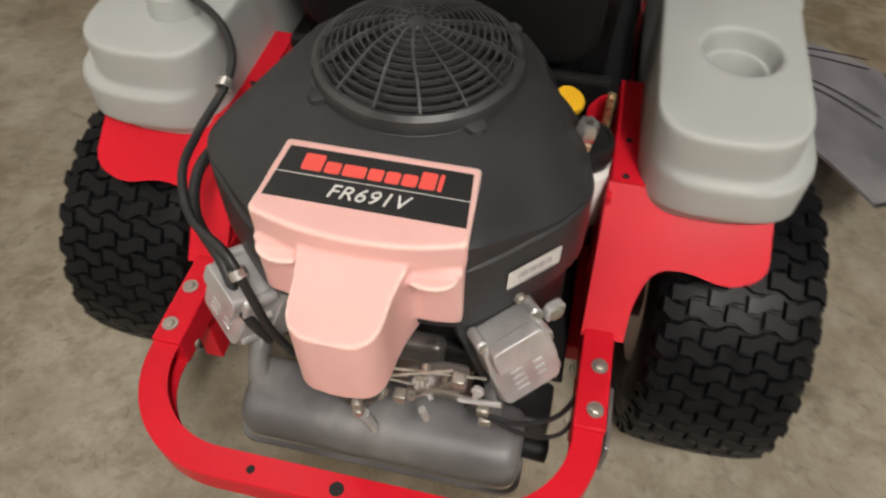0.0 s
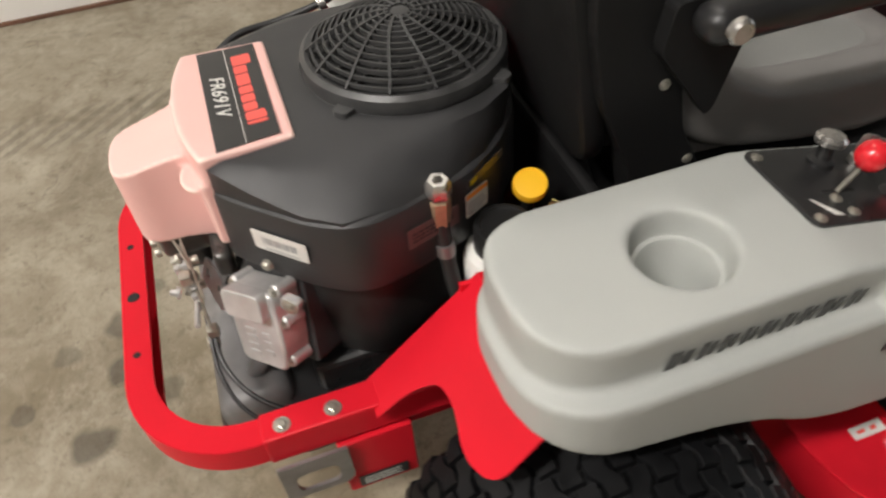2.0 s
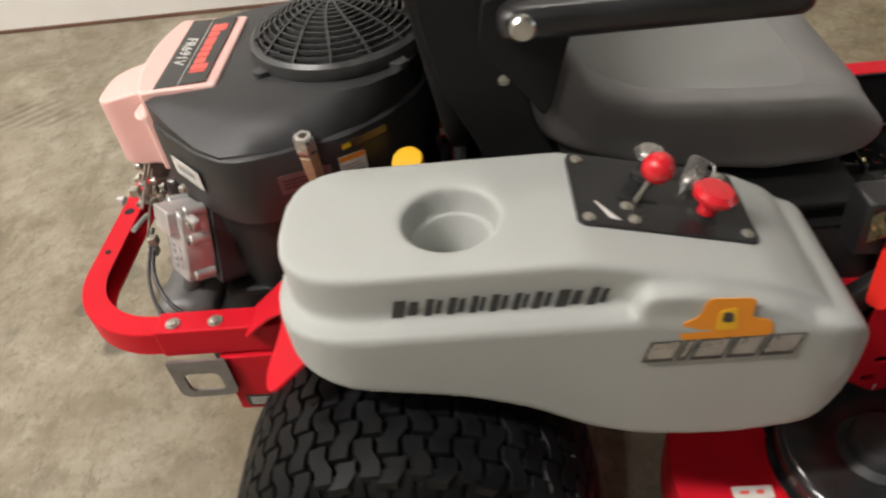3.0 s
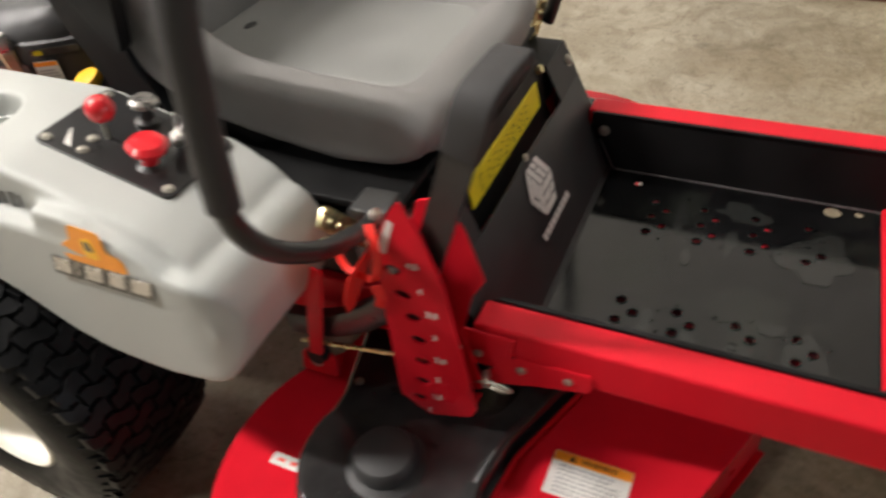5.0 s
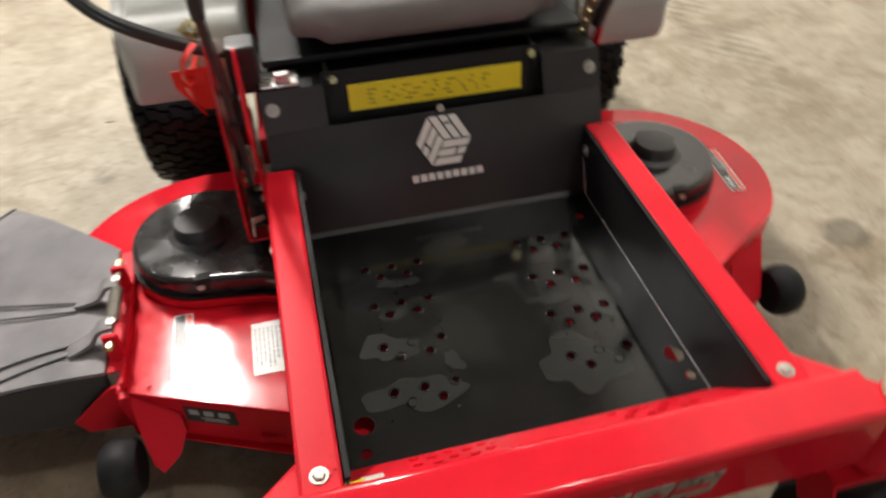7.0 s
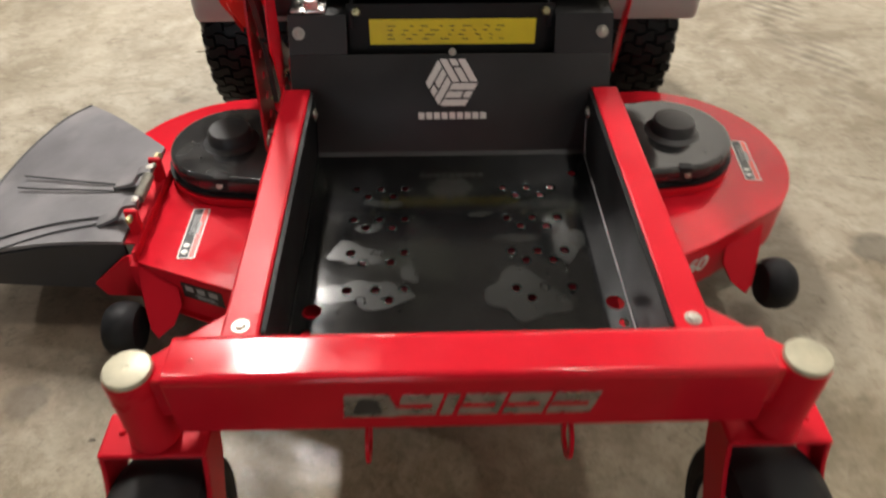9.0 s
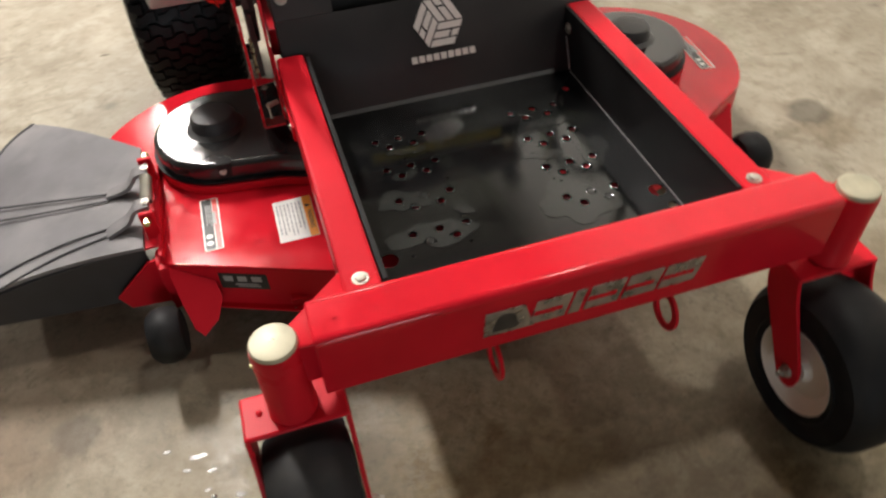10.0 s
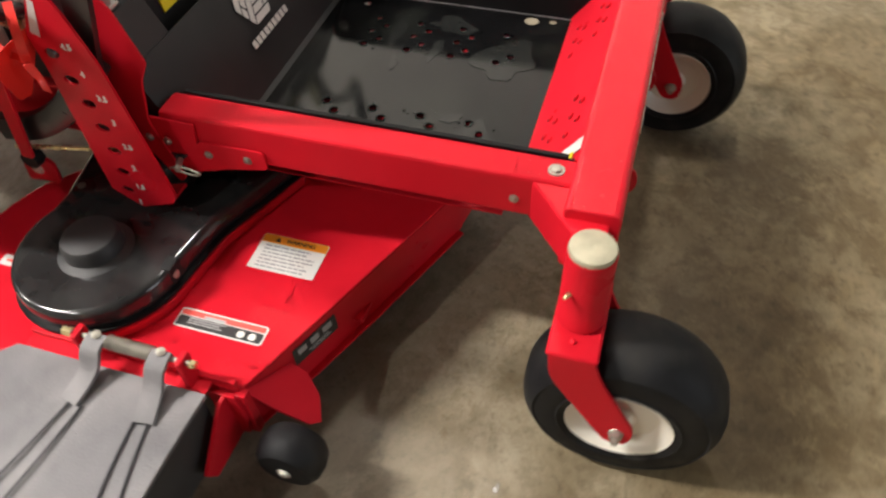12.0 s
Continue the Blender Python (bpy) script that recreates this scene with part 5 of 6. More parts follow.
for i in range(n):
    j = (i + 1) % n
    (xa, ya), (xb, yb) = deck_outline[i], deck_outline[j]
    if xa > 0.69 and xb > 0.69 and ya > 0.3 and yb > 0.3:
        continue
    q = [walls.verts.new(p) for p in ((xa, ya, 0.206), (xb, yb, 0.206), (xb, yb, 0.092), (xa, ya, 0.092), (inner[i][0], inner[i][1], 0.206), (inner[j][0], inner[j][1], 0.206), (inner[j][0], inner[j][1], 0.092), (inner[i][0], inner[i][1], 0.092))]
    for f in ((0, 1, 2, 3), (5, 4, 7, 6), (3, 2, 6, 7)):
        walls.faces.new([q[k] for k in f])
bmesh.ops.remove_doubles(walls, verts=walls.verts, dist=0.0003)
part("deck_skirt", walls, RED, deck)
part("skirt_flange", prism([(0.68, 0.742), (0.43, 0.853), (0.16, 0.962), (0.165, 0.975), (0.44, 0.866), (0.69, 0.757)], "z", 0.092, 0.097, 0.001), RED, deck)
# added near-black sheet, paints the shade inside the hollow deck
part("deck_shade_sheet", prism([(x * 0.9, 0.5 + (y - 0.5) * 0.9) for x, y in deck_outline], "z", 0.10, 0.104, 0, 1), VOID_SHADE, deck)
# pulley covers, black, on raised red mounts
def pulley_cover(s, cx, cy):
    def flip(pts):
        return [(cx + s * x, cy + y) for x, y in pts]
    shape = arc_points(0.0, 0.0, 0.156, -112, 80, 22) + [(-0.11, 0.172), (-0.30, 0.245), (-0.36, 0.22), (-0.36, -0.16), (-0.26, -0.18), (-0.10, -0.145)]
    base = part("pulley_mount", prism(flip([(x * 1.03, y * 1.03 + 0.004) for x, y in shape]), "z", 0.213, 0.236, 0.004), RED, deck)
    cover = part("pulley_cover", prism(flip(shape), "z", 0.238, 0.289, 0.012, 4, 40), GLOSS_BLACK, deck, "glossy black plastic pulley cover")
    part("rim_bead", sweep([(x, y, 0.243) for x, y in flip([(a * 1.015, b * 1.015) for a, b in shape])], [(-0.006, -0.003), (0.006, -0.003), (0.006, 0.003), (-0.006, 0.003)], closed=True), WALL_BLACK, cover)
    part("spindle_cap", lathe([(0.074, 0.286), (0.066, 0.290), (0.0545, 0.297), (0.0525, 0.318), (0.0475, 0.3255), (0.030, 0.3285), (0, 0.329)], 36, pose(cx + s * 0.008, cy, 0)), COWL, cover)
    # latch: an upright block at the front edge, near-black for a recess's shade, with a bright bolt in it
    lx, ly = cx + s * 0.004, cy + 0.146
    notch = part("latch", box((lx - 0.017, ly - 0.010, 0.252), (lx + 0.017, ly + 0.0125, 0.2905), 0.003), VOID_SHADE, cover)
    shared("bolt", SMALL_BOLT, notch, toward((lx + s * 0.006, ly + 0.0115, 0.270), (0, 1, 0.2)))
    shared("bolt", SMALL_BOLT, cover, pose(cx - s * 0.125, cy - 0.125, 0.289))
pulley_cover(1, 0.530, 0.394)
pulley_cover(-1, -0.555, 0.375)
# decals on the deck
def deck_decal(cx, cy, w, h, turn, head, lines, seed, name="warning_label"):
    at = pose(cx, cy, 0.2132, 0, 0, turn)
    base = decal(w, h, at, WHITE, deck, name, "white warning label with an orange header")
    part("header", moved(prism([(-w / 2 + 0.001, h / 2 - head), (w / 2 - 0.001, h / 2 - head), (w / 2 - 0.001, h / 2 - 0.001), (-w / 2 + 0.001, h / 2 - 0.001)], "z", 0.0009, 0.0014, 0), at), ORANGE, base)
    lettering("WARNING", head * 0.62, at @ pose(0.012, h / 2 - head * 0.53, 0.0016), INK, base, bold=0.0003, depth=0.0001)
    part("triangle", moved(prism([(-w * 0.30, h / 2 - head * 0.82), (-w * 0.21, h / 2 - head * 0.82), (-w * 0.255, h / 2 - head * 0.2)], "z", 0.0014, 0.0018, 0), at), INK, base)
    bars(print_lines(w * 0.94, h - head, lines, seed), at @ pose(0, -head / 2, 0), GREY_INK, base)
deck_decal(0.4095, 0.699, 0.136, 0.086, 90, 0.020, 7, 5)
deck_decal(-0.442, 0.664, 0.136, 0.086, -90, 0.020, 7, 6)
def pictogram(cx, cy, turn, parent):
    at = pose(cx, cy, 0.2132, 0, 0, turn)
    w, h = 0.172, 0.040
    base = decal(w, h, at, WHITE, parent, "danger_label", "red and black danger label with a white border", 0.006)
    part("field", moved(prism(rounded([(-w / 2 + 0.003, -h / 2 + 0.003), (w / 2 - 0.003, -h / 2 + 0.003), (w / 2 - 0.003, 0.004), (-w / 2 + 0.003, 0.004)], 0.003, 2), "z", 0.0009, 0.0013, 0), at), INK, base)
    part("field", moved(prism(rounded([(-w / 2 + 0.003, 0.006), (w / 2 - 0.003, 0.006), (w / 2 - 0.003, h / 2 - 0.003), (-w / 2 + 0.003, h / 2 - 0.003)], 0.003, 2), "z", 0.0009, 0.0013, 0), at), RED_INK, base)
    bars([(-0.012, 0.030, 0.012, 0.007)] + print_lines(0.09, 0.018, 3, 3), at @ pose(-0.025, -0.004, 0), GREY_INK, base)
    for k in (0, 1):
        part("pictogram", moved(lathe([(0.0075, 0.0013), (0.007, 0.0018), (0, 0.0018)], 12), at @ pose(0.042 + 0.022 * k, -0.007, 0)), WHITE, base)
pictogram(0.589, 0.652, 90, deck)
pictogram(-0.766, 0.398, 85, deck)
at = pose(0.562, 0.195, 0.2132, 0, 0, 90)
base = decal(0.068, 0.024, at, WHITE, deck, "pictogram_label", "small white label with two pictograms")
bars([(-0.022, -0.006, 0.0, 0.006), (0.006, 0.018, 0.0, 0.008)], at, RED_INK, base)
front_normal = (0.38, 0.925, 0)
black_at = toward((0.545, 0.8065, 0.170), front_normal)
base = decal(0.105, 0.046, black_at, INK, deck, "safety_label", "black safety label with grey pictograms")
bars([(-0.042, -0.022, 0.008, 0.016), (-0.012, 0.008, 0.008, 0.016), (0.018, 0.040, 0.008, 0.016)] + [(-0.02, 0.03, -0.008, 0.004), (-0.015, 0.035, -0.014, 0.004)], black_at, GREY_INK, base)
lettering("60", 0.060, toward((-0.552, 0.7295, 0.160), (-0.42, 0.907, 0)) @ pose(0, 0, 0.003), WHITE, deck, "number", shear=0.2, bold=0.001)
part("deck_pad", box((0.36, 0.80, 0.122), (0.46, 0.86, 0.132), 0.002), RED, deck)
# anti-scalp wheels with red plates
for s, wx, wy in ((1, 0.727, 0.828), (-1, -0.762, 0.722)):
    roller = part("anti_scalp_wheel", baked(lathe([(0, -0.036), (0.030, -0.036), (0.048, -0.034), (0.058, -0.022), (0.062, 0.0), (0.058, 0.022), (0.048, 0.034), (0.030, 0.036), (0, 0.036)], 28, pose(wx, wy, 0.090, 0, 90, 0))), SMOOTH_RUBBER, mower, "black rubber anti-scalp roller")
    flap = bmesh.new()
    front_pts = [(wx - s * dx, wy + dy, z) for dx, dy, z in ((0.034, -0.082, 0.206), (0.124, -0.044, 0.172), (0.130, -0.020, 0.140), (0.110, 0.006, 0.104), (0.074, 0.020, 0.078), (0.058, 0.008, 0.092), (0.046, -0.030, 0.140))]
    rear_pts = [(x, y - 0.006, z - 0.004) for x, y, z in front_pts]
    va, vb = [flap.verts.new(p) for p in front_pts], [flap.verts.new(p) for p in rear_pts]
    flap.faces.new(va)
    flap.faces.new(vb[::-1])
    for k in range(len(va)):
        flap.faces.new((va[k], vb[k], vb[(k + 1) % len(vb)], va[(k + 1) % len(va)]))
    bmesh.ops.recalc_face_normals(flap, faces=flap.faces)
    part("roller_plate", flap, RED, roller)
    side_panel = [(wx - s * 0.024, 0.212), (wx + s * 0.004, 0.206), (wx + s * 0.090, 0.126), (wx + s * 0.072, 0.088), (wx - s * 0.022, 0.080)]
    if s > 0:
        part("roller_plate", prism(side_panel, "y", wy - 0.112, wy - 0.105, 0.0015), RED, roller)
    shared("axle_bolt", BOLT, roller, toward((wx + s * 0.037, wy, 0.090), (s, 0, 0)))

# -- discharge chute: drooping rubber deflector on a sprung hinge --
def droop(x):
    t = (x - 0.728) / 0.45
    return 0.238 - 0.045 * t - 0.042 * t * t
chute_edge = smooth_path([(1.012, 0.075, 0), (1.076, 0.125, 0), (1.135, 0.240, 0), (1.168, 0.360, 0), (1.178, 0.460, 0), (1.168, 0.570, 0), (1.140, 0.676, 0)], 5)
bm = bmesh.new()
skins = []
for thick in (0.0, 0.009):
    rows = []
    for k, rim_point in enumerate(chute_edge):
        start = Vector((0.728, 0.345 + 0.361 * k / (len(chute_edge) - 1), 0))
        row = []
        for i in range(13):
            p = start.lerp(rim_point, i / 12)
            lift = 0.007 * math.sin(p.y * 9 + 0.6) * i / 12 + 0.010 * math.sin(math.pi * i / 12)
            row.append(bm.verts.new((p.x, p.y, droop(p.x) + lift - thick)))
        rows.append(row)
    for a, b in zip(rows, rows[1:]):
        for i in range(12):
            bm.faces.new((a[i], a[i + 1], b[i + 1], b[i]))
    skins.append(rows)
for top_run, low_run in ((skins[0][0], skins[1][0]), (skins[0][-1], skins[1][-1]), ([r[0] for r in skins[0]], [r[0] for r in skins[1]]), ([r[-1] for r in skins[0]], [r[-1] for r in skins[1]])):
    for i in range(len(top_run) - 1):
        bm.faces.new((top_run[i], top_run[i + 1], low_run[i + 1], low_run[i]))
chute_rim_line = [v.co - Vector((0, 0, 0.002)) for v in [r[-1] for r in skins[0]]]
chute_rim = [tuple(p) for p in chute_rim_line]
chute = part("discharge_chute", bm, CHUTE, mower, "scuffed grey rubber discharge deflector", 60)
part("rim", tube(chute_rim, 0.0055, 8, False), CHUTE_DARK, chute)
front_wall = prism([(0.730, 0.236), (0.93, droop(0.93)), (1.140, droop(1.140)), (1.138, 0.098), (0.93, 0.088), (0.735, 0.085)], "y", 0.672, 0.684, 0.003)
front_wall = moved(front_wall, Matrix.Translation((0.73, 0.69, 0)) @ pose(0, 0, 0, 0, 0, -2.5) @ Matrix.Translation((-0.73, -0.672, 0)))
part("chute_skirt", front_wall, CHUTE_DARK, chute, "dark rubber front skirt")
for y, fan in ((0.512, -0.06), (0.632, 0.03)):
    strap = part("hinge_strap", sweep(smooth_path([(0.700, y, 0.292), (0.728, y, 0.286), (0.752, y, 0.258), (0.800, y + fan * 0.2, 0.238)]), [(-0.017, -0.004), (0.017, -0.004), (0.017, 0.004), (-0.017, 0.004)]), CHUTE, chute)
    shared("bolt", SMALL_BOLT, strap, pose(0.704, y, 0.297))
    for off in (-0.012, 0.012):
        part("rib", tube([(0.80, y + off, droop(0.80) + 0.008), (0.90, y + off * 1.4 + fan * 0.4, droop(0.90) + 0.013), (1.0, y + off * 1.8 + fan, droop(1.0) + 0.012), (1.08, y + off * 2 + fan * 1.6, droop(1.08) + 0.010)], 0.0024, 6), CHUTE_DARK, chute)
rod = part("hinge_rod", tube([(0.705, 0.455, 0.284), (0.705, 0.690, 0.284)], 0.005, 10, False), ZINC, chute)
part("hinge_nut", lathe([(0, 0.018), (0.008, 0.018), (0.009, 0)], 6, toward((0.705, 0.462, 0.284), (0, -1, 0))), YELLOW_ZINC, rod)
part("hinge_nut", lathe([(0, 0.010), (0.007, 0.010), (0.008, 0)], 6, toward((0.705, 0.682, 0.284), (0, 1, 0))), YELLOW_ZINC, rod)
coil = [(0.705 + 0.011 * math.cos(a), 0.530 + 0.085 * a / (2 * math.pi * 17), 0.284 + 0.011 * math.sin(a)) for a in [2 * math.pi * 17 * k / 200 for k in range(201)]]
part("torsion_spring", sweep(coil, ring(0, 0, 0.0022, 6), (0, 1, 0)), ZINC, chute, "bright coil spring")
for y in (0.475, 0.668):
    part("hinge_lug", box((0.690, y - 0.006, 0.213), (0.720, y + 0.006, 0.297), 0.004), RED, chute)
# added strip that blocks the light streak between deck and chute
part("light_stop_strip", box((0.6985, 0.348, 0.224), (0.736, 0.700, 0.2285), 0.001), RED, chute)
part("hinge_plate", prism([(0.345, 0.213), (0.742, 0.213), (0.742, 0.238), (0.345, 0.238)], "x", 0.690, 0.699, 0.002), RED, chute)
# added filler that shuts a bright slit at the deck's corner
part("gap_filler_plate", box((0.688, 0.736, 0.088), (0.706, 0.756, 0.211), 0.002), RED, chute)
part("chute_bracket", prism(rounded([(0.69, 0.213), (0.742, 0.213), (0.748, 0.16), (0.742, 0.088), (0.70, 0.088), (0.69, 0.12)], 0.010, 3), "x", 0.702, 0.712, 0.002), RED, chute)

# -- engine --
half = [(0.0, -0.79), (0.10, -0.79), (0.142, -0.783), (0.187, -0.742), (0.250, -0.678), (0.281, -0.63), (0.286, -0.59), (0.270, -0.53), (0.237, -0.435), (0.190, -0.375), (0.125, -0.325), (0.06, -0.302), (0.0, -0.298)]
outline = half + [(-x, y) for x, y in half[-2:0:-1]]
CX, CY = 0.0, -0.52
def reach(a):
    """How far the outline lies from the middle in one direction."""
    d, best = Vector((math.cos(a), math.sin(a))), 0.1
    for i in range(len(outline)):
        p, q = Vector(outline[i]) - Vector((CX, CY)), Vector(outline[(i + 1) % len(outline)]) - Vector((CX, CY))
        e = q - p
        den = d.x * e.y - d.y * e.x
        if abs(den) > 1e-9:
            t, u = (p.x * e.y - p.y * e.x) / den, (p.x * d.y - p.y * d.x) / den
            if t > 0 and -1e-6 <= u <= 1 + 1e-6:
                best = max(best, t)
    return best
N = 120
raw = [reach(2 * math.pi * k / N) for k in range(N)]
raw = [(raw[k - 1] + 2 * raw[k] + raw[(k + 1) % N]) / 4 for k in range(N)]
def loft(rows, close=True):
    bm = bmesh.new()
    rings = []
    for pts in rows:
        rings.append([bm.verts.new(p) for p in pts])
    for a, b in zip(rings, rings[1:]):
        for k in range(N):
            bm.faces.new((a[k], a[(k + 1) % N], b[(k + 1) % N], b[k]))
    if close:
        bm.faces.new(rings[0][::-1])
        bm.faces.new(rings[-1])
    return bm
FX, FY = 0.0, -0.455  # fan axis
def cowl_ring(grow, z, mix=0.0, fan_r=0.158, dip=0.0):
    pts = []
    for k in range(N):
        a = 2 * math.pi * k / N
        x, y = CX + (raw[k] + grow) * math.cos(a), CY + (raw[k] + grow) * math.sin(a)
        fx, fy = FX + fan_r * math.cos(a), FY + fan_r * math.sin(a)
        pts.append((x * (1 - mix) + fx * mix, y * (1 - mix) + fy * mix, z))
    return pts
cowl_rows = [cowl_ring(-0.012, 0.662), cowl_ring(0.0, 0.664), cowl_ring(0.002, 0.672), cowl_ring(0.0, 0.781), cowl_ring(-0.0015, 0.7865), cowl_ring(-0.006, 0.790), cowl_ring(-0.014, 0.7915), cowl_ring(-0.013, 0.800, 0.25), cowl_ring(-0.013, 0.814, 0.6), cowl_ring(-0.013, 0.829, 0.88), cowl_ring(0, 0.842, 1.0), cowl_ring(0, 0.846, 1.0, 0.152)]
engine = part("engine", loft(cowl_rows), COWL, mower, "black engine with a salmon air intake cover", 28)
# raised top: a soft inner ridge and an outer edge that falls from the intake cover to the rim
def rim_point(x, y, z):
    a = math.atan2(y - CY, x - CX)
    r = reach(a) - 0.0055
    return (CX + r * math.cos(a), CY + r * math.sin(a), z)
crest_rows = [
    ((0.143, -0.735, 0.836), (0.142, -0.783, 0.829)),
    ((0.152, -0.715, 0.837), (0.164, -0.763, 0.821)),
    ((0.162, -0.690, 0.838), (0.190, -0.739, 0.812)),
    ((0.172, -0.655, 0.840), (0.220, -0.708, 0.803)),
    ((0.182, -0.615, 0.841), (0.250, -0.678, 0.7965)),
    ((0.190, -0.565, 0.842), (0.280, -0.630, 0.7935)),
    ((0.195, -0.515, 0.842), (0.275, -0.550, 0.7925)),
    ((0.194, -0.455, 0.842), (0.250, -0.470, 0.7925)),
    ((0.180, -0.395, 0.842), (0.214, -0.405, 0.7925)),
    ((0.145, -0.345, 0.842), (0.158, -0.350, 0.7925)),
    ((0.080, -0.316, 0.842), (0.090, -0.313, 0.7925))]
crest_rows += [((-p[0], p[1], p[2]), (-q[0], q[1], q[2])) for p, q in crest_rows[::-1]]
plateau = bmesh.new()
tops = [plateau.verts.new(p) for p, q in crest_rows]
middle = [plateau.verts.new(Vector(p).lerp(Vector(rim_point(*q)), 0.5) + Vector((0, 0, 0.004))) for p, q in crest_rows]
edges = [plateau.verts.new(rim_point(*q)) for p, q in crest_rows]
feet = [plateau.verts.new((*rim_point(*q)[:2], 0.776)) for p, q in crest_rows]
plateau.faces.new(tops)
for row_a, row_b in ((tops, middle), (middle, edges), (edges, feet)):
    for k in range(len(crest_rows)):
        j = (k + 1) % len(crest_rows)
        plateau.faces.new((row_a[k], row_b[k], row_b[j], row_a[j]))
bmesh.ops.triangulate(plateau, faces=[f for f in plateau.faces if len(f.verts) > 4])
bmesh.ops.recalc_face_normals(plateau, faces=plateau.faces)
part("cowl_crest", plateau, COWL, engine, "", 48)
lower = [[(x, max(y, -0.70), z) for x, y, z in cowl_ring(g, z)] for g, z in ((-0.020, 0.488), (-0.014, 0.50), (-0.012, 0.55), (-0.016, 0.64), (-0.016, 0.665))]
part("engine_block", loft(lower), BLOCK_BLACK, engine, "black lower engine shroud", 28)
part("engine_base", box((-0.26, -0.72, 0.42), (0.26, -0.32, 0.489), 0.01), BLACK_PAINT, engine)
part("engine_plate", box((-0.300, -0.70, 0.412), (0.300, -0.30, 0.421), 0.002), SHELL, engine)
# fan screen
screen_base = part("screen_ring", lathe([(0.118, 0.845), (0.158, 0.843), (0.160, 0.848), (0.157, 0.864), (0.150, 0.870), (0.143, 0.868), (0.140, 0.856), (0.118, 0.850)], 64, pose(FX, FY, 0)), SCREEN, engine, "black round fan guard")
# disc under the guard, its depth put into near-black colour
part("fan", lathe([(0, 0.872), (0.03, 0.872), (0.04, 0.856), (0.138, 0.851), (0.138, 0.846), (0, 0.846)], 40, pose(FX, FY, 0)), VOID_SHADE, engine)
for k in range(14):
    part("fan_blade", moved(box((0.04, -0.002, 0.853), (0.135, 0.002, 0.863), 0), pose(FX, FY, 0, 0, 0, k * 360 / 14)), SCREEN, engine)
def dome(r):
    return 0.914 - 0.046 * (r / 0.145) ** 2.2
for k in range(12):
    r = 0.022 + k * 0.0106
    circle = [(FX + r * math.cos(2 * math.pi * i / 56), FY + r * math.sin(2 * math.pi * i / 56), dome(r)) for i in range(56)]
    part("screen_wire", sweep(circle, [(-0.0015, -0.0035), (0.0015, -0.0035), (0.0015, 0.0035), (-0.0015, 0.0035)], closed=True), SCREEN, screen_base)
for k in range(14):
    a0 = 2 * math.pi * k / 14 + 0.2
    rib = []
    for i in range(9):
        r = 0.016 + i * 0.0162
        a = a0 + 0.28 * math.sin(i / 8 * math.pi * 0.5)
        rib.append((FX + r * math.cos(a), FY + r * math.sin(a), dome(r) + 0.001))
    part("screen_rib", sweep(rib, [(-0.0020, -0.004), (0.0020, -0.004), (0.0020, 0.0035), (-0.0020, 0.0035)]), SCREEN, screen_base)
part("screen_hub", lathe([(0, 0.917), (0.014, 0.916), (0.018, 0.911), (0.018, 0.900), (0, 0.900)], 24, pose(FX, FY, 0)), SCREEN, screen_base)
for k in range(8):
    a = radians(-48 + 90 * k) if k < 4 else radians(-80 + 42 * k)
    big = k < 4
    tab = rounded([(0.150, -0.018), (0.178 if big else 0.166, -0.010), (0.178 if big else 0.166, 0.010), (0.150, 0.018)], 0.006, 3)
    lug = part("screen_tab", moved(prism(tab, "z", 0.838, 0.851, 0.002), pose(FX, FY, 0, 0, 0, math.degrees(a))), SCREEN, screen_base)

# salmon intake cover
plan_top = rounded([(-0.134, -0.652), (0.134, -0.652), (0.141, -0.784), (0.080, -0.803), (0.0, -0.810), (-0.080, -0.803), (-0.141, -0.784)], [0.006, 0.006, 0.008, 0.05, 0.05, 0.05, 0.008], 5)
tier = prism(plan_top, "z", 0.800, 0.846, 0.006, 3, 40)
skirt_plan = rounded([(-0.136, -0.655), (0.136, -0.655), (0.139, -0.794), (0.110, -0.800), (-0.110, -0.800), (-0.139, -0.794)], [0.004, 0.004, 0.006, 0.02, 0.02, 0.006], 4)
skirt = prism(skirt_plan, "z", 0.688, 0.802, 0.005, 3, 40)
nose_plan = rounded([(-0.088, -0.76), (0.088, -0.76), (0.064, -0.83), (0.059, -0.918), (-0.059, -0.918), (-0.064, -0.83)], [0.002, 0.002, 0.05, 0.057, 0.057, 0.05], 9)
nose = prism(nose_plan, "z", 0.655, 0.806, 0.0)
for v in nose.verts:
    if v.co.z > 0.75:
        v.co.z = 0.824 + (v.co.y + 0.76) * 0.235
bevelled(nose, 0.010, 4, 40)
ears = []
for s in (-1, 1):
    half_moon = [(s * (0.097 + 0.037 * math.cos(a)), -0.797 - 0.024 * math.sin(a)) for a in [math.pi * k / 12 for k in range(13)]]
    ears.append(prism(half_moon + [(s * 0.060, -0.78), (s * 0.134, -0.78)], "z", 0.786, 0.7945, 0.002, 2, 40))
cover = part("intake_cover", baked(joined(tier, skirt, nose, *ears), voxel=0.0034, soften=2), PINK, engine, "salmon plastic air intake cover", 60)
B_ON = toward((0.002, -0.7125, 0.8465), (0.0, -0.03, 1.0), (0, 1, 0))
badge = part("badge", moved(prism([(-0.132, -0.046), (0.132, -0.046), (0.124, 0.043), (-0.124, 0.043)], "z", 0, 0.0016, 0.0005), B_ON), INK, engine, "black name badge with coral blocks and silver letters")
part("badge_line", moved(prism([(-0.129, -0.0045), (0.129, -0.0045), (0.129, -0.0035), (-0.129, -0.0035)], "z", 0.0016, 0.002, 0), B_ON), WHITE, badge)
x = -0.098
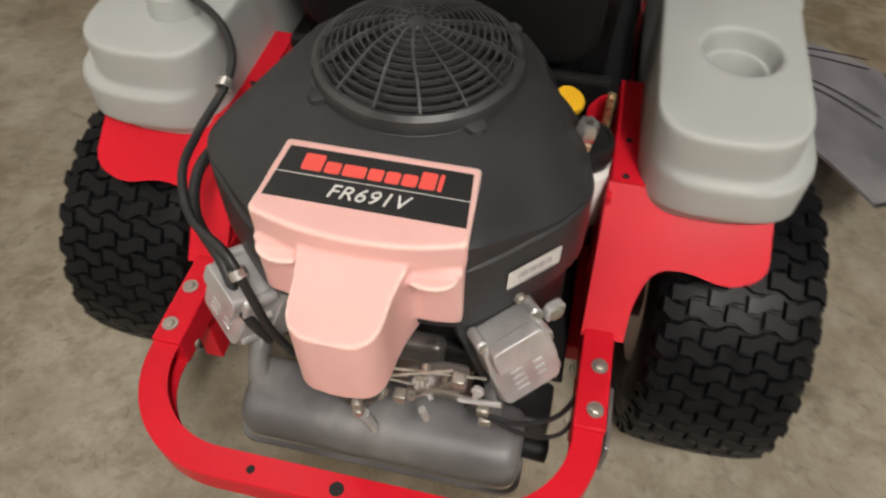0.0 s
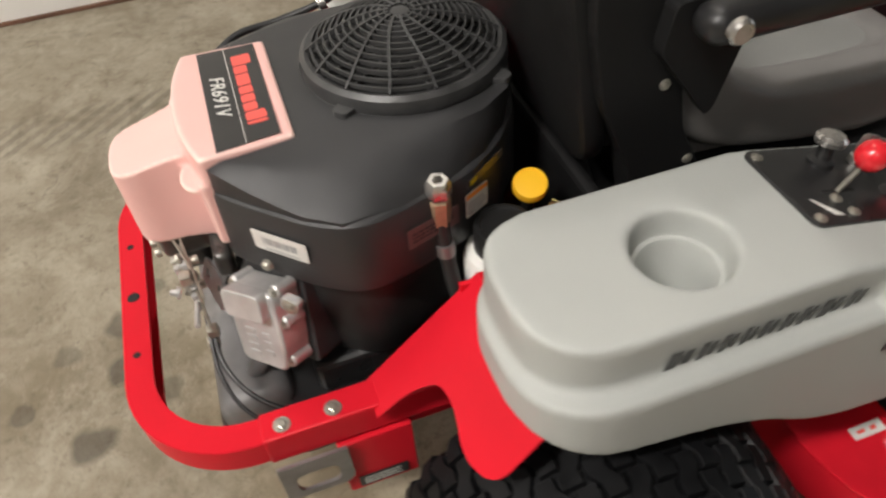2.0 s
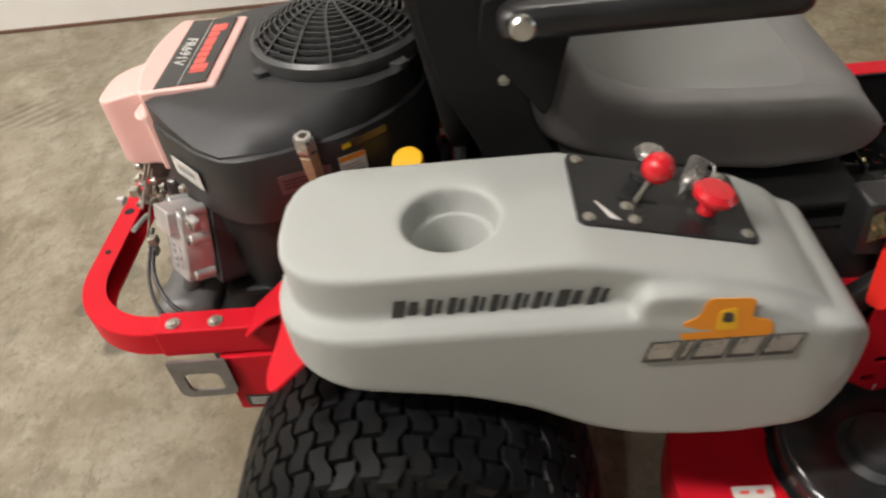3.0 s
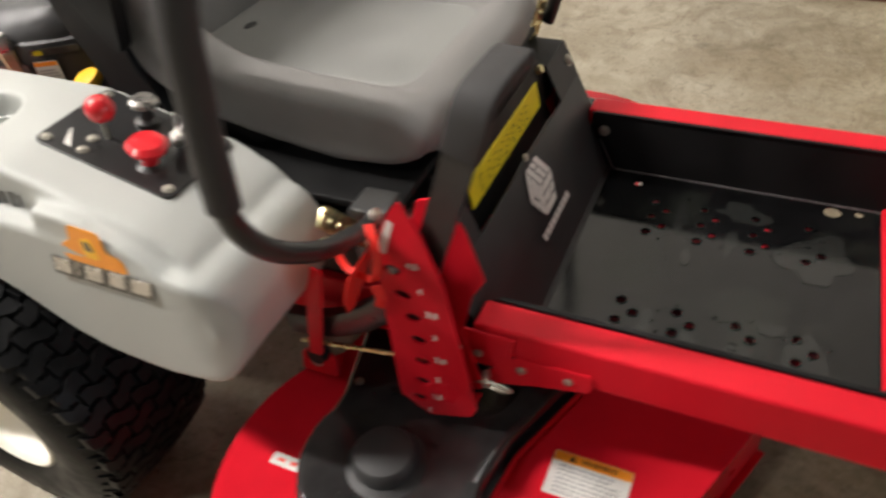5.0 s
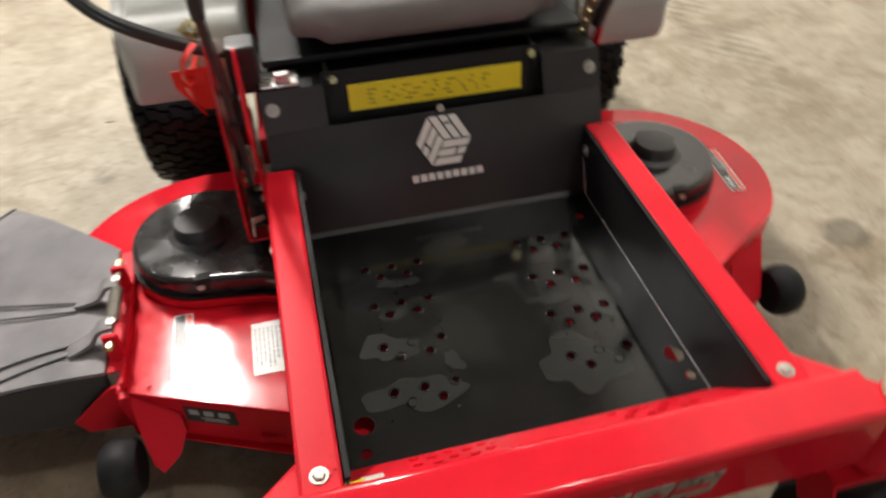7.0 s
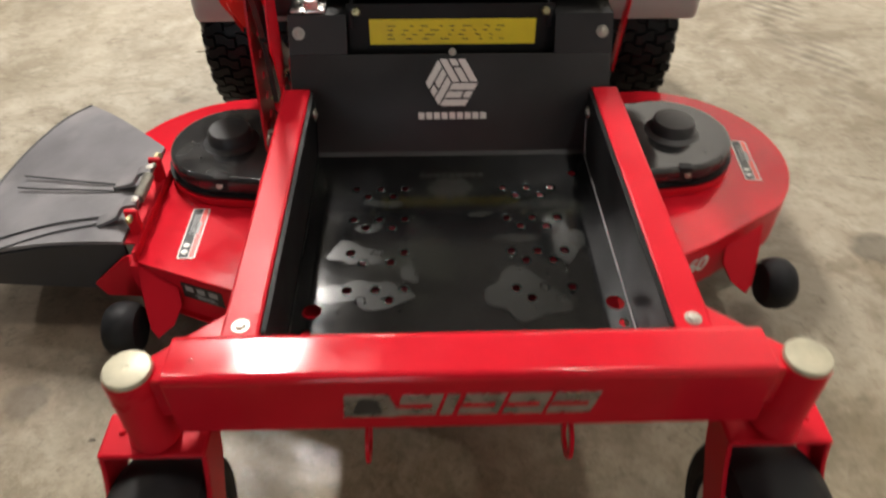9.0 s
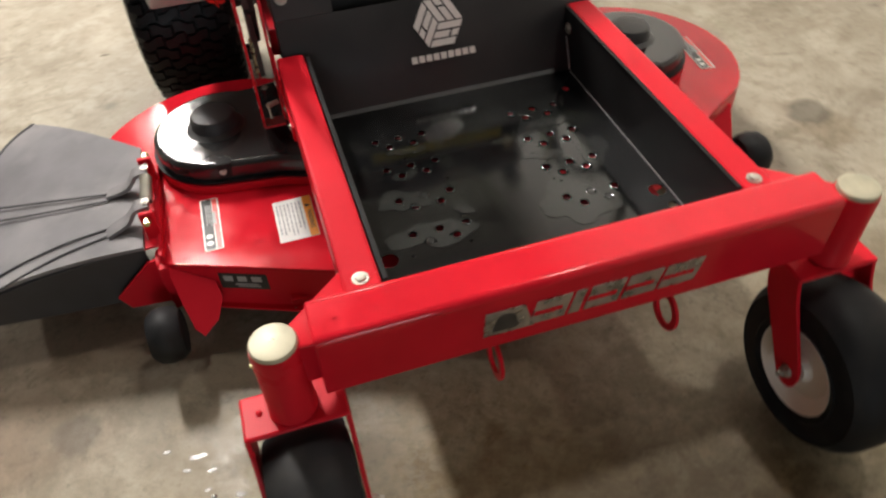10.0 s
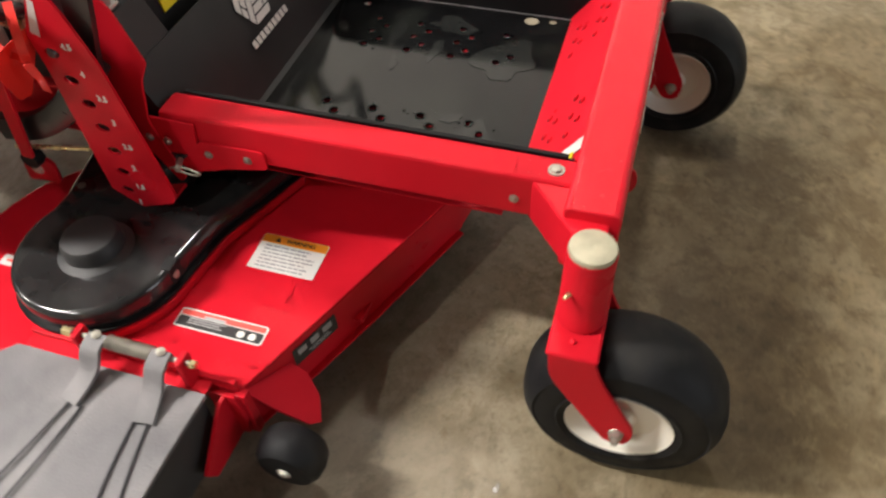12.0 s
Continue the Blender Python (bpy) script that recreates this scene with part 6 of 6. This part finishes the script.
for k, w in enumerate((0.031, 0.024, 0.034, 0.023, 0.022, 0.023, 0.024, 0.009)):
    tall = 0.029 if k in (0, 6, 7) else 0.020
    block = rounded([(x, 0.004), (x + w - 0.003, 0.004), (x + w - 0.003, 0.004 + tall), (x, 0.004 + tall)], 0.004, 3)
    part("name_block", moved(prism(block, "z", 0.0016, 0.0022, 0), B_ON), RED_INK, badge)
    x += w
lettering("FR691V", 0.031, B_ON @ pose(0.0, -0.025, 0.002), WHITE, badge, "model_number", shear=0.25, bold=0.0, space=1.08)

# valve covers, heads, carburettor and linkage
def casting(s):
    n = Vector((s * 0.57, -0.78, 0.26))
    at = toward((s * 0.222, -0.768, 0.594), n) @ pose(0, 0, 0, 0, 0, s * 15) @ Matrix.Diagonal((0.87, 1.03, 1, 1))
    shape = rounded([(-0.058, -0.068), (0.050, -0.068), (0.060, -0.02), (0.056, 0.062), (-0.056, 0.062), (-0.062, 0.0)], 0.014, 4)
    cover = part("valve_cover", moved(prism(shape, "z", -0.035, 0.018, 0.008, 3), at), ALU, engine, "cast aluminium valve cover")
    part("cover_ledge", moved(prism(rounded([(-0.050, 0.020), (0.048, 0.020), (0.046, 0.064), (-0.048, 0.064)], 0.010, 3), "z", 0.010, 0.034, 0.006, 3), at), ALU, cover)
    part("head", moved(prism(rounded([(-0.072, -0.08), (0.068, -0.08), (0.070, 0.074), (-0.072, 0.074)], 0.012, 3), "z", -0.09, -0.036, 0.004), at), ALU if s < 0 else COWL, cover)
    for x, y in ((-0.052, -0.058), (0.050, -0.055), (0.056, 0.010), (0.052, 0.060), (-0.05, 0.058)):
        boss = part("boss", moved(lathe([(0.011, -0.03), (0.011, 0.004), (0.008, 0.007), (0, 0.007)], 14), at @ pose(x, y, 0)), ALU, cover)
        shared("bolt", SMALL_BOLT, boss, at @ pose(x, y, 0.008))
    for k in range(4):
        part("rib", moved(box((-0.030, -0.050 + k * 0.013, 0.017), (-0.006, -0.043 + k * 0.013, 0.0205), 0.001), at), ALU, cover)
    for k in range(3):
        part("rib", moved(box((0.012, -0.045 + k * 0.015, 0.017), (0.030, -0.036 + k * 0.015, 0.0202), 0.001), at), ALU, cover)
casting(1), casting(-1)
screw_at = toward((0.208, -0.737, 0.694), (0.7, -0.7, 0.1))
part("cowl_screw", lathe([(0, 0.009), (0.005, 0.009), (0.008, 0.006), (0.009, 0)], 16, screw_at), ZINC, engine)
lug = part("lug", moved(prism(rounded([(-0.02, -0.012), (0.012, -0.012), (0.016, 0.012), (-0.014, 0.014)], 0.008, 3), "z", 0, 0.014, 0.003), toward((0.255, -0.715, 0.655), (0.7, -0.7, 0.1))), ALU, engine)
bolt((0.264, -0.725, 0.656), (0.7, -0.7, 0.1), lug)
carb = part("carburettor", baked(joined(box((-0.035, -0.90, 0.60), (0.045, -0.80, 0.682), 0.012, 2), box((-0.02, -0.885, 0.55), (0.03, -0.83, 0.61), 0.012, 2), box((0.04, -0.82, 0.60), (0.12, -0.79, 0.65), 0.008, 2)), voxel=0.006, soften=1), GUNMETAL, engine, "aluminium carburettor under the intake cover", 45)
for p in ((0.02, -0.905, 0.625), (0.02, -0.905, 0.602), (0.10, -0.842, 0.64), (0.13, -0.842, 0.615)):
    part("carb_screw", lathe([(0, 0.010), (0.006, 0.010), (0.008, 0.006), (0.008, 0)], 12, toward(p, (0.2, -1, 0.1))), ZINC, carb)
link = part("governor_linkage", moved(plate(rounded([(-0.046, -0.026), (0.040, -0.030), (0.046, 0.016), (0.010, 0.028), (-0.042, 0.022)], 0.008, 3), [ring(-0.025, 0.0, 0.008, 12), ring(0.02, 0.004, 0.006, 12)], 0.004), toward((0.115, -0.832, 0.595), (0.25, -0.9, 0.35))), STEEL, engine, "governor plate with rods and springs")
for a, b in (((0.06, -0.862, 0.655), (0.185, -0.842, 0.640)), ((0.05, -0.868, 0.635), (0.20, -0.848, 0.585)), ((0.08, -0.86, 0.57), (0.15, -0.85, 0.64)), ((0.03, -0.88, 0.65), (0.14, -0.85, 0.66))):
    part("rod", tube([a, b], 0.0022, 6, False), ZINC, link)
coil = [(0.09 + 0.06 * k / 120, -0.866 + 0.006 * math.sin(k * 0.9), 0.622 + 0.006 * math.cos(k * 0.9)) for k in range(121)]
part("spring", sweep(coil, ring(0, 0, 0.0011, 5), (0.1, 0.3, 0.9)), ZINC, link)
for p in ((0.185, -0.85, 0.565), (0.19, -0.855, 0.545), (0.07, -0.872, 0.60), (0.15, -0.86, 0.655)):
    part("clamp", box(tuple(c - 0.009 for c in p), tuple(c + 0.009 for c in p), 0.003), ZINC, link)
for k in range(9):
    rnd = random.Random(60 + k)
    p = (rnd.uniform(0.03, 0.19), rnd.uniform(-0.875, -0.845), rnd.uniform(0.56, 0.66))
    part("fitting", lathe([(0, 0.014), (0.004, 0.014), (0.005, 0.006), (0.009, 0.005), (0.009, 0.0), (0, 0.0)], 8, toward(p, (rnd.uniform(-0.4, 0.6), -0.8, rnd.uniform(-0.2, 0.7)))), ALU if k % 3 else ZINC, link)
for a, b, r in (((0.02, -0.892, 0.56), (0.03, -0.885, 0.50), 0.008), ((0.15, -0.86, 0.60), (0.21, -0.862, 0.612), 0.004), ((0.10, -0.87, 0.565), (0.105, -0.868, 0.535), 0.006)):
    part("fitting", tube([a, b], r, 8, False), ALU, link)
for pts, r in (([(0.175, -0.852, 0.560), (0.24, -0.845, 0.53), (0.30, -0.80, 0.50), (0.34, -0.70, 0.45)], 0.0042), ([(0.16, -0.855, 0.575), (0.25, -0.855, 0.52), (0.31, -0.815, 0.475), (0.335, -0.72, 0.43)], 0.0035)):
    part("control_cable", tube(pts, r, 8), HOSE, link)
# muffler and pipes
muff = part("muffler", baked(prism(rounded([(-0.888, 0.338), (-0.760, 0.338), (-0.760, 0.454), (-0.888, 0.454)], 0.060, 8), "x", -0.212, 0.252, 0.026, 4, 30), voxel=0.006, soften=5), MUFFLER, engine, "heat-greyed steel muffler", 60)
part("seam", sweep([(x, y, 0.366) for x, y in rounded([(-0.214, -0.891), (0.254, -0.891), (0.254, -0.757), (-0.214, -0.757)], 0.03, 4)], [(-0.004, -0.004), (0.004, -0.004), (0.004, 0.004), (-0.004, 0.004)], closed=True), MUFFLER, muff)
part("tail_pipe", tube([(0.235, -0.81, 0.385), (0.292, -0.81, 0.376)], 0.020, 16, False), SHELL, muff)
for s in (-1, 1):
    part("exhaust_pipe", tube([(s * 0.185, -0.735, 0.520), (s * 0.195, -0.785, 0.490), (s * 0.195, -0.815, 0.445), (s * 0.185, -0.825, 0.415)], 0.017, 14), MUFFLER, muff)
part("muffler_strap", tube([(-0.02, -0.80, 0.50), (-0.015, -0.835, 0.44), (-0.01, -0.86, 0.42)], 0.010, 10), BLACK_PAINT, muff)
part("heat_shield", box((0.15, -0.78, 0.30), (0.29, -0.70, 0.41), 0.008), BLACK_PAINT, muff)
# labels on the cowl
def cowl_label(a, b, z, h, mat, name, text):
    a, b = Vector(a), Vector(b)
    mid, run = (a + b) / 2, (b - a)
    normal = Vector((run.y, -run.x, 0)).normalized()
    at = toward((mid.x + normal.x * 0.0045, mid.y + normal.y * 0.0045, z), normal)
    return decal(run.length, h, at, mat, engine, name, text, 0.002), at, run.length
lab, at, w = cowl_label((0.187, -0.742), (0.250, -0.678), 0.735, 0.036, WHITE, "barcode_label", "white barcode sticker")
bars([(-0.028 + k * 0.0047, -0.028 + k * 0.0047 + 0.0022 + 0.0010 * (k % 3), 0.002, 0.013) for k in range(12)], at, GREY_INK, lab)
bars([(-0.026, 0.030, -0.0125, 0.003)], at, GREY_INK, lab)
lab, at, w = cowl_label((0.274, -0.548), (0.2475, -0.465), 0.732, 0.036, DULL_RED, "brand_sticker", "small dark red sticker on the cowl")
bars(print_lines(w, 0.026, 3, 21), at, INK, lab)
lab, at, w = cowl_label((0.2435, -0.453), (0.222, -0.412), 0.733, 0.044, WHITE, "caution_label", "white caution label with an orange header")
bars([(-w / 2 + 0.001, w / 2 - 0.001, 0.017, 0.009)], at, ORANGE, lab)
bars(print_lines(w, 0.03, 4, 22), at @ pose(0, -0.006, 0), GREY_INK, lab)
lab, at, w = cowl_label((0.243, -0.450), (0.192, -0.377), 0.772, 0.014, GUNMETAL, "emission_label", "dark label strip with a green mark")
bars([(-w / 2 + 0.006, -w / 2 + 0.022, 0, 0.009)], at, YELLOW_LABEL, lab)

# -- bottles, caps, fitting and hoses beside the engine --
bottle = part("oil_reservoir", lathe([(0, 0.53), (0.054, 0.53), (0.061, 0.545), (0.062, 0.635), (0.056, 0.654), (0.042, 0.663), (0, 0.664)], 32, pose(0.270, -0.402, 0)), BOTTLE, mower, "white plastic reservoir with a black cap")
part("cap", lathe([(0.043, 0.655), (0.045, 0.662), (0.045, 0.697), (0.042, 0.704), (0.036, 0.705), (0.034, 0.701), (0, 0.700)], 32, pose(0.270, -0.402, 0)), BLOCK_BLACK, bottle)
dip = part("dipstick", lathe([(0, -0.15), (0.010, -0.15), (0.010, 0.0), (0, 0.0)], 12, toward((0.226, -0.342, 0.712), (0.35, -0.10, 0.93))), INK, mower, "oil dipstick with a yellow cap")
part("cap", lathe([(0.020, -0.006), (0.026, 0.0), (0.027, 0.010), (0.025, 0.016), (0.010, 0.018), (0, 0.018)], 28, toward((0.226, -0.342, 0.716), (0.35, -0.10, 0.93))), YELLOW, dip, "yellow plastic cap")
coil = [(0.297 + 0.006 * math.cos(k * 0.75), -0.338 + 0.006 * math.sin(k * 0.75), 0.655 + 0.09 * k / 130) for k in range(131)]
part("return_spring", sweep(coil, ring(0, 0, 0.0016, 6), (0.9, 0.3, 0.1)), YELLOW_ZINC, mower, "yellow zinc coil spring")
F_AT = toward((0.256, -0.492, 0.745), (0.10, -0.02, 0.99))
fit = part("drain_fitting", lathe([(0.0, -0.02), (0.014, -0.02), (0.016, 0.0), (0.0165, 0.032), (0.012, 0.036), (0, 0.036)], 6, F_AT), BRASS, mower, "brass hose fitting with a steel nut")
part("nut", lathe([(0.015, 0.036), (0.018, 0.040), (0.018, 0.060), (0.014, 0.068), (0.008, 0.068), (0.007, 0.050), (0, 0.050)], 6, F_AT), SILVER, fit)
part("hose", tube([(0.256, -0.492, 0.73), (0.262, -0.488, 0.66), (0.285, -0.48, 0.58), (0.30, -0.45, 0.50)], 0.012, 12), HOSE, fit)
part("hose_clamp", tube([(0.2595, -0.490, 0.690), (0.2615, -0.489, 0.668)], 0.0145, 16, False), STEEL, fit)
hose = part("fuel_hose", tube([(-0.44, -0.36, 0.862), (-0.385, -0.395, 0.860), (-0.325, -0.435, 0.848), (-0.292, -0.480, 0.829), (-0.287, -0.528, 0.808), (-0.300, -0.610, 0.785), (-0.290, -0.690, 0.780), (-0.255, -0.750, 0.756), (-0.190, -0.790, 0.745), (-0.160, -0.812, 0.700), (-0.14, -0.82, 0.62), (-0.12, -0.81, 0.54)], 0.0068, 12), HOSE, mower, "black fuel hose looped beside the engine")
part("hose_run", tube([(-0.285, -0.56, 0.74), (-0.30, -0.64, 0.735), (-0.28, -0.71, 0.71), (-0.22, -0.765, 0.68), (-0.19, -0.80, 0.62), (-0.16, -0.80, 0.55)], 0.009, 12), HOSE, hose)
for p, n in (((-0.287, -0.528, 0.808), (0.0, -0.95, -0.3)), ((-0.172, -0.803, 0.722), (0.5, -0.4, -0.7))):
    part("clamp", lathe([(0.012, -0.007), (0.0135, -0.007), (0.0135, 0.007), (0.012, 0.007)], 14, toward(p, n)), SILVER, hose)

part("air_hose", tube([(-0.06, -0.225, 0.700), (0.03, -0.215, 0.694), (0.09, -0.220, 0.684), (0.15, -0.225, 0.662), (0.20, -0.232, 0.630), (0.23, -0.235, 0.56)], 0.021, 16), HOSE, mower, "thick black hose behind the engine")
part("dipstick_bracket", prism(rounded([(0.262, 0.560), (0.304, 0.560), (0.304, 0.716), (0.284, 0.720), (0.262, 0.690)], 0.010, 3), "y", -0.312, -0.307, 0.001), RED, mower, "red sheet bracket behind the dipstick")

# -- small leftovers on the floor --
tagged(finish(lathe([(0.006, 0.0), (0.0055, 0.002), (0.003, 0.004), (0, 0.0045)], 12, pose(0.69, 1.158, GROUND)), "water_drop", SILVER), "small bright drop on the concrete floor", "drop")


# -- shallow water left on the tray and the deck --
WATER = bpy.data.materials.new("water_film")
WATER.use_nodes = True
wb = WATER.node_tree.nodes["Principled BSDF"]
wb.inputs["Base Color"].default_value, wb.inputs["Roughness"].default_value = (0.016, 0.017, 0.016, 1), 0.15


def puddle(cx, cy, rx, ry, seed, z=0.3480, mat=None, label="shallow film of water on the black tray", group="puddles on the tray"):
    """A flat film with an uneven edge that leaves the punched holes open."""
    rnd = random.Random(seed)
    phase = [rnd.uniform(0, 6.28) for k in range(6)]
    def edge(a, grow=1.0):
        k = grow * (1 + sum(0.17 / (k + 1) ** 0.6 * math.sin((k + 2) * a + phase[k]) for k in range(6)))
        return (cx + rx * k * math.cos(a), cy + ry * k * math.sin(a))
    rim = [edge(2 * math.pi * k / 64) for k in range(64)]
    open_holes = []
    for x, y in centres:
        a = math.atan2((y - cy) / ry, (x - cx) / rx)
        ex, ey = edge(a)
        if math.hypot(x - cx, y - cy) < math.hypot(ex - cx, ey - cy) - 0.013:
            open_holes.append(ring(x, y, 0.0090, 12))
    bm = moved(plate(rim, open_holes, 0.0006), Matrix.Translation((0, 0, z)))
    return tagged(finish(bm, "water_puddle", mat or WATER), label, "puddle", group)


for k, (cx, cy, rx, ry) in enumerate(((0.200, 0.874, 0.050, 0.030), (0.172, 0.982, 0.076, 0.036), (-0.118, 0.990, 0.078, 0.054), (-0.218, 0.850, 0.030, 0.050), (0.150, 0.722, 0.040, 0.012), (-0.17, 0.732, 0.045, 0.016), (0.175, 0.800, 0.030, 0.012), (-0.120, 0.835, 0.034, 0.014), (0.095, 0.930, 0.016, 0.022), (-0.05, 0.76, 0.022, 0.010))):
    puddle(cx, cy, rx, ry, 40 + k)

WET_FLOOR = material("wet_concrete", (0.11, 0.092, 0.064), 0.24, vary=0.35, scale=25, bump=0.10, bump_scale=90, rough_vary=0.08)
for k, (cx, cy, rx, ry) in enumerate(((0.715, 1.060, 0.016, 0.006), (0.738, 1.085, 0.007, 0.005), (0.690, 1.100, 0.008, 0.004), (0.640, 1.170, 0.010, 0.005), (0.775, 1.030, 0.009, 0.004), (0.930, -0.700, 0.014, 0.006), (1.450, 0.170, 0.012, 0.008), (0.700, 1.140, 0.006, 0.004))):
    puddle(cx, cy, rx, ry, 80 + k, GROUND + 0.0008, WET_FLOOR, "small wet patch on the concrete floor", "wet patches on the floor")


# -- beads of water on the deck, the tray and the frame --
BEAD = bpy.data.materials.new("clear_water")
BEAD.use_nodes = True
bead = BEAD.node_tree.nodes["Principled BSDF"]
bead.inputs["Base Color"].default_value, bead.inputs["Roughness"].default_value = (0.96, 0.97, 0.97, 1), 0.03
bead.inputs["Transmission Weight"].default_value, bead.inputs["IOR"].default_value = 1.0, 1.33


def beads(areas, seed, name, label):
    rnd, bm = random.Random(seed), bmesh.new()
    for count, xa, xb, ya, yb, z, small, large in areas:
        for k in range(count):
            r = small + (large - small) * rnd.random() ** 3
            cx, cy = rnd.uniform(xa, xb), rnd.uniform(ya, yb)
            tip = bm.verts.new((cx, cy, z + r * 0.55))
            rings, turn = [], rnd.uniform(0, 6.28)
            long = rnd.uniform(1.0, 1.5)
            for f, h in ((0.62, 0.42), (1.0, 0.0)):
                rings.append([bm.verts.new((cx + r * f * long * math.cos(a + turn), cy + r * f * math.sin(a + turn), z + r * h)) for a in [2 * math.pi * i / 9 for i in range(9)]])
            for i in range(9):
                j = (i + 1) % 9
                bm.faces.new((tip, rings[0][i], rings[0][j]))
                bm.faces.new((rings[0][i], rings[1][i], rings[1][j], rings[0][j]))
    bmesh.ops.recalc_face_normals(bm, faces=bm.faces)
    return tagged(finish(bm, name, BEAD, None, "", 80), label, "water drops", "", "stuff")


beads(((110, 0.40, 0.69, 0.56, 0.74, 0.2132, 0.0010, 0.0030), (50, 0.45, 0.66, 0.74, 0.755, 0.2132, 0.0010, 0.0030), (60, 0.08, 0.24, 0.66, 1.03, 0.3472, 0.0012, 0.0035), (60, -0.24, -0.08, 0.66, 1.03, 0.3472, 0.0012, 0.0035), (22, 0.315, 0.362, 1.09, 1.19, 0.4872, 0.0012, 0.003), (26, 0.30, 0.45, 1.212, 1.275, 0.5032, 0.0012, 0.003), (30, 0.45, 0.66, 0.30, 0.50, 0.2892, 0.0010, 0.0025)), 7, "water_drops", "small clear water drops scattered over deck and tray")
